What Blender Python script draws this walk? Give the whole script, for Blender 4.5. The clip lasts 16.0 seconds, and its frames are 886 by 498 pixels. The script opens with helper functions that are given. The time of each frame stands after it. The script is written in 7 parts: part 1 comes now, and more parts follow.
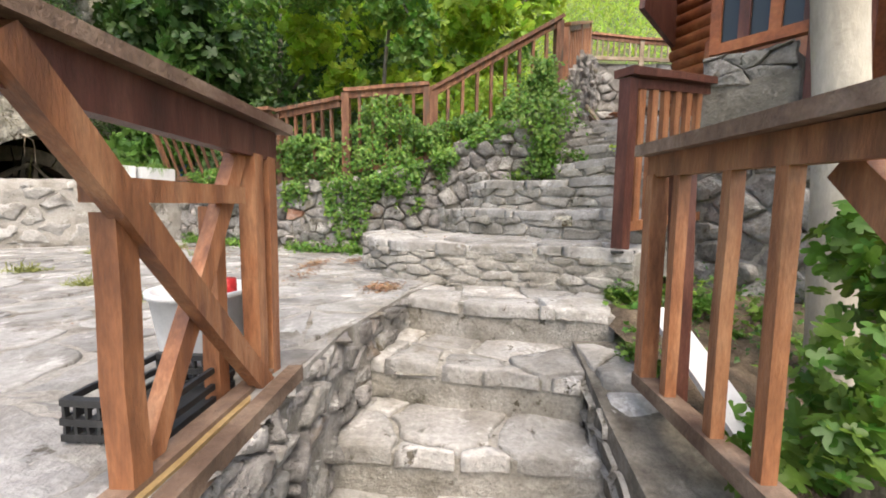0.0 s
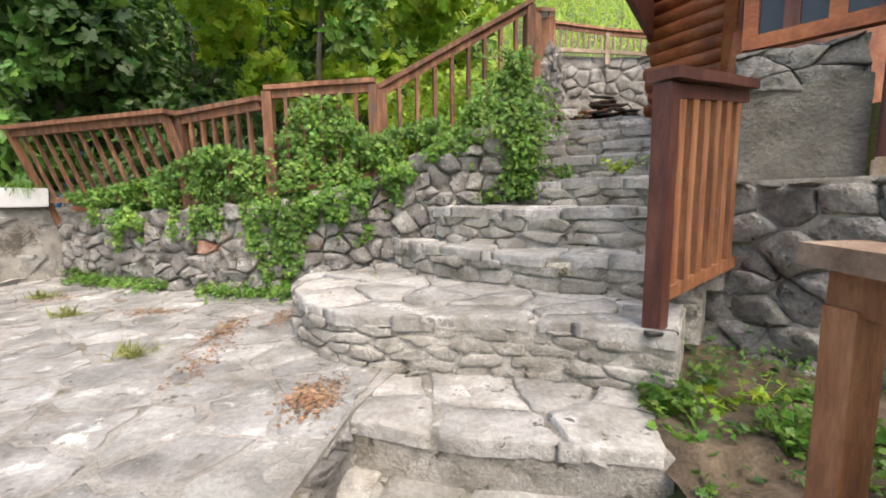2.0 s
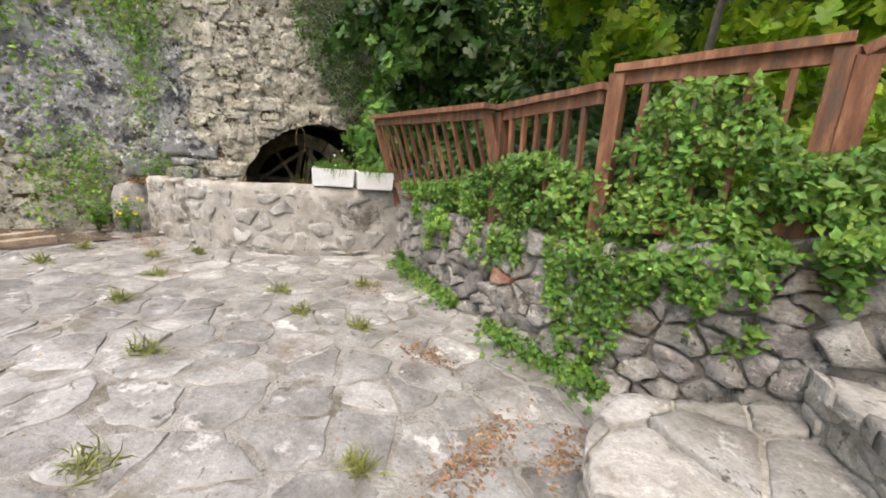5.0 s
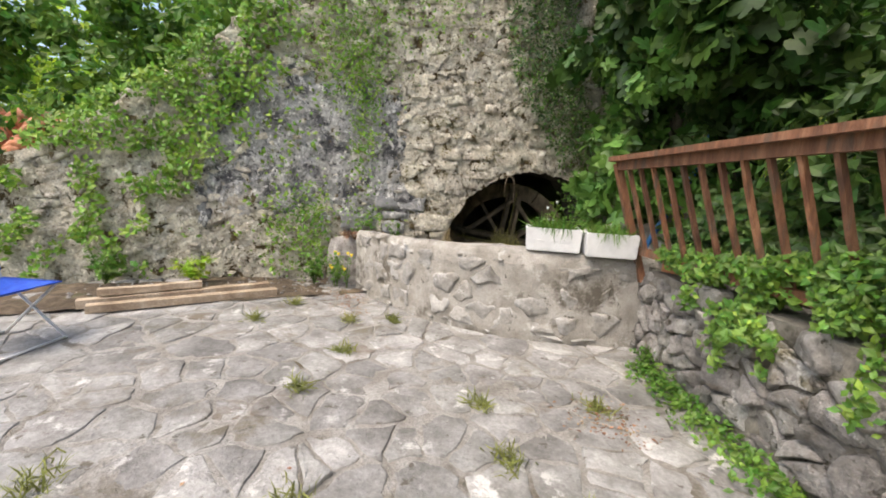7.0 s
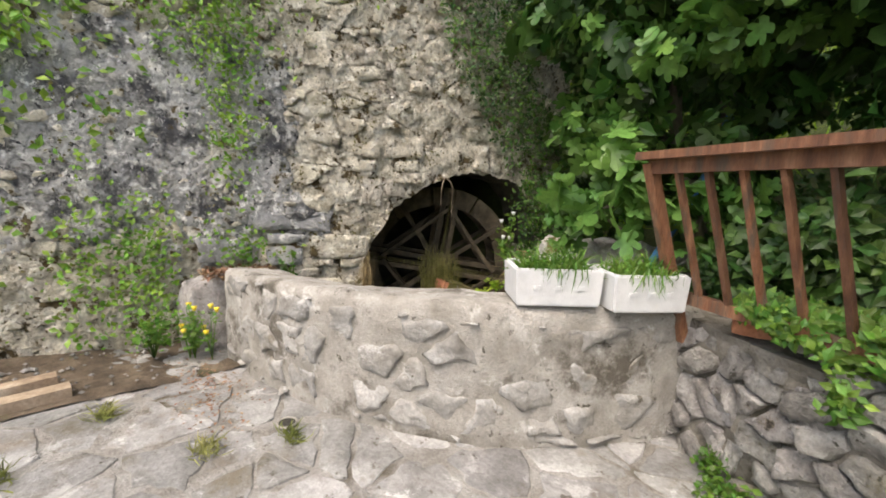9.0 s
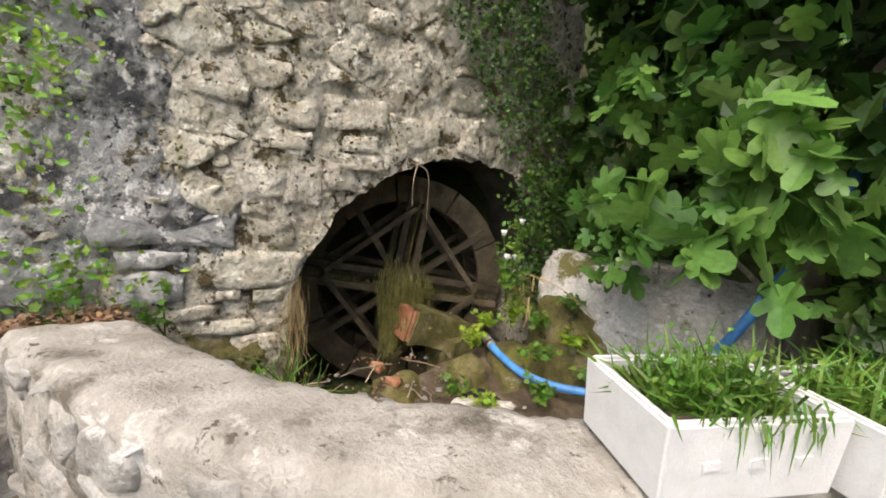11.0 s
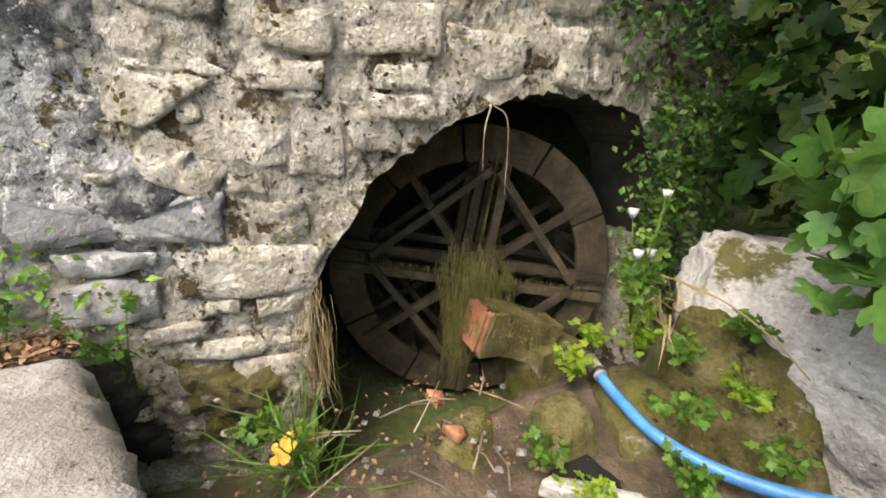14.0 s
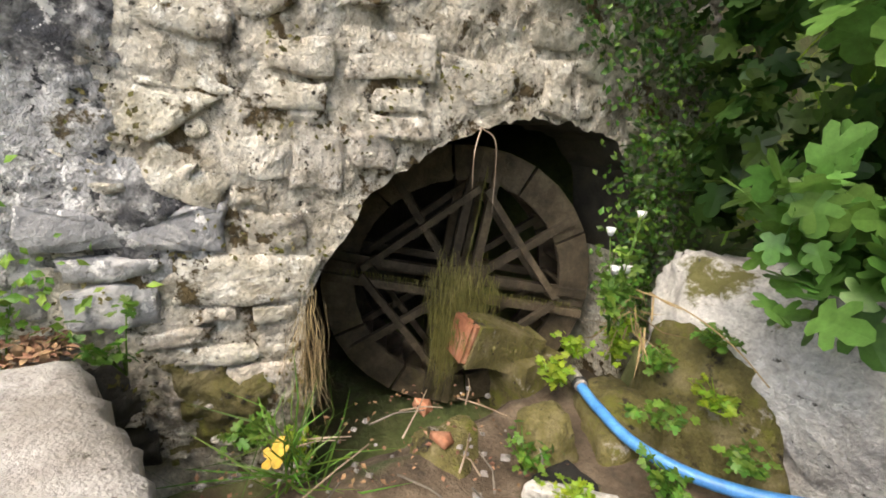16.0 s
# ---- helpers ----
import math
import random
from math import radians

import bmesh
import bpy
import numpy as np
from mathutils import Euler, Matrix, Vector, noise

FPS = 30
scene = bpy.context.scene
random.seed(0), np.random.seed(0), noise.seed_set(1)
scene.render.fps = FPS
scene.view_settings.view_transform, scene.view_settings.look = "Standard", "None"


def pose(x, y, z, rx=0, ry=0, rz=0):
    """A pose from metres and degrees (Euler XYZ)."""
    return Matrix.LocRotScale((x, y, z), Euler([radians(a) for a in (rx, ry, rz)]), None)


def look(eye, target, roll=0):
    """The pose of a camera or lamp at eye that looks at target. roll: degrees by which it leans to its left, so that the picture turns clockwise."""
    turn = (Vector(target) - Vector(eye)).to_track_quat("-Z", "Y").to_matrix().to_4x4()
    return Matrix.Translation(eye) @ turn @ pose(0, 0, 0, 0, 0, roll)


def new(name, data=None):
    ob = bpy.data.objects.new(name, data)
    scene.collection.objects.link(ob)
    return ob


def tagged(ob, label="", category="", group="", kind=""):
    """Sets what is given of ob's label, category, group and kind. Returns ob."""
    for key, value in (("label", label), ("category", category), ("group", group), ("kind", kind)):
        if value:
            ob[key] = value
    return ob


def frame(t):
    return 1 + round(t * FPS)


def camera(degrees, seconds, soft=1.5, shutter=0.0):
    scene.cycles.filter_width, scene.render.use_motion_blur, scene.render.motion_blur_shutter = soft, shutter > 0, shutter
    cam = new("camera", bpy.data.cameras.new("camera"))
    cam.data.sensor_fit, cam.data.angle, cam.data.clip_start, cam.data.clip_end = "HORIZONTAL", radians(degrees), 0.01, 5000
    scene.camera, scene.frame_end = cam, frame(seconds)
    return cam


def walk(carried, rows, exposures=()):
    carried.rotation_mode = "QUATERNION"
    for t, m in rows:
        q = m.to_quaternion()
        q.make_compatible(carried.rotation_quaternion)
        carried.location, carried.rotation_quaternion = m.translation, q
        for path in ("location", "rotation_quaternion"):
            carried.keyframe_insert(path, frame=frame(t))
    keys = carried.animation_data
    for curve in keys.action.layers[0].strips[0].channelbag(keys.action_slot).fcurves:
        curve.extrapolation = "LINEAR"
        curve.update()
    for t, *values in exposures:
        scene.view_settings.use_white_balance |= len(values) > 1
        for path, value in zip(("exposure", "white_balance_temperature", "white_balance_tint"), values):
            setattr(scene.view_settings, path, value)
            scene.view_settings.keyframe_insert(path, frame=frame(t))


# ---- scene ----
cam = camera(93.8, 16.0, soft=1.8)

PATH = [
    (0, (0.141, -0.2, 1.504), (0.069, 1.788, 1.306), 0.7),
    (0.5, (0.159, 0.018, 1.619), (0.065, 2.005, 1.418), 0.7),
    (1, (0.117, 0.213, 1.639), (0.064, 2.199, 1.417), 0.5),
    (1.5, (0.073, 0.42, 1.766), (0.103, 2.407, 1.54), -0.4),
    (2, (0.101, 0.699, 1.824), (0.243, 2.679, 1.584), -0.7),
    (2.5, (0.138, 0.896, 1.926), (0.35, 2.858, 1.602), 0.2),
    (3, (0.122, 1.172, 1.985), (0.397, 3.125, 1.654), 2.0),
    (3.5, (0.074, 1.386, 2.02), (0.092, 3.357, 1.685), 3.4),
    (4, (0.032, 1.641, 2.115), (-0.362, 3.561, 1.72), 4.3),
    (4.5, (-0.122, 1.86, 2.162), (-0.953, 3.627, 1.73), 4.6),
    (5, (-0.354, 2.022, 2.275), (-1.535, 3.571, 1.821), 4.4),
    (5.2, (-0.448, 2.077, 2.303), (-1.725, 3.545, 1.84), 4.1),
    (7.3, (-1.697, 2.679, 2.315), (-3.485, 3.527, 2.023), 3.1),
    (7.5, (-1.835, 2.726, 2.332), (-3.585, 3.638, 2.005), 3.3),
    (8, (-2.229, 2.843, 2.345), (-3.881, 3.917, 2.003), 3.2),
    (8.5, (-2.602, 2.953, 2.344), (-4.219, 4.093, 2.052), 2.1),
    (8.7, (-2.773, 3.035, 2.369), (-4.342, 4.244, 2.096), 1.8),
    (10.8, (-4.065, 3.845, 2.456), (-5.458, 5.232, 2.088), 3.8),
    (11, (-4.217, 3.921, 2.462), (-5.554, 5.362, 2.094), 4.3),
    (11.5, (-4.484, 4.114, 2.457), (-5.856, 5.518, 2.076), 4.7),
    (12, (-4.728, 4.355, 2.44), (-6.179, 5.672, 2.039), 4.9),
    (12.5, (-4.836, 4.455, 2.459), (-6.338, 5.685, 1.979), 4.5),
    (13, (-4.879, 4.514, 2.441), (-6.409, 5.677, 1.889), 3.2),
    (13.5, (-4.898, 4.592, 2.435), (-6.434, 5.726, 1.84), 2.1),
    (14, (-4.9, 4.609, 2.442), (-6.441, 5.727, 1.832), 1.5),
    (14.5, (-4.896, 4.612, 2.442), (-6.436, 5.734, 1.834), 1.6),
    (15, (-4.882, 4.607, 2.447), (-6.407, 5.758, 1.856), 2.4),
    (15.5, (-4.856, 4.571, 2.452), (-6.37, 5.748, 1.884), 3.1),
    (16, (-4.833, 4.526, 2.455), (-6.351, 5.715, 1.926), 3.2),
]
walk(cam, [(t, look(eye, target, roll)) for t, eye, target, roll in PATH], exposures=[(0, 1.48, 6780, 10), (3, 1.48, 6780, 10), (5, 1.24, 6780, 10), (8, 1.19, 6780, 10), (11, 1.3, 6780, 10), (12, 1.5, 6780, 10), (16, 1.58, 6780, 10)])

# ---- world and sun ----
world = bpy.data.worlds.new("sky")
scene.world = world
world.use_nodes = True
wn = world.node_tree
sky = wn.nodes.new("ShaderNodeTexSky")
sky.sky_type = "NISHITA"
sky.sun_disc = False
sky.sun_elevation = radians(58)
sky.sun_rotation = radians(161)
sky.air_density, sky.dust_density, sky.ozone_density = 1.0, 4.0, 1.0
wn.links.new(sky.outputs[0], wn.nodes["Background"].inputs[0])
wn.nodes["Background"].inputs[1].default_value = 0.15
sun = new("sun", bpy.data.lights.new("sun", "SUN"))
sun.data.energy, sun.data.angle, sun.data.color = 1.05, radians(40), (1.0, 0.95, 0.87)
sun.matrix_world = look((0, 0, 20), (-2.8, 8.2, 6.0))


# ---- materials ----
def mat(name, cols, scale=6.0, rough=0.85, bump=0.3, fine=60.0, rand=0.0, metal=0.0, stain=None, stain_scale=1.2, stain_cut=0.55, bump_dist=0.02, stretch=None, trans=0.0, spots=None, hue=0.0, grit=(0.62, 1.25), patches=()):
    """A procedural surface: colours mixed by noise at two scales, stains, grain and relief."""
    m = bpy.data.materials.new(name)
    m.use_nodes = True
    nt = m.node_tree
    N, L = nt.nodes, nt.links
    b = N["Principled BSDF"]
    b.inputs["Roughness"].default_value = rough
    b.inputs["Metallic"].default_value = metal
    geo = N.new("ShaderNodeNewGeometry")
    tc = N.new("ShaderNodeTexCoord")
    info = N.new("ShaderNodeObjectInfo")
    src = tc.outputs["Object"] if stretch else geo.outputs["Position"]
    if stretch:
        mp = N.new("ShaderNodeMapping")
        mp.inputs["Scale"].default_value = stretch
        L.new(src, mp.inputs["Vector"])
        src = mp.outputs[0]

    def noise_at(s, detail=6.0, r=0.6):
        n = N.new("ShaderNodeTexNoise")
        n.inputs["Scale"].default_value, n.inputs["Detail"].default_value, n.inputs["Roughness"].default_value = s, detail, r
        L.new(src, n.inputs["Vector"])
        return n.outputs[0]

    def ramp(fac, stops):
        r = N.new("ShaderNodeValToRGB")
        while len(r.color_ramp.elements) < len(stops):
            r.color_ramp.elements.new(0.5)
        for e, (p, c) in zip(r.color_ramp.elements, stops):
            e.position, e.color = p, (*c, 1)
        L.new(fac, r.inputs[0])
        return r.outputs[0]

    def mix(fac, a, c, mode="MIX"):
        x = N.new("ShaderNodeMix")
        x.data_type, x.blend_type = "RGBA", mode
        for sock, v in ((x.inputs[0], fac), (x.inputs[6], a), (x.inputs[7], c)):
            if isinstance(v, (int, float)):
                sock.default_value = v
            elif isinstance(v, tuple):
                sock.default_value = (*v, 1)
            else:
                L.new(v, sock)
        return x.outputs[2]

    k = len(cols)
    col = ramp(noise_at(scale), [(0.32 + 0.36 * i / max(1, k - 1), c) for i, c in enumerate(cols)])
    fine_n = noise_at(fine, 4.0, 0.7)
    grain = ramp(fine_n, [(0.3, (grit[0],) * 3), (0.7, (grit[1],) * 3)])
    col = mix(0.7, col, grain, "MULTIPLY")
    if stain:
        fac = ramp(noise_at(stain_scale, 8.0, 0.65), [(stain_cut, (0, 0, 0)), (min(1, stain_cut + 0.12), (1, 1, 1))])
        col = mix(fac, col, stain)
    if spots:
        fac = ramp(noise_at(scale * 3.5, 3.0, 0.8), [(0.6, (0, 0, 0)), (0.68, (1, 1, 1))])
        col = mix(fac, col, spots)
    pits = []
    for tint, size, cut, soft_by in patches:
        fac = ramp(noise_at(size, 10.0, 0.72), [(cut, (0, 0, 0)), (min(1, cut + soft_by), (1, 1, 1))])
        col = mix(fac, col, tint)
        if max(tint) < 0.14:
            pits.append(fac)
    if rand or hue:
        hsv = N.new("ShaderNodeHueSaturation")
        mr = N.new("ShaderNodeMapRange")
        mr.inputs[3].default_value, mr.inputs[4].default_value = 1 - rand, 1 + rand
        who = N.new("ShaderNodeMath")
        who.operation = "ADD"
        L.new(info.outputs["Random"], who.inputs[0])
        L.new(geo.outputs["Random Per Island"], who.inputs[1])
        fr = N.new("ShaderNodeMath")
        fr.operation = "FRACT"
        L.new(who.outputs[0], fr.inputs[0])
        L.new(fr.outputs[0], mr.inputs[0])
        L.new(mr.outputs[0], hsv.inputs["Value"])
        if hue:
            h2 = N.new("ShaderNodeMath")
            h2.operation = "MULTIPLY"
            h2.inputs[1].default_value = 7.31
            L.new(fr.outputs[0], h2.inputs[0])
            h3 = N.new("ShaderNodeMath")
            h3.operation = "FRACT"
            L.new(h2.outputs[0], h3.inputs[0])
            h4 = N.new("ShaderNodeMapRange")
            h4.inputs[3].default_value, h4.inputs[4].default_value = 0.5 - hue, 0.5 + hue
            L.new(h3.outputs[0], h4.inputs[0])
            L.new(h4.outputs[0], hsv.inputs["Hue"])
        L.new(col, hsv.inputs["Color"])
        col = hsv.outputs[0]
    L.new(col, b.inputs["Base Color"])
    if bump:
        bp = N.new("ShaderNodeBump")
        bp.inputs["Strength"].default_value, bp.inputs["Distance"].default_value = bump, bump_dist
        add = N.new("ShaderNodeMath")
        add.operation = "ADD"
        L.new(fine_n, add.inputs[0])
        L.new(noise_at(scale * 2.2, 6.0, 0.7), add.inputs[1])
        height = add.outputs[0]
        for fac in pits:
            sub = N.new("ShaderNodeMath")
            sub.operation = "MULTIPLY_ADD"
            sub.inputs[1].default_value = -0.45
            L.new(fac, sub.inputs[0])
            L.new(height, sub.inputs[2])
            height = sub.outputs[0]
        L.new(height, bp.inputs["Height"])
        L.new(bp.outputs[0], b.inputs["Normal"])
    if trans:
        tr = N.new("ShaderNodeBsdfTranslucent")
        ms = N.new("ShaderNodeMixShader")
        ms.inputs[0].default_value = trans
        L.new(col, tr.inputs[0])
        L.new(b.outputs[0], ms.inputs[1])
        L.new(tr.outputs[0], ms.inputs[2])
        L.new(ms.outputs[0], N["Material Output"].inputs[0])
    return m


M_FLAG = mat("flagstone_grey", [(0.15, 0.142, 0.13), (0.265, 0.257, 0.243), (0.37, 0.36, 0.345)], 3.4, 0.92, 0.6, 38, rand=0.24, hue=0.014, patches=[((0.16, 0.133, 0.1), 1.3, 0.56, 0.1), ((0.46, 0.445, 0.425), 4.0, 0.57, 0.06), ((0.12, 0.105, 0.085), 9.0, 0.6, 0.04)])
M_MORTAR = mat("old_mortar", [(0.18, 0.162, 0.137), (0.3, 0.282, 0.255), (0.39, 0.375, 0.35)], 4.0, 0.95, 0.9, 55, stain=(0.1, 0.08, 0.05), stain_scale=2.2, stain_cut=0.56)
M_STEP = mat("step_slab", [(0.21, 0.193, 0.167), (0.34, 0.324, 0.298), (0.45, 0.437, 0.415)], 3.4, 0.9, 0.7, 36, rand=0.2, patches=[((0.19, 0.167, 0.13), 1.7, 0.57, 0.1), ((0.52, 0.505, 0.48), 5.0, 0.57, 0.06), ((0.13, 0.115, 0.09), 10.0, 0.61, 0.04)])
M_RISER = mat("step_face", [(0.2, 0.183, 0.15), (0.33, 0.308, 0.268), (0.45, 0.425, 0.385)], 5.0, 0.95, 0.8, 60, rand=0.2, patches=[((0.13, 0.12, 0.09), 2.2, 0.57, 0.1), ((0.52, 0.5, 0.46), 8.0, 0.6, 0.05), ((0.1, 0.088, 0.062), 9.0, 0.6, 0.05)])
M_RUBBLE = mat("rubble_stone", [(0.19, 0.175, 0.157), (0.31, 0.29, 0.267), (0.43, 0.41, 0.385)], 8.0, 0.92, 1.0, 42, rand=0.3, hue=0.02, bump_dist=0.03, grit=(0.55, 1.25), patches=[((0.2, 0.165, 0.115), 3.0, 0.57, 0.08), ((0.54, 0.52, 0.49), 9.0, 0.6, 0.05), ((0.1, 0.09, 0.07), 12.0, 0.6, 0.04)])
M_REDSTONE = mat("red_stone", [(0.3, 0.13, 0.08), (0.42, 0.22, 0.14), (0.5, 0.33, 0.26)], 9.0, 0.9, 0.7, 50)
M_JOINT = mat("earthy_joint", [(0.085, 0.073, 0.056), (0.165, 0.146, 0.118), (0.25, 0.228, 0.19)], 9.0, 1.0, 0.9, 50)
M_BED = mat("earth_and_mortar", [(0.11, 0.098, 0.078), (0.21, 0.19, 0.158), (0.32, 0.298, 0.26)], 4.0, 1.0, 0.9, 50, patches=[((0.08, 0.07, 0.05), 3.0, 0.54, 0.06)])
M_MILL = mat("mill_stone", [(0.42, 0.37, 0.275), (0.62, 0.565, 0.455), (0.8, 0.75, 0.635)], 7.0, 0.94, 1.0, 34, rand=0.16, hue=0.012, bump_dist=0.04, grit=(0.5, 1.3), patches=[((0.2, 0.178, 0.142), 3.4, 0.56, 0.08), ((0.84, 0.8, 0.705), 9.0, 0.545, 0.06), ((0.12, 0.085, 0.036), 5.2, 0.58, 0.03), ((0.07, 0.062, 0.05), 24.0, 0.61, 0.03)])
M_MILLBED = mat("mill_mortar", [(0.42, 0.37, 0.275), (0.63, 0.575, 0.465), (0.8, 0.75, 0.64)], 7.0, 0.97, 1.0, 34, bump_dist=0.055, grit=(0.45, 1.35), patches=[((0.2, 0.178, 0.142), 3.4, 0.56, 0.08), ((0.8, 0.765, 0.67), 11.0, 0.57, 0.05), ((0.1, 0.07, 0.028), 4.6, 0.56, 0.03), ((0.06, 0.052, 0.038), 20.0, 0.6, 0.03)])
M_PLASTER = mat("lichen_plaster", [(0.22, 0.218, 0.214), (0.4, 0.394, 0.38), (0.56, 0.55, 0.525)], 2.6, 0.94, 1.0, 30, bump_dist=0.045, grit=(0.5, 1.35), patches=[((0.6, 0.56, 0.48), 1.9, 0.54, 0.1), ((0.075, 0.075, 0.08), 2.7, 0.515, 0.08), ((0.74, 0.725, 0.69), 12.0, 0.55, 0.035), ((0.12, 0.09, 0.045), 3.8, 0.61, 0.03), ((0.045, 0.045, 0.048), 17.0, 0.585, 0.03)])
M_DARKSLAB = mat("dark_lichen_slab", [(0.2, 0.2, 0.2), (0.34, 0.335, 0.325), (0.46, 0.45, 0.43)], 3.0, 0.92, 0.8, 34, bump_dist=0.02, grit=(0.6, 1.25), patches=[((0.09, 0.09, 0.094), 3.0, 0.555, 0.08), ((0.68, 0.66, 0.62), 11.0, 0.58, 0.03), ((0.5, 0.48, 0.44), 2.0, 0.56, 0.08)])
M_PARAPET = mat("weathered_concrete", [(0.24, 0.22, 0.187), (0.345, 0.32, 0.283), (0.45, 0.427, 0.39)], 4.5, 0.95, 0.7, 60, bump_dist=0.02, grit=(0.75, 1.15), patches=[((0.115, 0.1, 0.078), 1.7, 0.54, 0.09), ((0.55, 0.53, 0.495), 5.0, 0.58, 0.08), ((0.1, 0.088, 0.068), 11.0, 0.61, 0.03)])
M_SOIL = mat("soil_litter", [(0.055, 0.04, 0.026), (0.125, 0.092, 0.06), (0.21, 0.16, 0.11)], 6.0, 1.0, 1.0, 60, stain=(0.05, 0.07, 0.02), stain_scale=2.0, stain_cut=0.58)
M_GROUND = mat("hill_ground", [(0.05, 0.07, 0.02), (0.1, 0.13, 0.04), (0.17, 0.17, 0.07)], 1.5, 1.0, 0.8, 20, stain=(0.1, 0.075, 0.045), stain_scale=0.8)
M_WOOD = mat("varnished_pine", [(0.155, 0.06, 0.027), (0.3, 0.122, 0.053), (0.43, 0.215, 0.108)], 5.0, 0.5, 0.25, 50, rand=0.2, stretch=(3, 3, 0.6), stain=(0.15, 0.06, 0.032), stain_scale=3.0, stain_cut=0.58)
M_WOODW = mat("weathered_red_wood", [(0.1, 0.038, 0.018), (0.19, 0.078, 0.036), (0.3, 0.15, 0.08)], 7.0, 0.65, 0.5, 60, rand=0.35, stretch=(3, 3, 0.5), stain=(0.09, 0.06, 0.04), stain_scale=4.0, stain_cut=0.52)
M_WOODD = mat("dark_brown_paint", [(0.055, 0.018, 0.012), (0.095, 0.03, 0.02), (0.15, 0.06, 0.04)], 6.0, 0.5, 0.2, 60, stretch=(3, 3, 0.7))
M_CAP = mat("weathered_rail_cap", [(0.085, 0.05, 0.032), (0.165, 0.105, 0.07), (0.27, 0.195, 0.14)], 6.0, 0.7, 0.4, 60, rand=0.15, stain=(0.08, 0.038, 0.022))
M_LOG = mat("red_stained_log", [(0.17, 0.048, 0.018), (0.31, 0.095, 0.032), (0.42, 0.16, 0.06)], 4.0, 0.55, 0.3, 40, rand=0.12, stain=(0.42, 0.33, 0.25), stain_scale=1.4, stain_cut=0.68)
M_LEAF = mat("leaf_green", [(0.065, 0.145, 0.016), (0.115, 0.235, 0.03), (0.18, 0.32, 0.055)], 2.0, 0.5, 0.0, 30, rand=0.35, hue=0.025, trans=0.42)
M_LEAFL = mat("leaf_light", [(0.22, 0.35, 0.025), (0.33, 0.49, 0.045), (0.46, 0.6, 0.09)], 2.0, 0.5, 0.0, 30, rand=0.3, hue=0.025, trans=0.55)
M_IVY = mat("ivy_leaf", [(0.12, 0.235, 0.024), (0.2, 0.36, 0.04), (0.3, 0.48, 0.075)], 2.0, 0.45, 0.0, 30, rand=0.35, hue=0.025, trans=0.45)
# darker than leaf_green; on some foliage it stands in for shade
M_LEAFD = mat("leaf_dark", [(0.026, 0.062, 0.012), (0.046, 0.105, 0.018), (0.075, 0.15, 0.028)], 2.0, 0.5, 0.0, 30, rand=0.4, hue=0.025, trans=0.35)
M_FRINGE = mat("yellow_moss", [(0.12, 0.11, 0.025), (0.2, 0.19, 0.05), (0.3, 0.27, 0.1)], 5.0, 0.9, 0.0, 30, rand=0.3)
M_FIG = mat("fig_leaf", [(0.09, 0.2, 0.037), (0.14, 0.285, 0.058), (0.2, 0.36, 0.09)], 2.0, 0.42, 0.0, 30, rand=0.3, hue=0.015, trans=0.4)
M_GRASS = mat("dry_green_grass", [(0.13, 0.16, 0.035), (0.22, 0.24, 0.06), (0.32, 0.3, 0.11)], 3.0, 0.6, 0.0, 30, rand=0.3, trans=0.3)
M_STRAW = mat("dry_straw", [(0.22, 0.15, 0.07), (0.34, 0.25, 0.12), (0.45, 0.36, 0.2)], 5.0, 0.9, 0.0, 30, rand=0.3)
M_DRY = mat("dry_leaf", [(0.12, 0.066, 0.034), (0.225, 0.125, 0.066), (0.35, 0.225, 0.13)], 5.0, 0.9, 0.0, 30, rand=0.4, hue=0.02)
M_BARK = mat("bark", [(0.1, 0.085, 0.065), (0.2, 0.175, 0.14), (0.32, 0.29, 0.25)], 8.0, 0.9, 0.7, 50, stretch=(1, 1, 0.4))
M_PALEBARK = mat("pale_smooth_bark", [(0.3, 0.265, 0.21), (0.4, 0.36, 0.29), (0.48, 0.44, 0.37)], 4.0, 0.8, 0.3, 40, stretch=(1, 1, 0.4), grit=(0.8, 1.12), patches=[((0.25, 0.225, 0.17), 5.0, 0.6, 0.06)])
M_FOAM = mat("white_foam", [(0.58, 0.58, 0.575), (0.64, 0.64, 0.635), (0.68, 0.68, 0.675)], 12.0, 0.7, 0.35, 160, grit=(0.9, 1.05), stain=(0.6, 0.58, 0.52), stain_scale=5.0, stain_cut=0.62)
# near-black tone: shade of chamber, arch and trench, and some dark tiles
M_DARK = mat("dark_stone_and_shade", [(0.02, 0.018, 0.014), (0.045, 0.04, 0.03), (0.08, 0.07, 0.05)], 4.0, 0.8, 0.8, 40)
M_WHEEL = mat("wet_old_wood", [(0.036, 0.027, 0.015), (0.088, 0.067, 0.04), (0.155, 0.12, 0.074)], 6.0, 0.75, 0.6, 50, rand=0.3, stain=(0.1, 0.09, 0.03), stain_cut=0.57)
M_TERRA = mat("terracotta", [(0.32, 0.12, 0.06), (0.45, 0.19, 0.1), (0.5, 0.27, 0.17)], 8.0, 0.9, 0.5, 50, rand=0.25)
M_BOULDER = mat("lichen_rock", [(0.42, 0.4, 0.365), (0.6, 0.575, 0.53), (0.74, 0.715, 0.67)], 3.4, 0.92, 0.7, 40, bump_dist=0.04, grit=(0.6, 1.25), patches=[((0.26, 0.245, 0.215), 2.4, 0.56, 0.1), ((0.78, 0.755, 0.715), 8.0, 0.59, 0.05), ((0.16, 0.15, 0.05), 2.1, 0.57, 0.05), ((0.1, 0.092, 0.08), 18.0, 0.62, 0.03)])
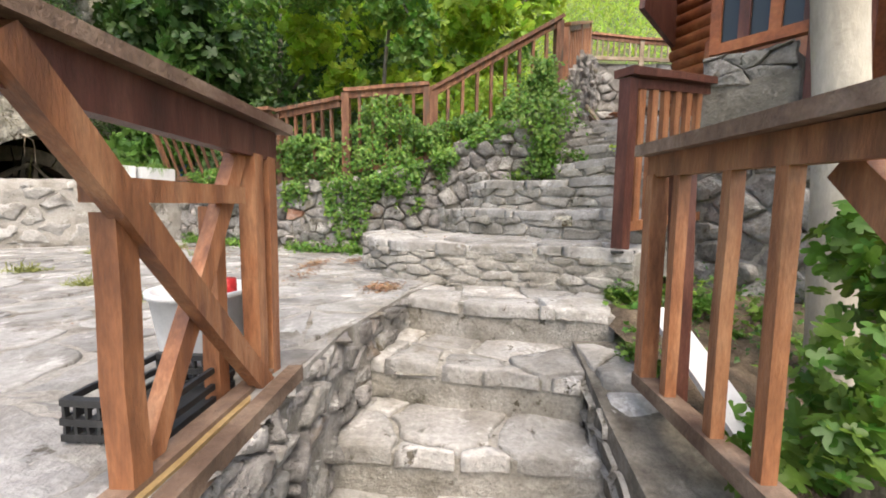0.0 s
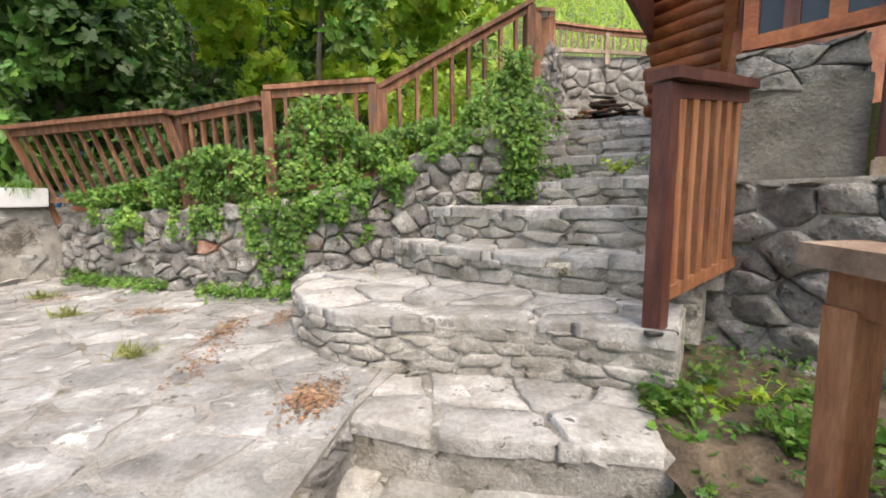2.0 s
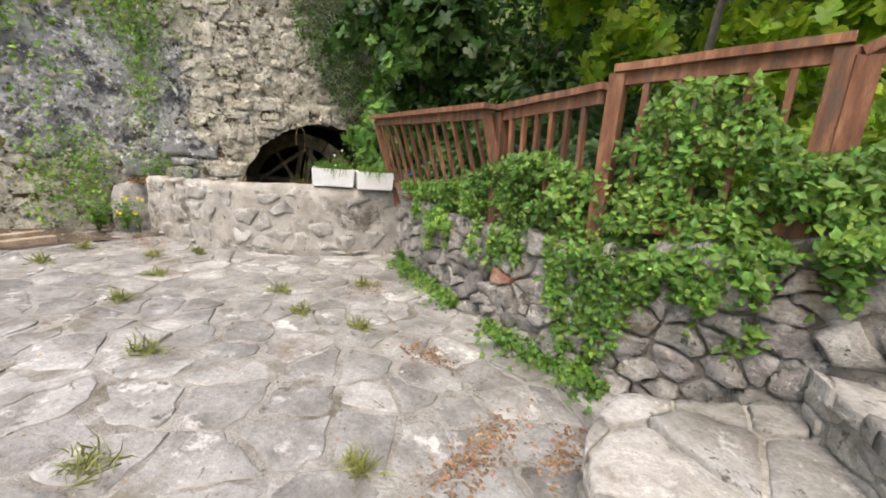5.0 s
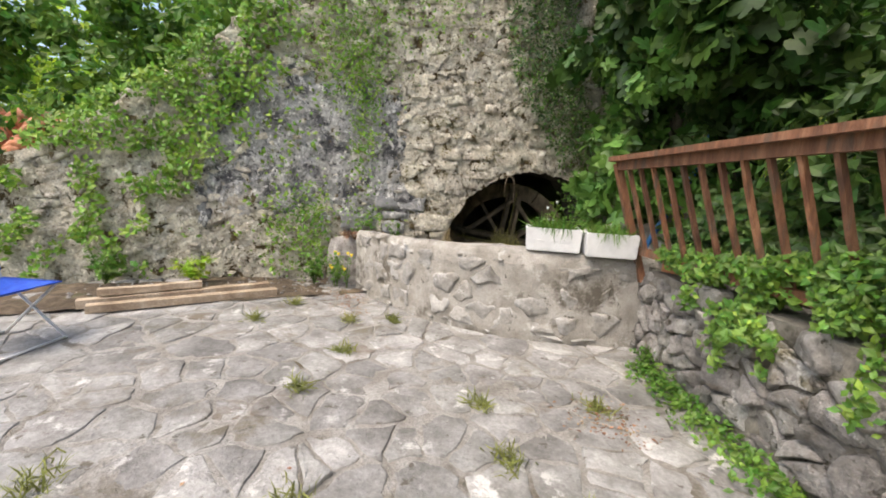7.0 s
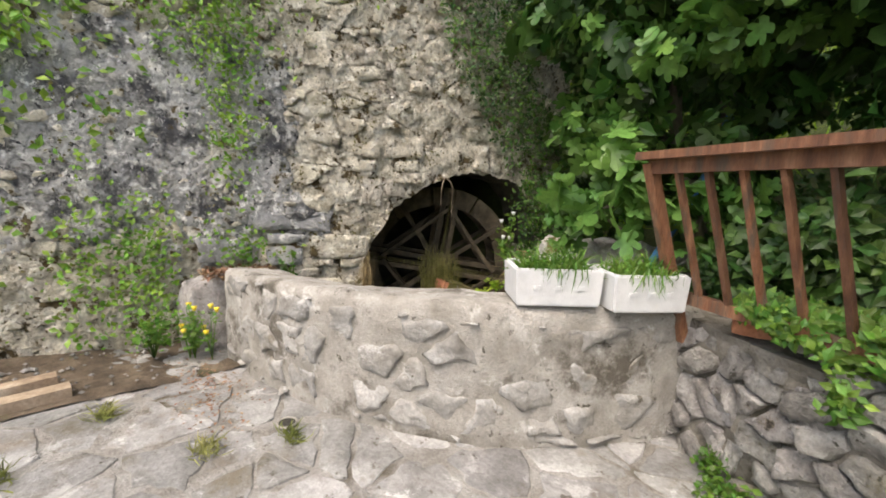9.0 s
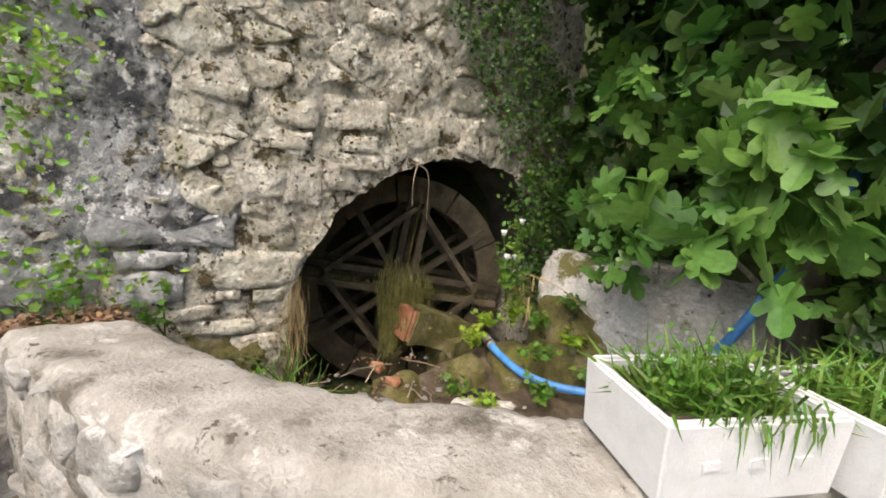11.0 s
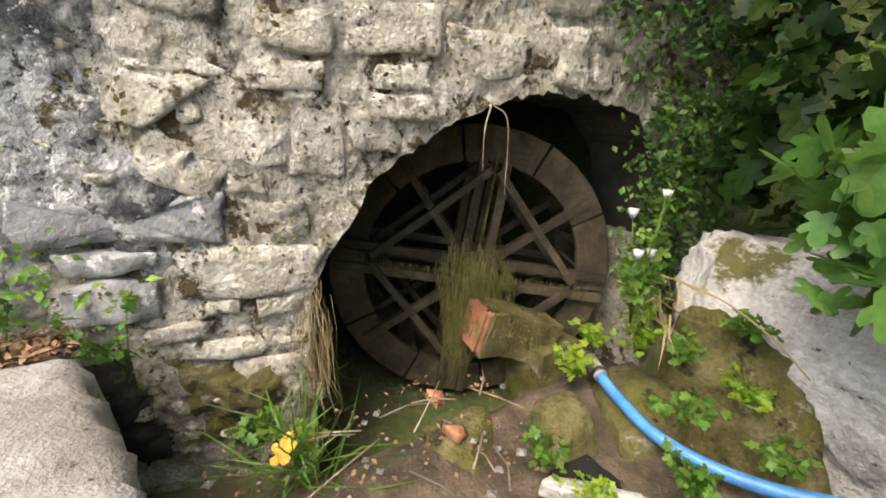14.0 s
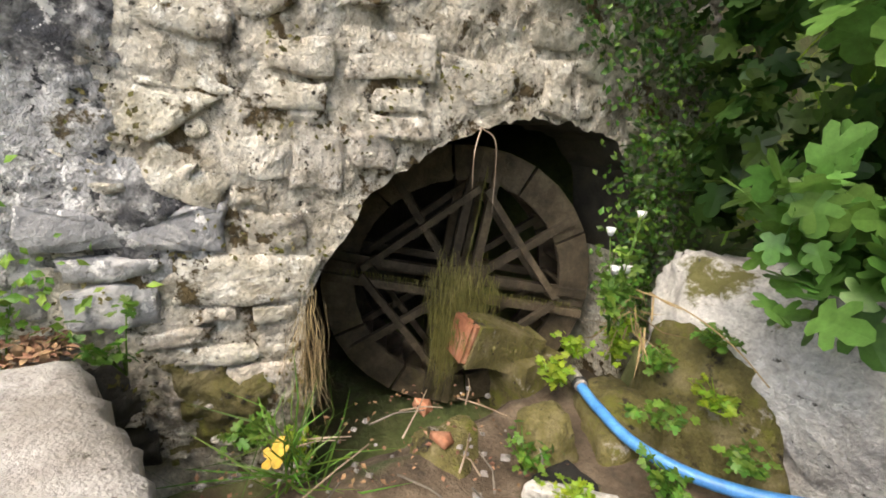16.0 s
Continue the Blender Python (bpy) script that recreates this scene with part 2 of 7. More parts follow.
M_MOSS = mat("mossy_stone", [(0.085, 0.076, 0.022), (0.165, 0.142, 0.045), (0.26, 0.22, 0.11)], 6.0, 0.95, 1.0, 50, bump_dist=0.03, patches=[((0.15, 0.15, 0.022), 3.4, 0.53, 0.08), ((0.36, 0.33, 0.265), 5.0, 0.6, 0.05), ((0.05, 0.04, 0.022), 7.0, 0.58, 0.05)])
M_HOSE = mat("blue_hose", [(0.05, 0.2, 0.5), (0.07, 0.26, 0.6), (0.1, 0.32, 0.66)], 9.0, 0.4, 0.1, 80)
M_BLUE = mat("blue_fabric", [(0.01, 0.05, 0.4), (0.015, 0.08, 0.52), (0.03, 0.12, 0.6)], 12.0, 0.7, 0.3, 150)
M_BLACK = mat("black_metal", [(0.015, 0.015, 0.015), (0.025, 0.025, 0.025), (0.04, 0.04, 0.04)], 12.0, 0.5, 0.1, 90)
M_TAN = mat("weathered_plank", [(0.2, 0.14, 0.09), (0.34, 0.26, 0.18), (0.46, 0.38, 0.29)], 5.0, 0.85, 0.5, 50, rand=0.2)


# ---- mesh helpers ----
def link_mesh(name, verts, faces, material, parent=None, label="", smooth=False):
    me = bpy.data.meshes.new(name)
    me.from_pydata([tuple(v) for v in verts], [], faces)
    me.validate()
    if smooth:
        me.shade_smooth()
    me.materials.append(material)
    ob = new(name, me)
    if parent is not None:
        ob.parent = parent
    if label:
        ob["label"] = label
    return ob


def part(name, bm, material, parent=None, label="", smooth=False):
    """Links a bmesh as one mesh object under a thing."""
    me = bpy.data.meshes.new(name)
    bmesh.ops.recalc_face_normals(bm, faces=bm.faces)
    bm.to_mesh(me)
    bm.free()
    if smooth:
        me.shade_smooth()
    me.materials.append(material)
    ob = new(name, me)
    if parent is not None:
        ob.parent = parent
    if label:
        ob["label"] = label
    return ob


def empty(name, at=(0, 0, 0)):
    ob = new(name)
    ob.location = at
    ob.empty_display_size = 0.1
    return ob


def beam_bm(a, b, w, d, up=(0, 0, 1), bev=0.006, wob=0.0):
    """A squared timber from a to b, w wide and d deep, with eased edges."""
    a, b = Vector(a), Vector(b)
    z = (b - a).normalized()
    x = Vector(up).cross(z)
    if x.length < 1e-4:
        x = Vector((1, 0, 0)).cross(z)
    x.normalize()
    y = z.cross(x)
    bm = bmesh.new()
    n = 4
    rings = []
    for i in range(n + 1):
        c = a.lerp(b, i / n)
        off = x * random.uniform(-wob, wob) + y * random.uniform(-wob, wob)
        k = 1.0
        rings.append([bm.verts.new(c + off + x * (sx * w / 2 * k) + y * (sy * d / 2 * k)) for sx, sy in ((-1, -1), (1, -1), (1, 1), (-1, 1))])
    for r, q in zip(rings, rings[1:]):
        for i in range(4):
            bm.faces.new((r[i], r[(i + 1) % 4], q[(i + 1) % 4], q[i]))
    bm.faces.new(rings[0][::-1])
    bm.faces.new(rings[-1])
    edges = [e for e in bm.edges if len(e.link_faces) == 2 and e.calc_face_angle(0) > 0.8]
    if bev:
        bmesh.ops.bevel(bm, geom=edges, offset=bev, segments=2, profile=0.5, affect="EDGES")
    return bm


def tube(name, pts, r0, r1, material, parent=None, label="", sides=8, rough=0.0):
    """A tapered round tube along a polyline."""
    pts = [Vector(p) for p in pts]
    verts, faces = [], []
    for i, p in enumerate(pts):
        z = (pts[min(i + 1, len(pts) - 1)] - pts[max(i - 1, 0)]).normalized()
        x = z.orthogonal().normalized() if i == 0 else (px - z * px.dot(z)).normalized()
        px = x
        y = z.cross(x)
        r = r0 + (r1 - r0) * i / (len(pts) - 1)
        for j in range(sides):
            a = 2 * math.pi * j / sides
            rr = r * (1 + rough * noise.noise(p * 3 + Vector((math.cos(a), math.sin(a), 0)) * 1.3))
            verts.append(p + x * (rr * math.cos(a)) + y * (rr * math.sin(a)))
    n = len(pts)
    for i in range(n - 1):
        for j in range(sides):
            k = (j + 1) % sides
            faces.append((i * sides + j, i * sides + k, (i + 1) * sides + k, (i + 1) * sides + j))
    faces.append(tuple(range(sides))[::-1])
    faces.append(tuple((n - 1) * sides + j for j in range(sides)))
    return link_mesh(name, verts, faces, material, parent, label, smooth=True)


def smooth_line(pts, k=8):
    """A Catmull-Rom line through the points."""
    P = [Vector(p) for p in pts]
    P = [P[0] * 2 - P[1]] + P + [P[-1] * 2 - P[-2]]
    out = []
    for i in range(1, len(P) - 2):
        for j in range(k):
            t = j / k
            a, b, c, d = P[i - 1], P[i], P[i + 1], P[i + 2]
            out.append(0.5 * ((2 * b) + (c - a) * t + (2 * a - 5 * b + 4 * c - d) * t * t + (3 * b - a - 3 * c + d) * t ** 3))
    out.append(P[-2])
    return out


class Line:
    """A plan line with arc length: at(s) gives the place and the unit normal to its right."""

    def __init__(self, pts, smooth=True):
        p = smooth_line([(x, y, 0) for x, y in pts]) if smooth else [Vector((x, y, 0)) for x, y in pts]
        self.p = p
        self.s = [0.0]
        for a, b in zip(p, p[1:]):
            self.s.append(self.s[-1] + (b - a).length)
        self.length = self.s[-1]

    def at(self, s):
        i = 0
        while i < len(self.s) - 2 and self.s[i + 1] < s:
            i += 1
        a, b = self.p[i], self.p[i + 1]
        d = (b - a).normalized()
        q = a + d * (s - self.s[i])
        return q, Vector((d.y, -d.x, 0))

    def place(self, s, z, h):
        q, n = self.at(s)
        return Vector((q.x + n.x * h, q.y + n.y * h, z))


def clip(poly, nx, ny, c):
    """Keeps the side nx*x + ny*y <= c of a convex polygon."""
    out = []
    for i, (x0, y0) in enumerate(poly):
        x1, y1 = poly[(i + 1) % len(poly)]
        d0, d1 = nx * x0 + ny * y0 - c, nx * x1 + ny * y1 - c
        if d0 <= 0:
            out.append((x0, y0))
        if d0 * d1 < 0:
            t = d0 / (d0 - d1)
            out.append((x0 + t * (x1 - x0), y0 + t * (y1 - y0)))
    return out


def cells(u0, u1, v0, v1, du, dv, seed=0, jitter=0.42, merge=0.0):
    """Irregular stones that fill a rectangle: the cells round jittered points."""
    rng = random.Random(seed)
    nu, nv = max(1, round((u1 - u0) / du)), max(1, round((v1 - v0) / dv))
    pts = {}
    for j in range(-2, nv + 2):
        for i in range(-2, nu + 2):
            if rng.random() < merge:
                continue
            pts[i, j] = (u0 + (i + 0.5 + 0.5 * (j % 2) + rng.uniform(-jitter, jitter)) * (u1 - u0) / nu, v0 + (j + 0.5 + rng.uniform(-jitter, jitter) * 0.8) * (v1 - v0) / nv)
    out = []
    k2 = (dv / du) ** 2
    for (i, j), (x, y) in pts.items():
        poly = [(u0, v0), (u1, v0), (u1, v1), (u0, v1)]
        for jj in range(j - 3, j + 4):
            for ii in range(i - 3, i + 4):
                o = pts.get((ii, jj))
                if o is None or (ii, jj) == (i, j):
                    continue
                ox, oy = o
                nx, ny = (ox - x) * k2, (oy - y)
                poly = clip(poly, nx, ny, nx * (x + ox) / 2 + ny * (y + oy) / 2)
                if len(poly) < 3:
                    break
            if len(poly) < 3:
                break
        if len(poly) >= 3:
            out.append(poly)
    return out


def area(poly):
    return 0.5 * abs(sum(x0 * y1 - x1 * y0 for (x0, y0), (x1, y1) in zip(poly, poly[1:] + poly[:1])))


def warped(poly, amp=0.02, grain=0.05, seed=0.0):
    """Breaks a cell's straight sides into uneven ones, alike on both sides of a joint."""
    out = []
    for (x0, y0), (x1, y1) in zip(poly, poly[1:] + poly[:1]):
        k = max(1, round(math.hypot(x1 - x0, y1 - y0) / grain))
        for q in range(k):
            x, y = x0 + (x1 - x0) * q / k, y0 + (y1 - y0) * q / k
            a, b = Vector((x * 5, y * 5, seed)), Vector((x * 16, y * 16, seed + 7))
            out.append((x + amp * (noise.noise(a) + 0.45 * noise.noise(b)), y + amp * (noise.noise(a + Vector((31, 0, 0))) + 0.45 * noise.noise(b + Vector((31, 0, 0))))))
    return out


def stone_data(poly, place, gap, depth, top, round_in=0.12, rng=random, rough=0.012, wobble=0.12):
    """One stone over a cell: place(u, v, h) puts it in the world. Returns its corners and faces."""
    cx, cy = sum(p[0] for p in poly) / len(poly), sum(p[1] for p in poly) / len(poly)
    size = math.sqrt(area(poly))
    ring = []
    for (x0, y0), (x1, y1) in zip(poly, poly[1:] + poly[:1]):
        e = math.hypot(x1 - x0, y1 - y0)
        k = 1 if e < size * 0.35 else 2 if e < size * 0.9 else 3
        for q in range(k):
            t = q / k
            ring.append((x0 + (x1 - x0) * t, y0 + (y1 - y0) * t, q > 0))
    pts = []
    for x, y, mid in ring:
        d = math.hypot(x - cx, y - cy) or 1e-6
        k = max(0.35, 1 - (gap + rng.uniform(0, gap)) / d)
        if mid:
            k *= 1 - rng.uniform(0, wobble * 0.6)
        else:
            k *= 1 - rng.uniform(0, wobble)
        pts.append((cx + (x - cx) * k, cy + (y - cy) * k))
    n = len(pts)
    verts, faces = [], []
    tilt = (rng.uniform(-1, 1) * rough * 1.5, rng.uniform(-1, 1) * rough * 1.5)
    for f, h in ((1.0, -depth), (1.0, top * 0.45), (1 - round_in * 0.4, top * 0.85), (1 - round_in, top), (0.5 * (1 - round_in), top * 1.05)):
        for x, y in pts:
            u, v = cx + (x - cx) * f, cy + (y - cy) * f
            hh = h
            if h > 0:
                hh += rough * noise.noise(Vector((u * 9, v * 9, top * 50))) + (tilt[0] * (u - cx) + tilt[1] * (v - cy)) / size
            verts.append(place(u, v, hh))
    for r in range(4):
        for i in range(n):
            k = (i + 1) % n
            faces.append((r * n + i, r * n + k, (r + 1) * n + k, (r + 1) * n + i))
    verts.append(place(cx, cy, top * 1.05 + rough * 0.5 * noise.noise(Vector((cx * 9, cy * 9, 3)))))
    for i in range(n):
        faces.append((4 * n + i, 4 * n + (i + 1) % n, 5 * n))
    return verts, faces


def stones(name, polys, place, parent, material, gap=0.008, depth=0.05, top=0.03, vary=0.4, round_in=0.12, rough=0.012, seed=1, limit=300, flip=False, near=None, wobble=0.12, smooth=True):
    """Stones as parts of a wall or floor; those past the limit are joined into one part."""
    rng = random.Random(seed)
    if near:
        polys = sorted(polys, key=lambda p: (sum(q[0] for q in p) / len(p) - near[0]) ** 2 + (sum(q[1] for q in p) / len(p) - near[1]) ** 2)
    rest_v, rest_f = [], []
    done = 0
    for p in polys:
        if area(p) < 0.0009:
            continue
        vs, fs = stone_data(p, place, gap, depth, top * (1 + rng.uniform(-vary, vary)), round_in, rng, rough, wobble)
        if flip:
            fs = [f[::-1] for f in fs]
        if done < limit:
            c = sum((Vector(v) for v in vs), Vector()) / len(vs)
            ob = link_mesh(name, [Vector(v) - c for v in vs], fs, material, parent, smooth=smooth)
            ob.location = c
        else:
            o = len(rest_v)
            rest_v += vs
            rest_f += [tuple(i + o for i in f) for f in fs]
        done += 1
    if rest_v:
        ob = link_mesh(name + "_field", rest_v, rest_f, material, parent, smooth=smooth)
        tagged(ob, kind="stuff")


def prism(name, poly, z0, z1, material, parent=None, kind="", label="", category="", seg=0.0):
    """A flat-topped block over a plan polygon (z1 may be a function of x and y)."""
    f = z1 if callable(z1) else (lambda x, y: z1)
    n = len(poly)
    verts = [(x, y, z0) for x, y in poly] + [(x, y, f(x, y)) for x, y in poly]
    faces = [tuple(range(n))[::-1], tuple(range(n, 2 * n))] + [(i, (i + 1) % n, n + (i + 1) % n, n + i) for i in range(n)]
    bm = bmesh.new()
    vs = [bm.verts.new(v) for v in verts]
    for q in faces:
        bm.faces.new([vs[i] for i in q])
    bmesh.ops.triangulate(bm, faces=[x for x in bm.faces if len(x.verts) > 4])
    ob = part(name, bm, material, parent)
    return tagged(ob, label, category, kind=kind)


def sheet_wall(name, line, z0, top, thick, material, step=0.12, hole=None, lean=0.0, rough=0.015, s0=0.0, s1=None, rows=10, under=None):
    """A wall along a plan line, face on the line's right side, its top given by top(s); hole(s) gives the height up to which it is left out."""
    s1 = line.length if s1 is None else s1
    n = max(2, round((s1 - s0) / step))
    verts, faces = [], []
    for i in range(n + 1):
        s = s0 + (s1 - s0) * i / n
        lo = max(z0, hole(s)) if hole else z0
        hi = top(s)
        for side in (0, 1):
            for j in range(rows + 1):
                z = max(lo, z0 + (hi - z0) * j / rows)
                h = -thick if side else rough * (noise.noise(Vector((s * 4, z * 5, 1.7))) + 0.6 * noise.noise(Vector((s * 11, z * 13, 4.7))) + 0.4 * noise.noise(Vector((s * 25, z * 27, 7.7)))) - lean * (z - z0)
                verts.append(line.place(s, z, h))
    k = rows + 1
    for i in range(n):
        a, b = i * 2 * k, (i + 1) * 2 * k
        for j in range(rows):
            faces.append((a + j, b + j, b + j + 1, a + j + 1))
            faces.append((b + k + j, a + k + j, a + k + j + 1, b + k + j + 1))
        faces.append((a + rows, b + rows, b + k + rows, a + k + rows))
        faces.append((b, a, a + k, b + k))
    e = n * 2 * k
    for j in range(rows):
        faces.append((j + 1, j + k + 1, j + k, j))
        faces.append((e + j, e + j + k, e + j + k + 1, e + j + 1))
    ob = link_mesh(name, verts, faces, material)
    # downward faces of the opening take the second material
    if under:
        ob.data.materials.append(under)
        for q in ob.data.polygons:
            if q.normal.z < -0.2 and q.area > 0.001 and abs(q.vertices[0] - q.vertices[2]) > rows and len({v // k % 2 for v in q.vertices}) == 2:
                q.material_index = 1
    return ob


def leaf_mesh(name, spots, size, material, parent=None, label="", seed=5, vary=0.4, shape="oval", droop=0.4):
    """Many small leaves at the given places, each a folded blade facing roughly the given way."""
    rng = random.Random(seed)
    verts, faces = [], []
    for p, nrm in spots:
        s = size * (1 + rng.uniform(-vary, vary))
        n = (Vector(nrm) + Vector((rng.gauss(0, 0.45), rng.gauss(0, 0.45), rng.gauss(0, 0.45)))).normalized()
        d = n.cross(Vector((rng.gauss(0, 1), rng.gauss(0, 1), rng.gauss(0, 1) - droop * 2))).normalized() if n.length else Vector((1, 0, 0))
        d = n.cross(d).normalized() if rng.random() < 0.5 else d
        if shape == "blade" and d.z * Vector(nrm).z < 0:
            d = -d
        x = d.cross(n).normalized()
        p = Vector(p)
        o = len(verts)
        if shape == "oval":
            verts += [p, p + d * s * 0.45 + x * s * 0.3 + n * s * 0.08, p + d * s - n * s * 0.12, p + d * s * 0.45 - x * s * 0.3 + n * s * 0.08, p + d * s * 0.5]
            faces += [(o, o + 1, o + 4), (o + 1, o + 2, o + 4), (o + 2, o + 3, o + 4), (o + 3, o, o + 4)]
        elif shape == "blade":
            w = min(s * 0.035, 0.0042) if size < 0.45 else s * 0.02
            verts += [p - x * w, p + x * w, p + d * s * 0.5 + n * s * 0.2 + x * w, p + d * s * 0.5 + n * s * 0.2 - x * w, p + d * s + n * s * 0.05]
            faces += [(o, o + 1, o + 2, o + 3), (o + 3, o + 2, o + 4)]
        else:
            lobes = [(0.0, 0.02), (0.16, -0.08), (0.34, 0.0), (0.4, 0.13), (0.24, 0.26), (0.44, 0.4), (0.5, 0.56), (0.38, 0.64), (0.19, 0.52), (0.24, 0.75), (0.15, 0.94), (0.0, 1.0)]
            out = [p + x * (u * s) + d * (v * s) + n * (s * (0.1 * abs(u) - 0.15 * v * v)) for u, v in lobes]
            out2 = [p - x * (u * s) + d * (v * s) + n * (s * (0.1 * abs(u) - 0.15 * v * v)) for u, v in lobes[1:-1]]
            mid = p + d * (0.4 * s) - n * s * 0.03
            verts += [mid] + out + out2[::-1]
            m = len(out) + len(out2)
            faces += [(o, o + 1 + i, o + 1 + (i + 1) % m) for i in range(m)]
    return link_mesh(name, verts, faces, material, parent, label)


def strands(name, spots, length, width, material, parent=None, label="", seed=5, spread=0.25):
    """Thin hanging threads, each a narrow bent strip that tapers downwards."""
    rng = random.Random(seed)
    verts, faces = [], []
    for p in spots:
        l = length * rng.uniform(0.35, 1.0)
        a = rng.uniform(0, 6.28)
        x = Vector((math.cos(a), math.sin(a), 0)) * width
        d = Vector((rng.gauss(0, spread), rng.gauss(0, spread), -1)).normalized() * l
        bend = Vector((rng.gauss(0, spread), rng.gauss(0, spread), 0)) * l * 0.4
        o = len(verts)
        p = Vector(p)
        verts += [p - x, p + x, p + d * 0.5 + bend + x * 0.8, p + d * 0.5 + bend - x * 0.8, p + d]
        faces += [(o, o + 1, o + 2, o + 3), (o + 3, o + 2, o + 4)]
    return tagged(link_mesh(name, verts, faces, material, parent, label), kind="stuff")


def blob_spots(centre, radii, count, seed, shell=0.55, lumps=9):
    """Places for leaves in an uneven crown made of lumps."""
    rng = random.Random(seed)
    c, R = Vector(centre), Vector(radii)
    lump = []
    for i in range(lumps):
        v = Vector((rng.gauss(0, 1), rng.gauss(0, 1), rng.gauss(0, 1))).normalized() * rng.uniform(0.35, 0.95)
        lump.append((v, rng.uniform(0.25, 0.5)))
    out = []
    while len(out) < count:
        v, r = rng.choice(lump)
        w = Vector((rng.gauss(0, 1), rng.gauss(0, 1), rng.gauss(0, 1))).normalized()
        q = v + w * r * rng.uniform(shell, 1.0)
        out.append((c + Vector((q.x * R.x, q.y * R.y, q.z * R.z)), (w + Vector((0, 0, 0.5))).normalized()))
    return out


# ---- plan ----
PATIO = 0.98
MILL = Line([(-8.35, -1.6), (-7.7, 0.9), (-7.2, 3.0), (-6.9, 4.3), (-6.62, 5.2), (-6.38, 6.2), (-6.1, 7.6)])
M0 = 4.65                                  # arc length at which y is about 2.95
PARA = Line([(-6.5, 3.88), (-5.6, 4.07), (-4.95, 4.38), (-4.42, 4.8), (-4.02, 5.4), (-3.85, 5.8)])
LEFT = Line([(-4.0, 5.78), (-3.0, 5.24), (-1.8, 4.66), (-0.9, 4.42), (0.0, 4.36), (0.5, 4.22), (0.98, 4.2), (1.22, 4.5), (1.42, 5.0), (1.75, 5.9), (2.2, 6.9), (2.7, 8.1)])


def lerp_list(s, table):
    for (a, va), (b, vb) in zip(table, table[1:]):
        if s <= b:
            return va + (vb - va) * max(0, (s - a)) / (b - a)
    return table[-1][1]




def left_top(s):
    x = LEFT.at(s)[0].x
    return lerp_list(x, [(-4.1, 1.72), (-3.0, 1.72), (-1.8, 1.76), (-0.9, 1.82), (-0.3, 1.98), (0.2, 2.2), (0.7, 2.42), (1.0, 2.45), (1.25, 2.75), (1.5, 3.15), (2.0, 3.85), (2.7, 4.35)])


def wall_y(x):
    return lerp_list(x, [(-9, 8.2), (-4.0, 5.8), (-3.0, 5.3), (-1.8, 4.75), (-0.9, 4.5), (0.0, 4.42), (1.0, 4.4), (1.3, 4.9), (1.9, 6.3), (2.3, 7.2), (2.75, 8.2), (2.8, 8.2)])


def ground_z(x, y):
    """The lie of the land: court, garden, pit, bank and hill."""
    mx = MILL_X(y)
    if mx - 3.2 < x < mx + 0.25 and 5.0 < y < 7.6:
        return 0.45
    if x < mx - 0.3 and x < -5.0:
        d = mx - x
        low = max(0.3, min(1.0, (y + 1.5) / 4))
        return 1.0 + low * (min(2.6, 3.0 * d) + 0.25 * min(d, 30)) + (0.4 * min(12, max(0, y - 7)) if y > 7 else 0)
    if x < -4.2 and y > 4.1 and y < 6.6:
        if y > lerp_list(x, [(-7, 4.25), (-6.1, 4.3), (-5.2, 4.5), (-4.65, 4.95), (-4.2, 5.7)]):
            return 1.03 - 0.3 * max(0, min(1, (-6.1 - x) * 2)) + 0.15 * max(0, y - 6.0)
        return PATIO - 0.1
    if y > wall_y(x) + 0.12 and x < 2.7:
        d = y - wall_y(x)
        base = lerp_list(x, [(-6.2, 1.2), (-4.6, 1.35), (-3.6, 1.55), (-1.8, 1.65), (-0.5, 1.8), (0.5, 2.25), (1.2, 2.6), (2.0, 3.4), (2.7, 4.2)])
        return base + min(9.0, 0.15 * d + 0.5 * max(0, d - 1.2))
    if y > 8.15 and x > 1.0:
        return 4.2 + min(14.0, 0.62 * (y - 8.15))
    if x > 0.95 and y > 1.9:
        return 0.9 if x < 2.6 else min(2.6, 0.9 + 1.2 * (x - 2.6))
    if x > -0.36 and y < 2.4:
        return max(-0.12, min(0.8, 0.02 + 0.42 * (y + 0.2))) if x > 0.85 else max(-0.3, min(0.5, -0.35 + 0.35 * (y + 0.2)))
    return PATIO - 0.1


def MILL_X(y):
    return lerp_list(y, [(-60, -20), (-1.6, -8.35), (0.9, -7.7), (3.0, -7.2), (4.3, -6.9), (5.2, -6.62), (6.2, -6.38), (7.6, -6.1), (30, -4)])


def axis_steps(lo, hi, fine):
    out = [lo + (hi - lo) * i / round((hi - lo) / fine) for i in range(round((hi - lo) / fine) + 1)]
    d = fine
    while out[-1] < 700:
        d *= 1.35
        out.append(out[-1] + d)
    d = fine
    while out[0] > -700:
        d *= 1.35
        out.insert(0, out[0] - d)
    return out


gx, gy = axis_steps(-9, 5, 0.14), axis_steps(-3, 12, 0.14)
gv = [(x, y, ground_z(x, y) + 0.04 * noise.noise(Vector((x * 1.3, y * 1.3, 0)))) for y in gy for x in gx]
gf = [(j * len(gx) + i, j * len(gx) + i + 1, (j + 1) * len(gx) + i + 1, (j + 1) * len(gx) + i) for j in range(len(gy) - 1) for i in range(len(gx) - 1)]
ground = tagged(link_mesh("ground", gv, gf, M_GROUND, smooth=True), "earth bank and hillside with grass and litter", "ground", kind="structure")

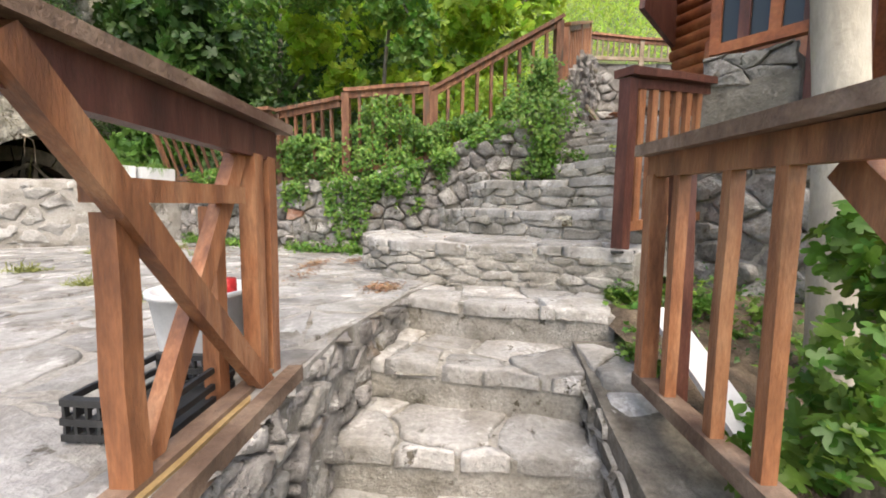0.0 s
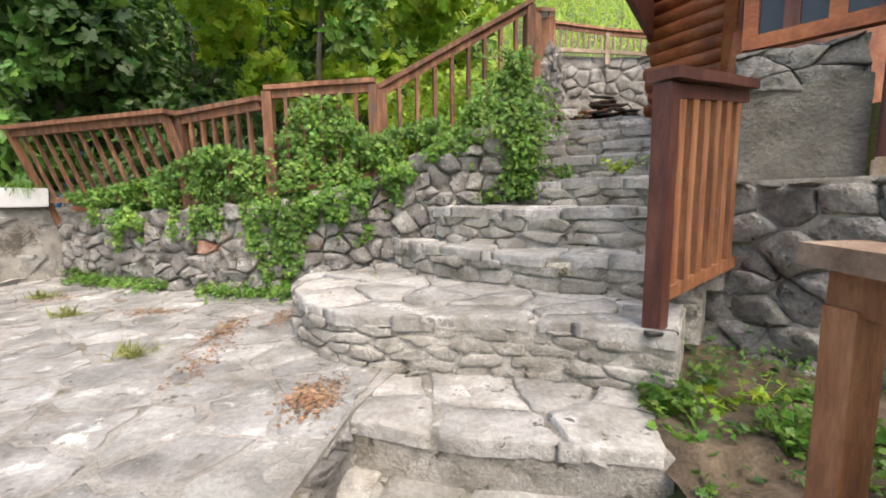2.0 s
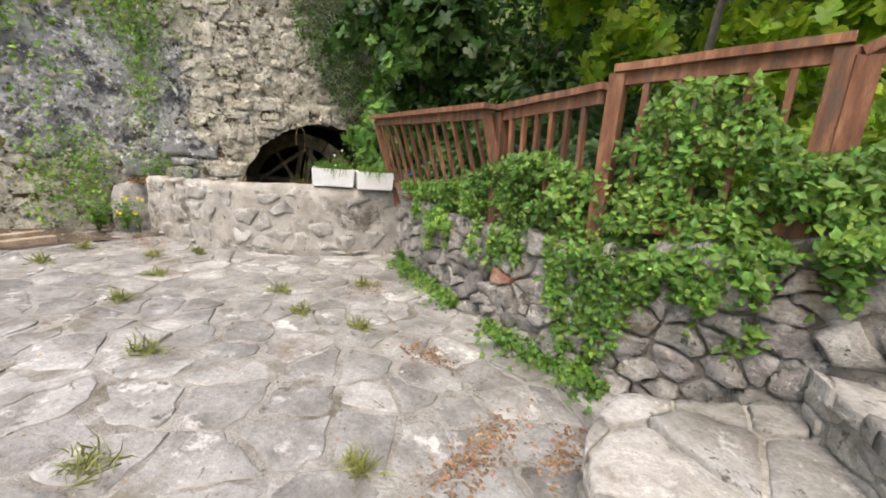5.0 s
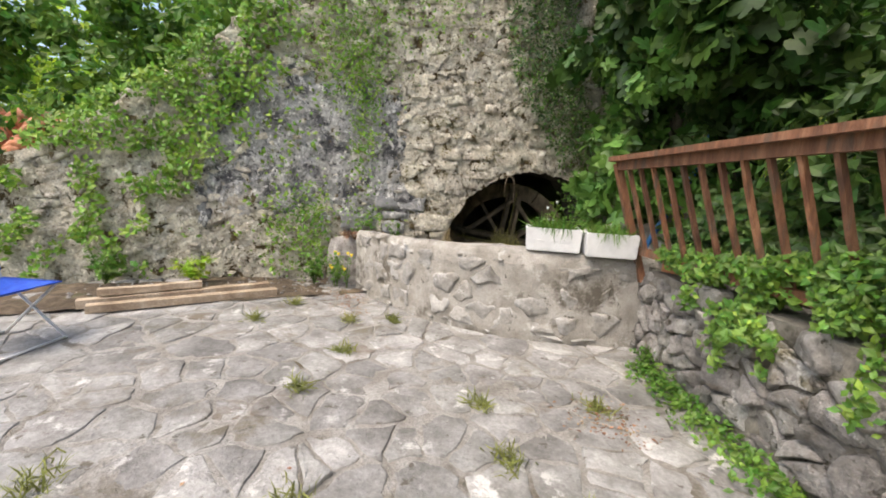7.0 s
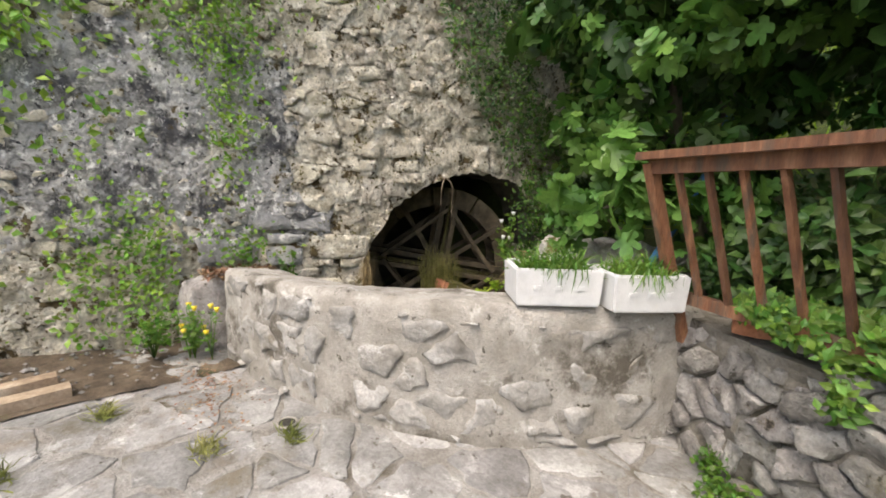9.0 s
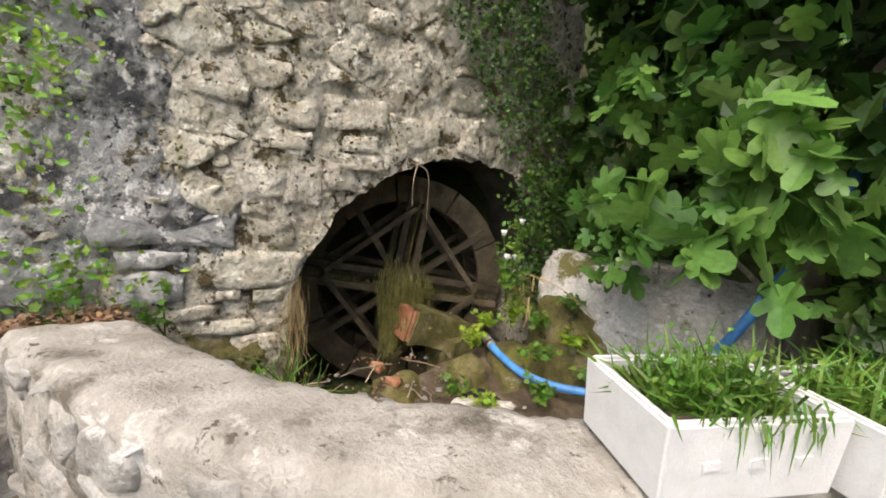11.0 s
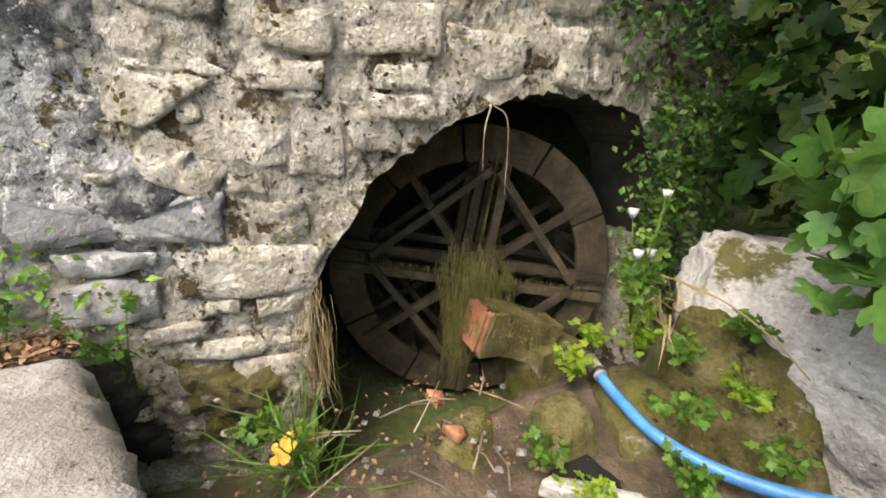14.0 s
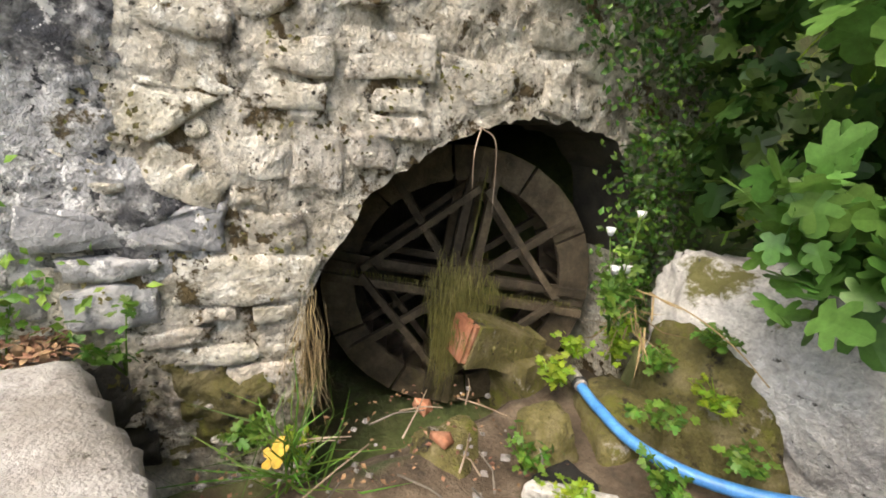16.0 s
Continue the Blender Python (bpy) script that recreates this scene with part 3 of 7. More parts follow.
# ---- court ----
court = [(-7.6, -2.5), (-0.36, -2.5), (-0.36, 0.9), (-0.34, 1.5), (-0.16, 2.3), (0.2, 3.2), (0.4, 4.5), (-0.9, 4.6), (-1.8, 4.8), (-3.0, 5.4), (-3.7, 5.9), (-4.3, 5.2), (-5.0, 4.55), (-5.7, 4.2), (-6.6, 4.1), (-7.0, 4.1)]
patio = prism("patio", court, 0.3, PATIO, M_MORTAR, kind="structure", label="grey flagstone court with mortar joints and weeds", category="paving")

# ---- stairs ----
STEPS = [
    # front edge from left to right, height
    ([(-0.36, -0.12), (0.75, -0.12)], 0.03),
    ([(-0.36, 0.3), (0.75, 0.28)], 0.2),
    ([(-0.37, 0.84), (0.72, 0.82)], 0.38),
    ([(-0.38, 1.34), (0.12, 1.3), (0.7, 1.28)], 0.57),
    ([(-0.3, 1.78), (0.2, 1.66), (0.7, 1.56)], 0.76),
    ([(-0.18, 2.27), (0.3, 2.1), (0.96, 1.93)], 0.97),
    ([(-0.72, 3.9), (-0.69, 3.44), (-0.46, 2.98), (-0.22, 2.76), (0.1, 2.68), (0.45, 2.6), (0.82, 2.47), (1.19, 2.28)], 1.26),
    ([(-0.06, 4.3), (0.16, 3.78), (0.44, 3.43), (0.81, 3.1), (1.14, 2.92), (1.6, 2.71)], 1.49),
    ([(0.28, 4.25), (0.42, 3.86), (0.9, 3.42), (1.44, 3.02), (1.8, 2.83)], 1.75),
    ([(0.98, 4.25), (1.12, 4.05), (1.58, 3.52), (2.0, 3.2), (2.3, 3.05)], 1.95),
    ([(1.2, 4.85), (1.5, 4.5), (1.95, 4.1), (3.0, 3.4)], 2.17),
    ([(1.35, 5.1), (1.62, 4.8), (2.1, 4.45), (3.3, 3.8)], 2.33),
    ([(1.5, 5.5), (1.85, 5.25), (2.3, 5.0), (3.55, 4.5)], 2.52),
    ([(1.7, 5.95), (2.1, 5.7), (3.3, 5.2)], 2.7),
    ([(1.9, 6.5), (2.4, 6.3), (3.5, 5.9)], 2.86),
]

laid_steps = []
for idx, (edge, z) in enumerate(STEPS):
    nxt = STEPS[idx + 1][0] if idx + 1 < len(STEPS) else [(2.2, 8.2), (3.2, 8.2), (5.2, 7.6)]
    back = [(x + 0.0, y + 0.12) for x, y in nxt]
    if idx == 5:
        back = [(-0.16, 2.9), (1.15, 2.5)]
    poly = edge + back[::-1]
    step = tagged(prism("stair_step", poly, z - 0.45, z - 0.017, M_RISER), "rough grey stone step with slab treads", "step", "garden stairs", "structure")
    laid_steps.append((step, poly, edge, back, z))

# ---- walls ----
left_wall = tagged(sheet_wall("wall_north", LEFT, 0.7, left_top, 0.4, M_BED, rough=0.03, step=0.06, rows=24), "dry rubble retaining wall of grey stones", "wall", kind="structure")
INNER = Line([(-6.62, 4.33), (-6.3, 4.385), (-6.1, 4.43), (-5.62, 4.54), (-5.2, 4.69), (-4.92, 4.86), (-4.65, 5.06), (-4.35, 5.48), (-4.2, 5.9)])


def para_point(f, g):
    """Across the parapet's top: f along it, g from the outer face (0) to the inner one (1)."""
    a, b = PARA.at(f * PARA.length)[0], INNER.at(f * INNER.length)[0]
    return a.lerp(b, g)


def para_top(f, g=0.0):
    """The top: lower at the mill's end, where it also falls towards the pit."""
    return lerp_list(f, [(0, 1.73), (0.3, 1.77), (0.6, 1.795), (1, 1.78)]) - lerp_list(f, [(0, 0.1), (0.3, 0.09), (0.6, 0.01), (1, 0.0)]) * g


pv, pf, K, R = [], [], 150, []
for i in range(K + 1):
    f = i / K
    o, q = para_point(f, 0), para_point(f, 1)
    n = (o - q).normalized()
    top = para_top(f) + 0.012 * noise.noise(Vector((f * 14, 0, 0)))
    ring = []
    for k in range(9):
        z = 0.7 + (top - 0.05 - 0.7) * k / 8
        d = 0.035 * noise.noise(Vector((f * 18, z * 6, 2))) + 0.012 * noise.noise(Vector((f * 50, z * 18, 5))) + 0.02
        ring.append(o + n * d + Vector((0, 0, z)))
    for g in (0.03, 0.15, 0.3, 0.45, 0.6, 0.75, 0.87, 0.97):
        c = o.lerp(q, g)
        rag = 0.03 * noise.noise(Vector((f * 40, 0, 17))) + 0.02 * noise.noise(Vector((f * 110, 0, 27))) if g > 0.9 else 0
        c = c - n * rag
        ring.append(Vector((c.x, c.y, para_top(f, g) + 0.012 * noise.noise(Vector((f * 14, 0, 0))) + 0.014 * noise.noise(Vector((f * 20, g * 5, 9))) + 0.005 * noise.noise(Vector((f * 70, g * 16, 19))) - (0.012 if g in (0.03, 0.97) else 0))))
    for k in range(5):
        low = para_top(f, 1) - 0.05
        z = low - (low - 0.7) * k / 4
        ring.append(q - n * (0.02 + 0.035 * noise.noise(Vector((f * 60, z * 14, 15))) + 0.03 * noise.noise(Vector((f * 18, z * 6, 12)))) + Vector((0, 0, z)))
    R.append(ring)
    pv += ring
m = len(R[0])
for i in range(K):
    for k in range(m - 1):
        pf.append((i * m + k, (i + 1) * m + k, (i + 1) * m + k + 1, i * m + k + 1))
pf.append(tuple(range(m)))
pf.append(tuple(K * m + k for k in range(m))[::-1])
parapet = tagged(link_mesh("wall_parapet", pv, pf, M_PARAPET, smooth=True), "low curved parapet of stones set in rough concrete", "wall", kind="structure")

HOLE = [(5.12, 0.3), (5.13, 1.63), (5.22, 1.84), (5.36, 2.02), (5.41, 2.16), (5.57, 2.26), (5.68, 2.35), (5.86, 2.45), (6.06, 2.52), (6.22, 2.56), (6.56, 2.55), (6.88, 2.48), (7.09, 2.26), (7.25, 1.7), (7.27, 0.3)]


def arch_hole(s):
    y = MILL.at(s)[0].y
    return lerp_list(y, HOLE) + (0.03 * noise.noise(Vector((s * 9, 0, 5))) + 0.022 * noise.noise(Vector((s * 27, 0, 6))) if 5.15 < y < 7.2 else 0) if 5.12 < y < 7.27 else 0


def mill_top(s):
    return lerp_list(s, [(0, 1.8), (M0 - 2.5, 2.5), (M0 - 1.0, 3.5), (M0 + 0.2, 4.6), (M0 + 0.6, 5.6), (99, 5.9)])


# arch underside gets a near-black colour in place of its shade
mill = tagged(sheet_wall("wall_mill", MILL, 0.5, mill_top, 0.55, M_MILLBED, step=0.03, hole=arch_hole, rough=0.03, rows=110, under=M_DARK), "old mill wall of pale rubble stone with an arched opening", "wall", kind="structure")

# ---- stones of the setting's walls, stairs and court are laid last; first what stands on them ----


def timber(name, a, b, w, d, material, parent, label="", up=(0, 0, 1), bev=0.006, wob=0.002):
    return part(name, beam_bm(a, b, w, d, up, bev, wob), material, parent, label)


def rail_section(a, b, h0, h1, posts, count, label, group, lean=(0, 0), post_mat=M_WOOD, cap_mat=M_WOOD, w=0.045, low=0.1, post_w=0.085, bal=None):
    """A run of wooden railing from a to b (feet), with handrail, bottom rail, posts and balusters."""
    a, b = Vector(a), Vector(b)
    rail = empty("wooden_railing", a)
    ln = Vector((lean[0], lean[1], 0))
    o = a

    def at(f, h):
        return a.lerp(b, f) + Vector((0, 0, h)) + ln * h - o

    timber("handrail", at(-0.02, h0), at(1.02, h1), 0.11, 0.04, cap_mat, rail)
    timber("under_rail", at(0, h0 - 0.055), at(1, h1 - 0.055), 0.045, 0.07, cap_mat, rail)
    if low is not None:
        timber("bottom_rail", at(0, low), at(1, low), 0.05, 0.06, post_mat, rail)
    for f in posts:
        timber("post", at(f, -0.15), at(f, h0 + (h1 - h0) * f - 0.03), post_w, post_w, post_mat, rail, up=(b - a))
    for i in range(count):
        f = (i + 1) / (count + 1)
        top = h0 + (h1 - h0) * f - 0.08
        timber("baluster", at(f, low if low is not None else 0), at(f, top), w, w * 0.8, bal or post_mat, rail, up=(b - a))
    return tagged(rail, label, "railing", group)


# ---- railings on the retaining wall ----
G1 = "railings on the retaining wall"
rail_section((-3.9, 5.63, 1.74), (-1.93, 4.9, 1.74), 0.86, 0.88, (0.0, 0.99), 12, "reddish brown wooden railing leaning out over the wall", G1, lean=(-0.17, -0.26), low=0.12, post_w=0.055, w=0.03, post_mat=M_WOODW, cap_mat=M_WOODW)
rail_section((-2.02, 4.86, 1.72), (-1.2, 4.6, 1.78), 0.9, 0.92, (0.0,), 6, "reddish brown wooden railing half hidden by creeper", G1, lean=(0, -0.08), post_mat=M_WOODW, cap_mat=M_WOODW, w=0.036)
rail_section((-1.14, 4.56, 1.8), (-0.22, 4.5, 1.95), 1.0, 0.9, (0.0, 1.0), 5, "reddish brown wooden railing overgrown with creeper", G1, post_mat=M_WOODW, cap_mat=M_WOODW, w=0.038)
rail_section((-0.16, 4.5, 1.95), (1.3, 4.95, 2.7), 0.86, 1.04, (0.0, 0.99), 8, "reddish brown wooden railing climbing beside the stairs", G1, post_w=0.09, post_mat=M_WOODW, cap_mat=M_WOODW, w=0.04)
rail_section((1.42, 5.15, 3.0), (2.45, 7.75, 4.25), 0.75, 0.62, (0.0, 0.5, 1.0), 14, "reddish brown wooden railing on the upper wall", G1)
rail_section((2.5, 8.05, 4.3), (3.5, 8.0, 4.25), 0.5, 0.42, (0.0, 1.0), 9, "sun-bleached wooden railing on top of the far wall", G1, post_mat=M_TAN, cap_mat=M_WOOD, w=0.035, low=0.06, post_w=0.06)
rail_section((3.52, 8.0, 4.25), (4.9, 7.9, 4.15), 0.42, 0.4, (0.0, 1.0), 11, "sun-bleached wooden railing on top of the far wall", G1, post_mat=M_TAN, cap_mat=M_WOOD, w=0.035, low=0.06, post_w=0.06)

# ---- railing left of the lower stairs, with a cross brace ----
lr = empty("wooden_railing", (-0.437, 1.025, 0.98))


def L(y, z, x=0.0):
    return (x, y - 1.0, z - 0.98)


timber("handrail", L(1.09, 1.737), L(-0.9, 1.75), 0.105, 0.028, M_CAP, lr, "weathered grey-brown top board")
timber("under_rail", L(1.04, 1.68), L(-0.9, 1.693), 0.04, 0.085, M_WOODD, lr, "dark red-brown rail board")
timber("post", L(1.0, 0.97), L(1.0, 1.645), 0.047, 0.047, M_WOOD, lr)
timber("post", L(0.92, 0.97), L(0.92, 1.645), 0.047, 0.047, M_WOOD, lr)
timber("post", L(0.96, 0.97, -0.03), L(0.96, 1.645, -0.03), 0.038, 0.038, M_WOODD, lr)
timber("post", L(0.45, 0.9), L(0.45, 1.49), 0.045, 0.045, M_WOOD, lr)
timber("post", L(0.815, 0.97, -0.055), L(0.815, 1.5, -0.055), 0.043, 0.043, M_WOOD, lr)
timber("post", L(-0.55, 0.86), L(-0.55, 1.65), 0.075, 0.075, M_WOOD, lr)
timber("cross_brace", L(0.26, 1.705, 0.025), L(0.93, 0.965, 0.025), 0.034, 0.054, M_WOOD, lr)
timber("cross_brace", L(0.5, 0.985, -0.02), L(0.885, 1.645, -0.02), 0.034, 0.048, M_WOOD, lr)
timber("mid_rail", L(0.41, 1.525), L(0.85, 1.53), 0.039, 0.043, M_WOOD, lr)
timber("bottom_rail", L(-0.55, 0.985), L(0.98, 0.99), 0.05, 0.045, M_CAP, lr)
timber("bottom_rail", L(-0.55, 0.975, 0.085), L(1.02, 0.985, 0.075), 0.045, 0.045, M_CAP, lr)
tagged(lr, "varnished wooden railing with a cross brace beside the steps", "railing", "railings by the lower steps")

# ---- railing right of the lower stairs ----
rr = empty("wooden_railing", (0.855, 1.34, 0.86))


def Rr(y, z, x=0.0):
    return (x, y - 1.32, z - 0.86)


timber("handrail", Rr(1.37, 1.72), Rr(-0.6, 1.66), 0.13, 0.04, M_CAP, rr, "weathered grey-brown top board")
timber("under_rail", Rr(1.35, 1.66), Rr(-0.6, 1.6), 0.045, 0.075, M_WOOD, rr)
timber("post", Rr(1.32, 0.84), Rr(1.32, 1.63), 0.058, 0.058, M_WOOD, rr)
timber("post", Rr(1.22, 0.84, 0.06), Rr(1.22, 1.63, 0.04), 0.06, 0.06, M_WOODD, rr, "dark brown post")
for y in (1.15, 0.9, 0.71, 0.4, 0.2, 0.0, -0.2, -0.4):
    timber("baluster", Rr(y, 0.84), Rr(y, 1.63), 0.037, 0.037, M_WOOD, rr)
timber("cross_brace", Rr(0.62, 1.6, 0.04), Rr(0.1, 1.1, 0.04), 0.045, 0.07, M_WOOD, rr)
timber("bottom_rail", Rr(1.35, 0.86), Rr(-0.6, 0.86), 0.07, 0.05, M_CAP, rr)
tagged(rr, "varnished wooden railing with upright balusters beside the steps", "railing", "railings by the lower steps")

# ---- dark railing across the landing ----
dr = empty("dark_railing", (1.13, 2.36, 1.24))


def D(f, z, off=0.0):
    return (0.72 * f + off * 0.55, 0.47 * f - off * 0.83, z - 1.24)


timber("post", D(0, 1.25), D(0, 2.27), 0.075, 0.075, M_WOODD, dr, "dark brown painted post", up=(0.72, 0.47, 0))
timber("base_plate", D(0, 1.245), D(0, 1.262), 0.13, 0.13, M_BLACK, dr, bev=0.002)
timber("handrail", D(-0.06, 2.3), D(1.0, 2.39), 0.13, 0.045, M_WOODD, dr, "dark brown cap board")
timber("under_rail", D(0, 2.245), D(1.0, 2.335), 0.04, 0.06, M_WOODD, dr)
timber("bottom_rail", D(0.02, 1.4), D(1.0, 1.47), 0.04, 0.06, M_WOOD, dr)
for i in range(6):
    f = 0.14 + 0.145 * i
    timber("baluster", D(f, 1.4 + 0.07 * f), D(f, 2.24 + 0.09 * f), 0.06, 0.03, M_WOOD, dr, up=(0.47, -0.72, 0))
tagged(dr, "dark brown railing with orange slats on the landing", "railing")

# ---- log house ----
house = empty("log_house", (2.3, 3.2, 0.6))
HO = Vector((2.3, 3.2, 0.6))


def wall_block(name, a, b, z0, z1, thick, material, parent, label=""):
    """An upright block from a to b with its face on the line's left side."""
    a, b = Vector((*a, 0)), Vector((*b, 0))
    d = (b - a).normalized()
    n = Vector((d.y, -d.x, 0))
    bm = bmesh.new()
    c = [p + Vector((0, 0, z)) - HO for z in (z0, z1) for p in (a, b, b + n * thick, a + n * thick)]
    vs = [bm.verts.new(p) for p in c]
    for q in ((0, 1, 2, 3), (7, 6, 5, 4), (0, 4, 5, 1), (1, 5, 6, 2), (2, 6, 7, 3), (3, 7, 4, 0)):
        bm.faces.new([vs[i] for i in q])
    bmesh.ops.bevel(bm, geom=list(bm.edges), offset=0.012, segments=2, affect="EDGES")
    return part(name, bm, material, parent, label)


LOGA, LOGB = Vector((3.02, 5.74, 0)), Vector((3.38, 4.96, 0))
z = 2.3
while z < 4.9:
    jut = random.uniform(0.02, 0.12)
    a = LOGA + (LOGA - LOGB).normalized() * jut
    log = tube("log", [a + Vector((0.07, 0.03, z)) - HO, LOGA.lerp(LOGB, 0.5) + Vector((0.07, 0.03, z)) - HO, LOGB + Vector((0.1, 0.03, z)) - HO], 0.083, 0.083, M_LOG, house, sides=12, rough=0.03)
    z += 0.145
wall_block("wall_back", (3.15, 5.8), (3.52, 5.02), 1.4, 4.9, -0.12, M_LOG, house)
# corner post and the wall with a window between post and pier
timber("corner_post", Vector((3.41, 4.88, 1.9)) - HO, Vector((3.41, 4.88, 5.0)) - HO, 0.19, 0.19, M_LOG, house, "orange-stained corner post")
z = 2.05
while z < 2.72:
    tube("siding_log", [Vector((3.4, 4.83, z)) - HO, Vector((2.7, 3.87, z)) - HO, Vector((2.02, 2.96, z)) - HO], 0.075, 0.075, M_LOG, house, sides=12, rough=0.03)
    z += 0.14
wall_block("window_wall", (3.44, 4.86), (2.04, 2.96), 1.2, 2.75, 0.14, M_LOG, house)
M_GLASS = bpy.data.materials.new("window_glass")
M_GLASS.use_nodes = True
gb = M_GLASS.node_tree.nodes["Principled BSDF"]
gb.inputs["Base Color"].default_value = (0.02, 0.025, 0.025, 1)
gb.inputs["Roughness"].default_value = 0.05


def window(a, b, z0, z1, n):
    a, b = Vector((*a, 0)), Vector((*b, 0))
    win = empty("window", a + Vector((0, 0, z0)) - HO)
    win.parent = house
    d = b - a
    pane = part("pane", beam_bm(Vector((0, 0, (z1 - z0) / 2)), d + Vector((0, 0, (z1 - z0) / 2)), 0.012, z1 - z0, bev=0), M_GLASS, win, "dark reflecting glass")
    for zz in (0.03, z1 - z0 - 0.03):
        timber("frame", Vector((0, 0, zz)), d + Vector((0, 0, zz)), 0.07, 0.07, M_LOG, win)
    for i in range(n + 1):
        p = d * (i / n)
        timber("mullion", p, p + Vector((0, 0, z1 - z0)), 0.065, 0.065, M_LOG if i % 2 == 0 else M_WOODD, win, up=d)
    return win


window((3.34, 4.74), (2.06, 3.0), 2.74, 4.7, 5)
window((1.94, 2.93), (2.27, 2.53), 2.6, 4.4, 3)
# stone pier with a rendered face
pier = empty("stone_pier", (1.93, 2.5, 0.6))
PO = Vector((1.93, 2.5, 0.6))
PIER = Line([(1.86, 2.93), (2.26, 2.58)], smooth=False)
HOUSE_BASE = Line([(1.77, 3.0), (1.98, 2.52), (2.28, 1.9), (2.55, 1.3)], smooth=False)
bm = bmesh.new()
corners = [(1.875, 2.945), (2.255, 2.6), (2.55, 2.85), (2.35, 3.25)]
vs = [bm.verts.new(Vector((x, y, zz)) - PO) for zz in (0.6, 2.52) for x, y in corners]
for q in ((3, 2, 1, 0), (4, 5, 6, 7), (0, 1, 5, 4), (1, 2, 6, 5), (2, 3, 7, 6), (3, 0, 4, 7)):
    bm.faces.new([vs[i] for i in q])
part("core", bm, M_JOINT, pier)
bm = bmesh.new()
bmesh.ops.create_grid(bm, x_segments=18, y_segments=14, size=0.5)
for v in bm.verts:
    u, w = v.co.x + 0.5, v.co.y + 0.5
    q = PIER.place(0.015 + u * 0.53, 1.86 + w * 0.52 + 0.03 * noise.noise(Vector((u * 5, w * 5, 0))), 0.028 + 0.02 * noise.noise(Vector((u * 4, w * 4, 3))))
    v.co = q - PO
part("render_coat", bm, mat("grey_render", [(0.11, 0.102, 0.085), (0.175, 0.163, 0.139), (0.25, 0.234, 0.2)], 4.0, 0.95, 0.8, 40, grit=(0.7, 1.2), patches=[((0.11, 0.1, 0.085), 3.0, 0.56, 0.1), ((0.38, 0.355, 0.3), 5.0, 0.62, 0.06)]), pier, "patchy grey cement render", smooth=True)
base_bed = sheet_wall("base_mortar", HOUSE_BASE, 0.5, lambda s_: 1.9, 0.3, M_RISER, step=0.06, rough=0.03, rows=20)
base_bed.data.transform(pose(-1.93, -2.5, -0.6))
base_bed.parent = pier
tagged(pier, "stone pier with grey cement render under the house", "pier")
wall_block("frame_post", (2.22, 2.49), (2.27, 2.4), 1.95, 3.6, -0.1, M_WOODD, house, "dark brown door frame post")
wall_block("frame_sill", (2.24, 2.46), (2.62, 1.6), 2.0, 2.08, -0.12, M_WOODD, house, "dark brown sill board")
wall_block("lintel", (2.2, 2.49), (2.58, 1.6), 1.84, 1.99, -0.3, M_TAN, house, "weathered lintel beam")
wall_block("panel", (2.31, 2.44), (2.67, 1.65), 2.08, 3.9, -0.05, M_LOG, house, "orange plank panel")
for i in range(4):
    f = 0.1 + 0.27 * i
    x, y = 2.28 + 0.31 * f, 2.3 - 0.68 * f
    timber("panel_post", Vector((x, y, 2.08)) - HO, Vector((x, y, 3.6)) - HO, 0.08, 0.06, M_LOG if i % 2 else M_WOODD, house)
# roof: soffit boards and fascia, rising to the ridge
bm = bmesh.new()
def slab(points, thick):
    """A flat board over a plan outline in space, thick upwards."""
    n = len(points)
    vs = [bm.verts.new(Vector(p) - HO) for p in points] + [bm.verts.new(Vector(p) - HO + Vector(thick)) for p in points]
    bm.faces.new(vs[:n][::-1])
    bm.faces.new(vs[n:])
    for i in range(n):
        bm.faces.new((vs[i], vs[(i + 1) % n], vs[n + (i + 1) % n], vs[n + i]))


slab([(3.0, 6.1, 5.0), (3.3, 4.9, 5.0), (1.9, 2.92, 4.9), (2.4, 1.3, 4.9), (6.5, 1.3, 6.0), (6.5, 6.1, 6.0)], (0, 0, 0.16))
slab([(3.06, 5.88, 3.7), (2.12, 4.76, 3.74), (2.2, 4.82, 5.0), (3.06, 5.94, 5.0)], (0.05, -0.03, 0.0))
bmesh.ops.triangulate(bm, faces=list(bm.faces))
part("roof", bm, M_WOODD, house, "dark brown eaves")
wall_block("side_wall", (3.2, 5.78), (6.4, 6.0), 1.2, 4.6, 0.12, M_LOG, house)
wall_block("far_wall", (2.75, 1.35), (6.4, 1.35), 0.4, 4.3, -0.12, M_LOG, house)
tagged(house, "reddish stained log house on a rubble stone base", "house")

# ---- far wall above the stairs ----
FAR = Line([(2.3, 8.12), (3.6, 8.06), (5.2, 7.9), (6.4, 7.6)])
far_wall = tagged(sheet_wall("wall_far", FAR, 2.2, lambda s: 4.3 - 0.05 * s, 0.4, M_MORTAR), "pale rubble retaining wall above the stairs", "wall", kind="structure")

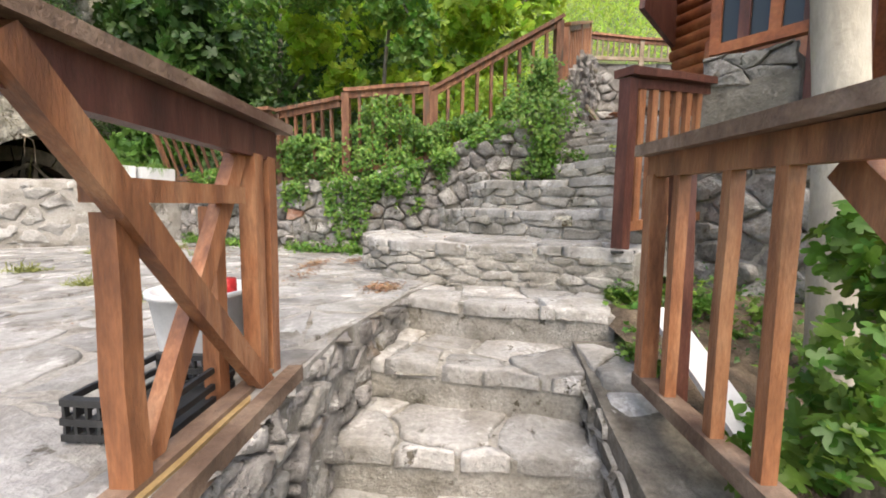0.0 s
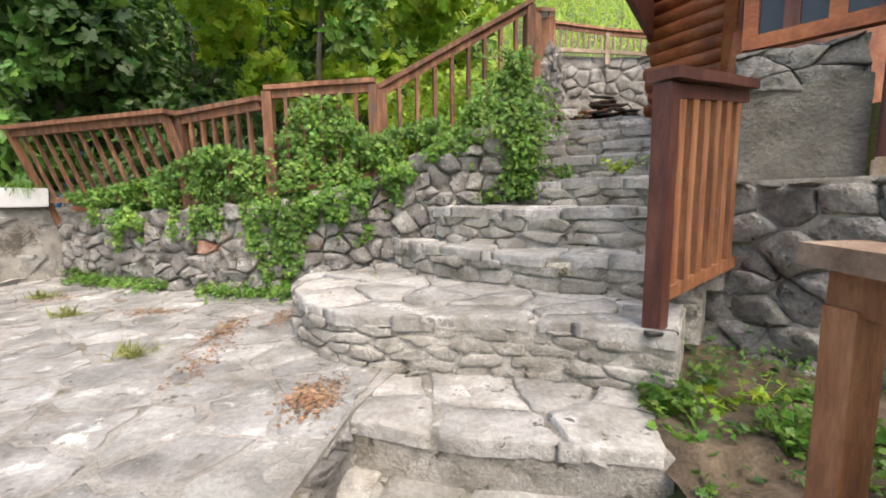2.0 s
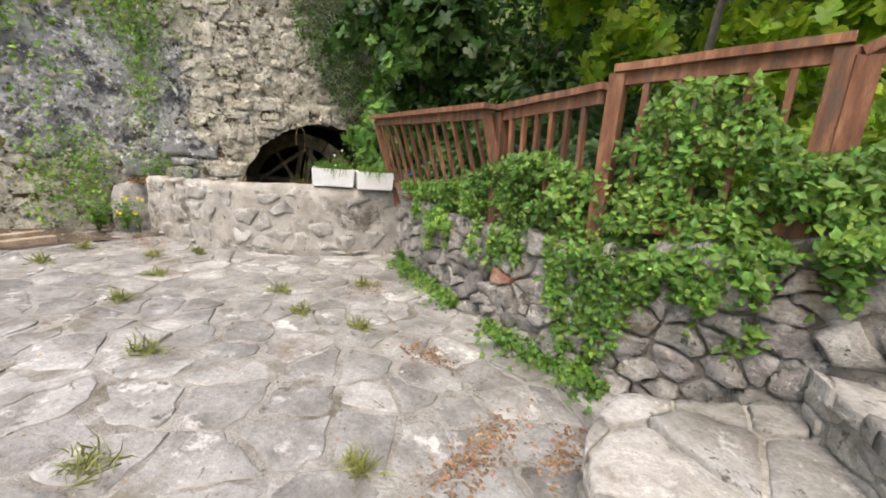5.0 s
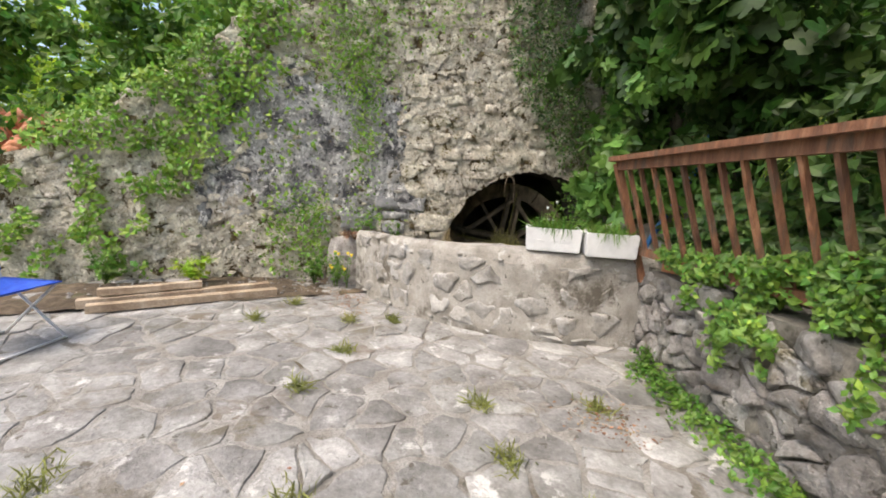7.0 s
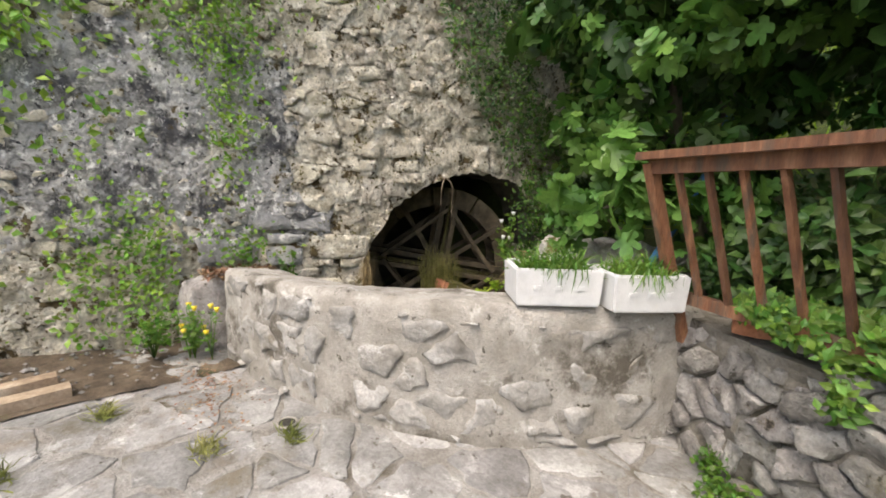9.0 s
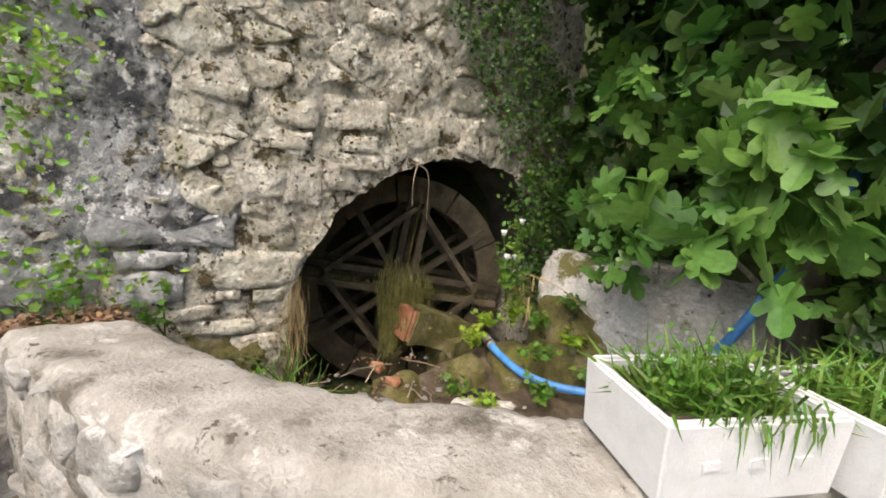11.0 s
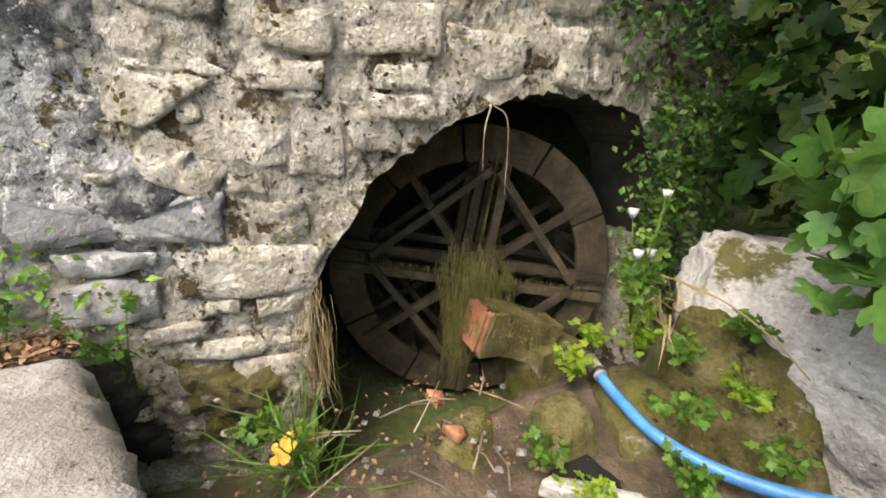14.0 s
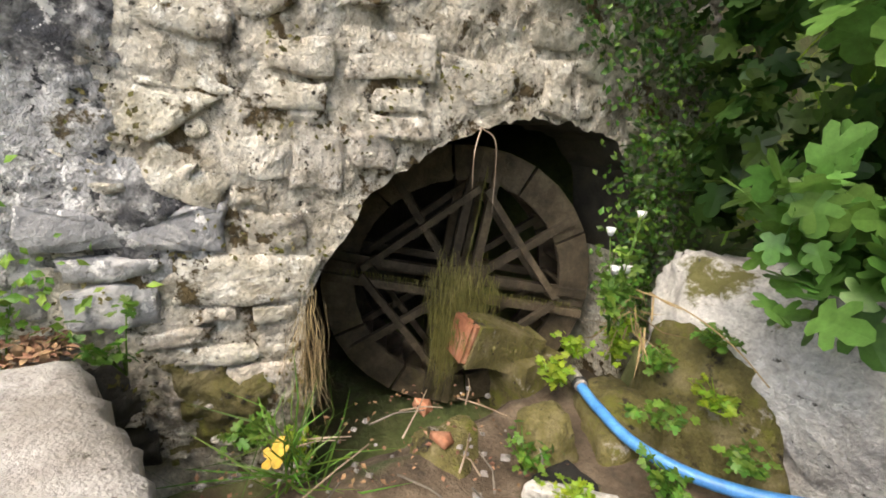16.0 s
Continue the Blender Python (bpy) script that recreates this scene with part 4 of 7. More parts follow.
# ---- heap of roof tiles and a plank on the top landing ----
heap = empty("tile_heap", (3.0, 7.0, 2.85))
for i in range(60):
    a = random.uniform(0, 2 * math.pi)
    r = random.uniform(0, 0.75)
    p = Vector((r * math.cos(a) * 1.1, r * math.sin(a) * 0.6, 0.03 + 0.5 * (1 - r / 0.8) * random.random()))
    u = Vector((math.cos(a * 3), math.sin(a * 3), random.uniform(-0.25, 0.25))).normalized()
    bm = beam_bm(p - u * 0.18, p + u * 0.18, 0.16, 0.022, bev=0.004)
    part("tile", bm, M_TERRA if i % 5 == 0 else M_CAP if i % 2 else M_DARK, heap)
tagged(heap, "heap of broken terracotta tiles and boards", "rubble heap")
pl = empty("loose_plank", (2.3, 6.5, 2.85))
timber("board", (0, 0, 0.02), (-0.25, 0.35, 0.5), 0.09, 0.03, M_TAN, pl)
tagged(pl, "pale board leaning at the top of the stairs", "plank")

# ---- white foam planters on the parapet ----


def foam_box(at, ang, l=0.47, w=0.33, h=0.2, tilt=0.0, seed=0):
    box = empty("foam_planter", at)
    box.rotation_euler = (0, tilt, ang)
    bm = bmesh.new()
    t = 0.028
    outer = [(-l / 2, -w / 2), (l / 2, -w / 2), (l / 2, w / 2), (-l / 2, w / 2)]
    inner = [(x - math.copysign(t, x), y - math.copysign(t, y)) for x, y in outer]
    rings = [[bm.verts.new((x * k, y * k, z)) for x, y in ring] for ring, z, k in ((outer, 0, 0.95), (outer, h, 1), (inner, h, 1), (inner, 0.03, 0.95))]
    for a, b in zip(rings, rings[1:]):
        for i in range(4):
            bm.faces.new((a[i], a[(i + 1) % 4], b[(i + 1) % 4], b[i]))
    bm.faces.new(rings[0][::-1])
    bm.faces.new(rings[-1])
    bmesh.ops.bevel(bm, geom=list(bm.edges), offset=0.008, segments=2, affect="EDGES")
    part("body", bm, M_FOAM, box)
    for i in range(3):
        u = -l / 2 + l * (0.2 + 0.25 * i)
        part("moulded_mark", beam_bm((u, -w / 2 + 0.001, h * 0.5), (u + 0.04, -w / 2 + 0.001, h * 0.52), 0.006, 0.02, bev=0.002), M_FOAM, box)
    bm = bmesh.new()
    bmesh.ops.create_grid(bm, x_segments=16, y_segments=12, size=0.5)
    for v in bm.verts:
        v.co = Vector((v.co.x * (l - 2 * t - 0.005), v.co.y * (w - 2 * t - 0.005), h - 0.045 + 0.02 * noise.noise(v.co * 6 + Vector((seed, 0, 0)))))
    part("soil", bm, M_SOIL, box, "dark potting soil", smooth=True)
    rng = random.Random(seed)
    sp = [((rng.uniform(-l / 2 + 0.06, l / 2 - 0.06), rng.uniform(-w / 2 + 0.09, w / 2 - 0.05), h - 0.05), (rng.gauss(0, 0.5), rng.gauss(0, 0.5), 0.4)) for i in range(420)]
    tagged(leaf_mesh("grass_tuft", sp, 0.14, M_LEAF, box, "green grassy seedlings", seed, shape="blade"), kind="stuff")
    sp = [((max(-l / 2 + 0.08, min(l / 2 - 0.08, rng.gauss(0, l * 0.24))), max(-w / 2 + 0.09, min(w / 2 - 0.06, rng.gauss(0.02, w * 0.24))), h - 0.03 + abs(rng.gauss(0, 0.05))), (0, 0, 1)) for i in range(330)]
    tagged(leaf_mesh("seedling_mat", sp, 0.024, M_LEAF, box, "small feathery leaves", seed + 1), kind="stuff")
    sp = [(rng.gauss(0.0, 0.07), -w / 2 - 0.004 + rng.uniform(0, 0.02), h + rng.uniform(-0.01, 0.05)) for i in range(70)]
    strands("shoot_fringe", sp, 0.13, 0.0035, M_LEAF, box, "green shoots hanging over the rim", seed + 2, 0.3)
    return tagged(box, "white polystyrene box planted with grass and seedlings", "planter", "foam planters on the parapet")


foam_box((-4.37, 5.08, 1.8), math.atan2(0.38, 0.28) , seed=3)
foam_box((-4.055, 5.42, 1.79), math.atan2(0.4, 0.26), l=0.42, seed=8)

# ---- water wheel in the arch ----
wheel = empty("water_wheel", (-6.95, 6.34, 1.46))
wx = Vector((-0.5, -0.86, 0)).normalized()     # across the wheel
wn_ = Vector((0.86, -0.5, 0)).normalized()     # the axle, towards the court


def W(r, a, h=0.0):
    return wx * (1.1 * r * math.cos(a)) + Vector((0, 0, 1.1 * r * math.sin(a))) + wn_ * h


def ring_board(name, r0, r1, a0, a1, h, t):
    bm = bmesh.new()
    k = 3
    rows = []
    for i in range(k + 1):
        a = a0 + (a1 - a0) * i / k
        rows.append([bm.verts.new(W(r, a, hh)) for r, hh in ((r0, h), (r1, h), (r1, h - t), (r0, h - t))])
    for p, q in zip(rows, rows[1:]):
        for i in range(4):
            bm.faces.new((p[i], p[(i + 1) % 4], q[(i + 1) % 4], q[i]))
    bm.faces.new(rows[0][::-1])
    bm.faces.new(rows[-1])
    return part(name, bm, M_WHEEL, wheel)


for h in (0.06, -0.36):
    for i in range(10):
        a = 2 * math.pi * i / 10 + 0.2
        ring_board("rim_board", 0.66, 0.86, a + 0.012, a + 2 * math.pi / 10 - 0.012, h, 0.04)
for i in range(30):
    a = 2 * math.pi * i / 30
    part("paddle", beam_bm(W(0.68, a, -0.16), W(0.84, a + 0.1, -0.16), 0.36, 0.02, up=wn_.cross(W(1, a)), bev=0.003), M_WHEEL, wheel)
for h in (0.07, -0.32):
    for base in (0.15, 0.15 + math.pi / 2):
        for off in (-0.07, 0.07):
            side = W(1, base + math.pi / 2)
            p = W(0.84, base, h) + side * off
            q = W(-0.84, base, h) + side * off
            part("spoke", beam_bm(p, q, 0.055, 0.06, up=wn_, bev=0.006, wob=0.004), M_WHEEL, wheel)
    for i in range(4):
        a = 0.15 + math.pi / 4 + i * math.pi / 2
        part("diagonal_spoke", beam_bm(W(0.12, a, h + 0.02), W(0.8, a + 0.06, h + 0.02), 0.05, 0.05, up=wn_, bev=0.005), M_WHEEL, wheel)
        a += 0.5
        part("brace", beam_bm(W(0.45, a - 0.5, h + 0.05), W(0.62, a + 0.25, h + 0.05), 0.045, 0.04, up=wn_, bev=0.005), M_WHEEL, wheel)
        part("brace", beam_bm(W(0.45, a - 0.5, h + 0.05), W(0.62, a - 1.25, h + 0.05), 0.045, 0.04, up=wn_, bev=0.005), M_WHEEL, wheel)
tube("axle", [wn_ * -0.5, wn_ * 0.05, wn_ * 0.13], 0.1, 0.09, M_WHEEL, wheel, sides=10, rough=0.1)
part("hub", beam_bm(wn_ * -0.1, wn_ * 0.12, 0.3, 0.3, up=(0, 0, 1), bev=0.02), M_WHEEL, wheel)
rng = random.Random(4)
sp = [W(rng.uniform(0, 0.24), rng.uniform(0, 6.28), 0.15 + rng.uniform(-0.02, 0.06)) + Vector((0, 0, rng.uniform(-0.1, 0.1))) for i in range(900)]
strands("moss_fringe", sp, 0.34, 0.0022, M_FRINGE, wheel, "hanging yellow-green moss", 6, 0.12)
sp = [W(rng.uniform(-0.75, 0.75), 0.15 + rng.choice((0, math.pi / 2)), 0.1) for i in range(500)]
strands("spoke_moss", sp, 0.1, 0.002, M_FRINGE, wheel, "moss threads hanging from the spokes", 8, 0.12)
tagged(wheel, "old wooden water wheel with spokes, dark and mossy", "water wheel")

# bearing block before the wheel
block = empty("bearing_block", (-6.64, 6.2, 0.68))
bm = beam_bm((-0.02, -0.02, 0.52), (0.12, 0.46, 0.33), 0.25, 0.29, bev=0.05, wob=0.03)
part("body", bm, M_MOSS, block, "moss-covered masonry")
bm = beam_bm((-0.03, -0.075, 0.53), (-0.012, -0.005, 0.508), 0.235, 0.25, bev=0.025, wob=0.008)
part("brick_end", bm, M_TERRA, block, "terracotta brick end")
part("footing", beam_bm((0.14, 0.45, -0.2), (0.14, 0.45, 0.36), 0.36, 0.36, bev=0.08, wob=0.04), M_MOSS, block)
rng = random.Random(44)
sp = [Vector((-0.16 + rng.gauss(0, 0.04), -0.08 + rng.gauss(0, 0.03), 0.62 + rng.uniform(-0.2, 0.08))) for i in range(700)]
strands("moss_fringe", sp, 0.4, 0.0022, M_FRINGE, block, "hanging yellow-green moss", 7, 0.1)
sp = [Vector((-0.02, -0.02, 0.52)).lerp(Vector((0.12, 0.46, 0.33)), rng.random()) + Vector((rng.gauss(0, 0.07), -0.14, rng.uniform(0.02, 0.12))) for i in range(320)]
strands("moss_fringe", sp, 0.16, 0.002, M_FRINGE, block, "hanging yellow-green moss", 10, 0.12)
sp = [(Vector((-0.02, -0.02, 0.52)).lerp(Vector((0.12, 0.46, 0.33)), rng.random()) + Vector((rng.gauss(0, 0.08), rng.gauss(0, 0.04), 0.12 + rng.uniform(-0.2, 0.03))), (0.7, -0.5, 0.4)) for i in range(900)]
tagged(leaf_mesh("moss_cover", sp, 0.026, M_MOSS, block, "shaggy green-brown moss", 9), kind="stuff")
tagged(block, "mossy masonry block with a terracotta end before the wheel", "masonry block")

# chamber round the wheel, painted near-black for the shade inside it
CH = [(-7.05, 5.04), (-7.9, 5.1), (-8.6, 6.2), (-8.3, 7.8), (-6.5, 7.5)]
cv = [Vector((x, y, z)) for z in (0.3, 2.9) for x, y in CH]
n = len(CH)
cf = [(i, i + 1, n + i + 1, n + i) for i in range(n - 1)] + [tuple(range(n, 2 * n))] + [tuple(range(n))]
chamber = tagged(link_mesh("wall_chamber", cv, cf, M_DARK), "wheel chamber with its inner shade painted near-black", "wall", kind="structure")


def rock(name, pts, material, label, category, sub=3, amp=0.05, parent=None):
    """A boulder: the hull of a few corners, cut finer and roughened."""
    bm = bmesh.new()
    c = sum((Vector(p) for p in pts), Vector()) / len(pts)
    for p in pts:
        bm.verts.new(Vector(p) - c)
    res = bmesh.ops.convex_hull(bm, input=list(bm.verts))
    bmesh.ops.delete(bm, geom=[g for g in res["geom_interior"] if isinstance(g, bmesh.types.BMVert)], context="VERTS")
    for i in range(sub):
        bmesh.ops.subdivide_edges(bm, edges=list(bm.edges), cuts=1, use_grid_fill=True)
        bmesh.ops.smooth_vert(bm, verts=list(bm.verts), factor=0.25 if i < sub - 1 else 0.1, use_axis_x=True, use_axis_y=True, use_axis_z=True)
    for v in bm.verts:
        q = v.co + c
        v.co += v.co.normalized() * amp * (noise.noise(q * 3) + 0.5 * noise.noise(q * 9) + 0.3 * noise.noise(q * 22) + 0.2 * noise.noise(q * 45))
    ob = part(name, bm, material, parent, smooth=True)
    ob.location = c
    return tagged(ob, label, category)


rock("boulder", [(-5.85, 6.85, 1.98), (-5.2, 6.72, 1.98), (-4.4, 6.65, 1.9), (-4.1, 7.5, 1.9), (-5.7, 7.7, 1.9), (-5.85, 6.62, 0.8), (-5.0, 6.5, 0.8), (-4.2, 6.45, 0.8), (-4.1, 7.5, 0.8), (-5.7, 7.7, 0.8), (-5.5, 6.55, 1.6), (-4.6, 6.5, 1.5)], M_BOULDER, "big grey lichen-spotted rock beside the mill race", "rock", 5, 0.08)
rock("mossy_rock", [(-5.85, 6.5, 0.8), (-5.2, 6.25, 0.8), (-4.8, 6.2, 0.8), (-4.95, 6.6, 0.8), (-5.75, 6.62, 1.72), (-5.4, 6.52, 1.62), (-5.15, 6.4, 1.2), (-5.5, 6.38, 1.15), (-5.2, 6.65, 1.65)], M_MOSS, "brown mossy slope at the foot of the big rock", "rock", 4, 0.05)
rock("mossy_rock", [(-6.0, 6.5, 0.8), (-5.45, 6.0, 0.8), (-5.3, 6.5, 0.9), (-5.95, 6.3, 1.22), (-5.6, 6.05, 1.16), (-5.5, 6.4, 1.3), (-5.9, 6.6, 1.25)], M_MOSS, "moss-covered stone at the mouth of the hose", "rock", 3, 0.05)
rock("mossy_rock", [(-6.25, 5.35, 0.8), (-5.75, 5.3, 0.8), (-5.8, 5.75, 0.8), (-6.3, 5.9, 0.8), (-6.2, 5.45, 1.14), (-5.85, 5.5, 1.12), (-6.2, 5.85, 1.1)], M_MOSS, "flat earthy stone before the wheel", "rock", 3, 0.05)
rock("mossy_rock", [(-5.75, 5.75, 0.8), (-5.3, 5.6, 0.8), (-5.35, 5.95, 0.8), (-5.7, 5.85, 1.14), (-5.4, 5.7, 1.1), (-5.5, 5.98, 1.12)], M_MOSS, "brown mossy stone by the hose", "rock", 3, 0.04)

fb = empty("foam_block", (-5.2, 5.33, 1.07))
part("block", beam_bm((-0.13, -0.165, 0.15), (0.13, 0.165, 0.15), 0.1, 0.28, bev=0.01, wob=0.003), M_FOAM, fb)
tagged(fb, "white polystyrene block standing in the wheel pit", "foam block")

# ---- blue hose ----
hose = empty("garden_hose", (-5.9, 6.27, 1.22))
ho = Vector((-5.9, 6.27, 1.22))
hp = smooth_line([(-5.86, 6.29, 1.235), (-5.72, 6.23, 1.22), (-5.5, 6.17, 1.2), (-5.25, 6.2, 1.2), (-5.0, 6.3, 1.24), (-4.75, 6.4, 1.36), (-4.55, 6.42, 1.62), (-4.4, 6.45, 1.95), (-4.2, 6.6, 2.5), (-4.1, 6.7, 3.0)], 10)
tube("pipe", [p - ho for p in hp], 0.027, 0.027, M_HOSE, hose, sides=12)
tube("coupling", [Vector((-5.98, 6.36, 1.25)) - ho, Vector((-5.86, 6.29, 1.24)) - ho], 0.033, 0.036, M_PARAPET, hose, "grey pipe coupling", sides=12)
tube("clamp", [Vector((-5.885, 6.305, 1.242)) - ho, Vector((-5.865, 6.293, 1.24)) - ho], 0.042, 0.042, M_BLACK, hose, sides=12)
tagged(hose, "light blue plastic hose from the mill race", "hose")

# ---- planks, chair, bucket and crate on the court ----


def plank(a, b, w, t, label, material=M_TAN):
    a = Vector(a)
    ob = empty("wooden_plank", a)
    timber("board", (0, 0, 0), Vector(b) - a, w, t, material, ob, wob=0.006)
    return tagged(ob, label, "plank", "planks along the wall")


plank((-6.16, 1.3, 1.03), (-6.4, 2.93, 1.03), 0.11, 0.07, "weathered grey-brown timber lying on the paving")
plank((-6.29, 1.2, 1.05), (-6.53, 2.86, 1.07), 0.1, 0.08, "weathered grey-brown timber lying on the paving")
plank((-6.33, 1.35, 1.14), (-6.47, 2.2, 1.145), 0.09, 0.06, "weathered timber on top of another")

chair = empty("folding_chair", (-5.42, 1.0, 0.99))
for sx in (-0.26, 0.26):
    tube("leg", [(sx, -0.26, 0.0), (sx, 0.22, 0.44)], 0.011, 0.011, M_FOAM, chair, "pale metal leg")
    tube("leg", [(sx, 0.26, 0.0), (sx, -0.24, 0.44)], 0.011, 0.011, M_FOAM, chair, "pale metal leg")
    tube("back_post", [(sx, -0.22, 0.3), (sx, -0.34, 0.88)], 0.011, 0.011, M_FOAM, chair, "pale metal post")
tube("cross_bar", [(-0.26, 0.26, 0.01), (0.26, 0.26, 0.01)], 0.01, 0.01, M_FOAM, chair)
tube("cross_bar", [(-0.26, -0.26, 0.01), (0.26, -0.26, 0.01)], 0.01, 0.01, M_FOAM, chair)


def cloth(name, f, material, parent, nu=10, nv=8, t=0.008):
    bm = bmesh.new()
    g = [[[bm.verts.new(f(i / nu, j / nv) + Vector((0, 0, t * k))) for i in range(nu + 1)] for j in range(nv + 1)] for k in (0, 1)]
    for j in range(nv):
        for i in range(nu):
            bm.faces.new((g[0][j][i], g[0][j + 1][i], g[0][j + 1][i + 1], g[0][j][i + 1]))
            bm.faces.new((g[1][j][i], g[1][j][i + 1], g[1][j + 1][i + 1], g[1][j + 1][i]))
    for j in range(nv):
        for i in (0, nu):
            bm.faces.new((g[0][j][i], g[1][j][i], g[1][j + 1][i], g[0][j + 1][i]))
    for i in range(nu):
        for j in (0, nv):
            bm.faces.new((g[0][j][i], g[0][j][i + 1], g[1][j][i + 1], g[1][j][i]))
    return part(name, bm, material, parent, smooth=True)


cloth("seat", lambda u, v: Vector((-0.27 + 0.54 * u, 0.25 - 0.48 * v, 0.44 - 0.06 * math.sin(math.pi * u) * math.sin(math.pi * v))), M_BLUE, chair)
cloth("backrest", lambda u, v: Vector((-0.27 + 0.54 * u, -0.25 - 0.085 * v - 0.04 * math.sin(math.pi * u), 0.5 + 0.38 * v)), M_BLUE, chair)
chair.rotation_euler = (0, 0, radians(-30))
tagged(chair, "folding chair with bright blue fabric on pale metal legs", "chair")


def bucket(at):
    ob = empty("white_bucket", at)
    bm = bmesh.new()
    prof = [(0.11, 0.0), (0.125, 0.1), (0.145, 0.24), (0.155, 0.245), (0.155, 0.26), (0.138, 0.26), (0.12, 0.1), (0.105, 0.02)]
    k = 24
    rows = [[bm.verts.new((r * math.cos(2 * math.pi * i / k), r * math.sin(2 * math.pi * i / k), z)) for i in range(k)] for r, z in prof]
    for a, b in zip(rows, rows[1:]):
        for i in range(k):
            bm.faces.new((a[i], a[(i + 1) % k], b[(i + 1) % k], b[i]))
    bm.faces.new(rows[0][::-1])
    bm.faces.new(rows[-1])
    part("body", bm, M_FOAM, ob, smooth=True)
    M_RED = mat("red_plastic", [(0.5, 0.02, 0.02), (0.6, 0.03, 0.03), (0.65, 0.05, 0.05)], 9, 0.4, 0.0)
    tube("red_cap", [(0.06, 0.03, 0.2), (0.06, 0.03, 0.285)], 0.03, 0.028, M_RED, ob, "red cap of a bottle inside", sides=14)
    tube("bottle", [(0.06, 0.03, 0.03), (0.06, 0.03, 0.2)], 0.045, 0.04, M_FOAM, ob, sides=14)
    tube("bottle", [(-0.04, -0.03, 0.03), (-0.05, -0.03, 0.25)], 0.05, 0.03, M_FOAM, ob, sides=14)
    return tagged(ob, "white plastic bucket filled with bottles", "bucket")


bucket((-0.66, 1.06, 0.985))
crate = empty("black_crate", (-0.6, 0.77, 0.985))
crate.scale = (0.55, 1.0, 0.7)
for zz in (0.02, 0.07, 0.13):
    for a, b in (((-0.2, -0.14), (0.2, -0.14)), ((0.2, -0.14), (0.2, 0.14)), ((0.2, 0.14), (-0.2, 0.14)), ((-0.2, 0.14), (-0.2, -0.14))):
        timber("rim", (*a, zz), (*b, zz), 0.02, 0.022, M_BLACK, crate, bev=0.003)
for i in range(9):
    x = -0.19 + 0.38 * i / 8
    for y in (-0.14, 0.14):
        timber("slat", (x, y, 0.0), (x, y, 0.13), 0.012, 0.012, M_BLACK, crate, bev=0.002, up=(1, 0, 0))
timber("floor_slat", (-0.2, 0, 0.012), (0.2, 0, 0.012), 0.27, 0.01, M_BLACK, crate, bev=0.002)
tagged(crate, "black plastic crate standing on the paving", "crate")
wp = empty("white_board", (1.05, 1.45, 0.72))
timber("board", (-0.08, 0.05, 0.38), (0.06, -0.4, 0.02), 0.13, 0.02, M_FOAM, wp)
tagged(wp, "dirty white board lying behind the railing", "board")

# ---- small things on the court and walls ----
yp = empty("yellow_plank", (-0.42, 0.3, 0.975))
timber("board", (0.0, 0, 0.012), (0.0, 0.55, 0.012), 0.045, 0.02, mat("fresh_board", [(0.24, 0.155, 0.06), (0.33, 0.22, 0.095), (0.4, 0.29, 0.15)], 6, 0.7, 0.3), yp)
tagged(yp, "pale yellow board lying beside the railing", "plank")
for i, (x, y, z, ang, lab) in enumerate([(-3.52, 5.62, 1.735, 0.3, "reddish brick lying on the wall"), (-3.25, 5.5, 1.735, -0.5, "pale stone block lying on the wall")]):
    br = empty("loose_brick", (x, y, z))
    br.rotation_euler = (0, 0, ang)
    part("block", beam_bm((-0.11, 0, 0.032), (0.11, 0, 0.032), 0.1, 0.06, bev=0.012, wob=0.004), M_TERRA if i == 0 else M_STEP, br)
    tagged(br, lab, "brick")
drain = empty("floor_drain", (-5.3, 3.92, 0.995))
# near-black disc on the paving, painted as the dark inside of the hole
bm = bmesh.new()
bmesh.ops.create_cone(bm, cap_ends=True, segments=20, radius1=0.05, radius2=0.046, depth=0.012)
part("pit", bm, M_DARK, drain)
tube("rim", [(0.055 * math.cos(a * math.pi / 10), 0.055 * math.sin(a * math.pi / 10), 0.004) for a in range(21)], 0.007, 0.007, M_PARAPET, drain, sides=6)
tagged(drain, "small round drain hole in the paving", "drain")

# ---- plants ----


def limb(name, pts, r0, r1, parent, k=6, bark=M_BARK):
    o = parent.location
    return tube(name, [p - o for p in smooth_line(pts, k)], r0, r1, bark, parent, sides=14, rough=0.25 if bark is M_BARK else 0.08)


def crown_tree(name, foot, limbs, clumps, leaf, size, per, label, seed, shape="oval", lumps=9, r0=0.09, r1=0.03, bark=M_BARK):
    t = empty(name, foot)
    o = Vector(foot)
    for i, pts in enumerate(limbs):
        limb("trunk" if i == 0 else "limb", pts, r0 if i == 0 else 0.035, r1 if i == 0 else 0.008, t, bark=bark)
    sp = []
    for i, (c, r) in enumerate(clumps):
        vol = (r[0] * r[1] + r[1] * r[2] + r[0] * r[2]) / 3
        sp += blob_spots(c, r, int(per * vol), seed + i, lumps=lumps)
    leaf_mesh("crown", [(p - o, n) for p, n in sp], size, leaf, t, seed=seed, shape=shape)
    return tagged(t, label, "tree")


# low fig branch above the planters
crown_tree("fig_branch", (-4.3, 6.3, 1.6), [[(-4.3, 6.3, 1.5), (-4.35, 6.1, 2.0), (-4.5, 5.8, 2.25)]],
    [((-4.6, 5.74, 2.34), (0.24, 0.16, 0.18)), ((-4.35, 5.75, 2.4), (0.22, 0.16, 0.26)), ((-4.5, 5.85, 2.65), (0.25, 0.2, 0.2))],
    M_FIG, 0.155, 900, "low fig branch with broad leaves above the planters", 39, shape="fig", r0=0.02, r1=0.008)
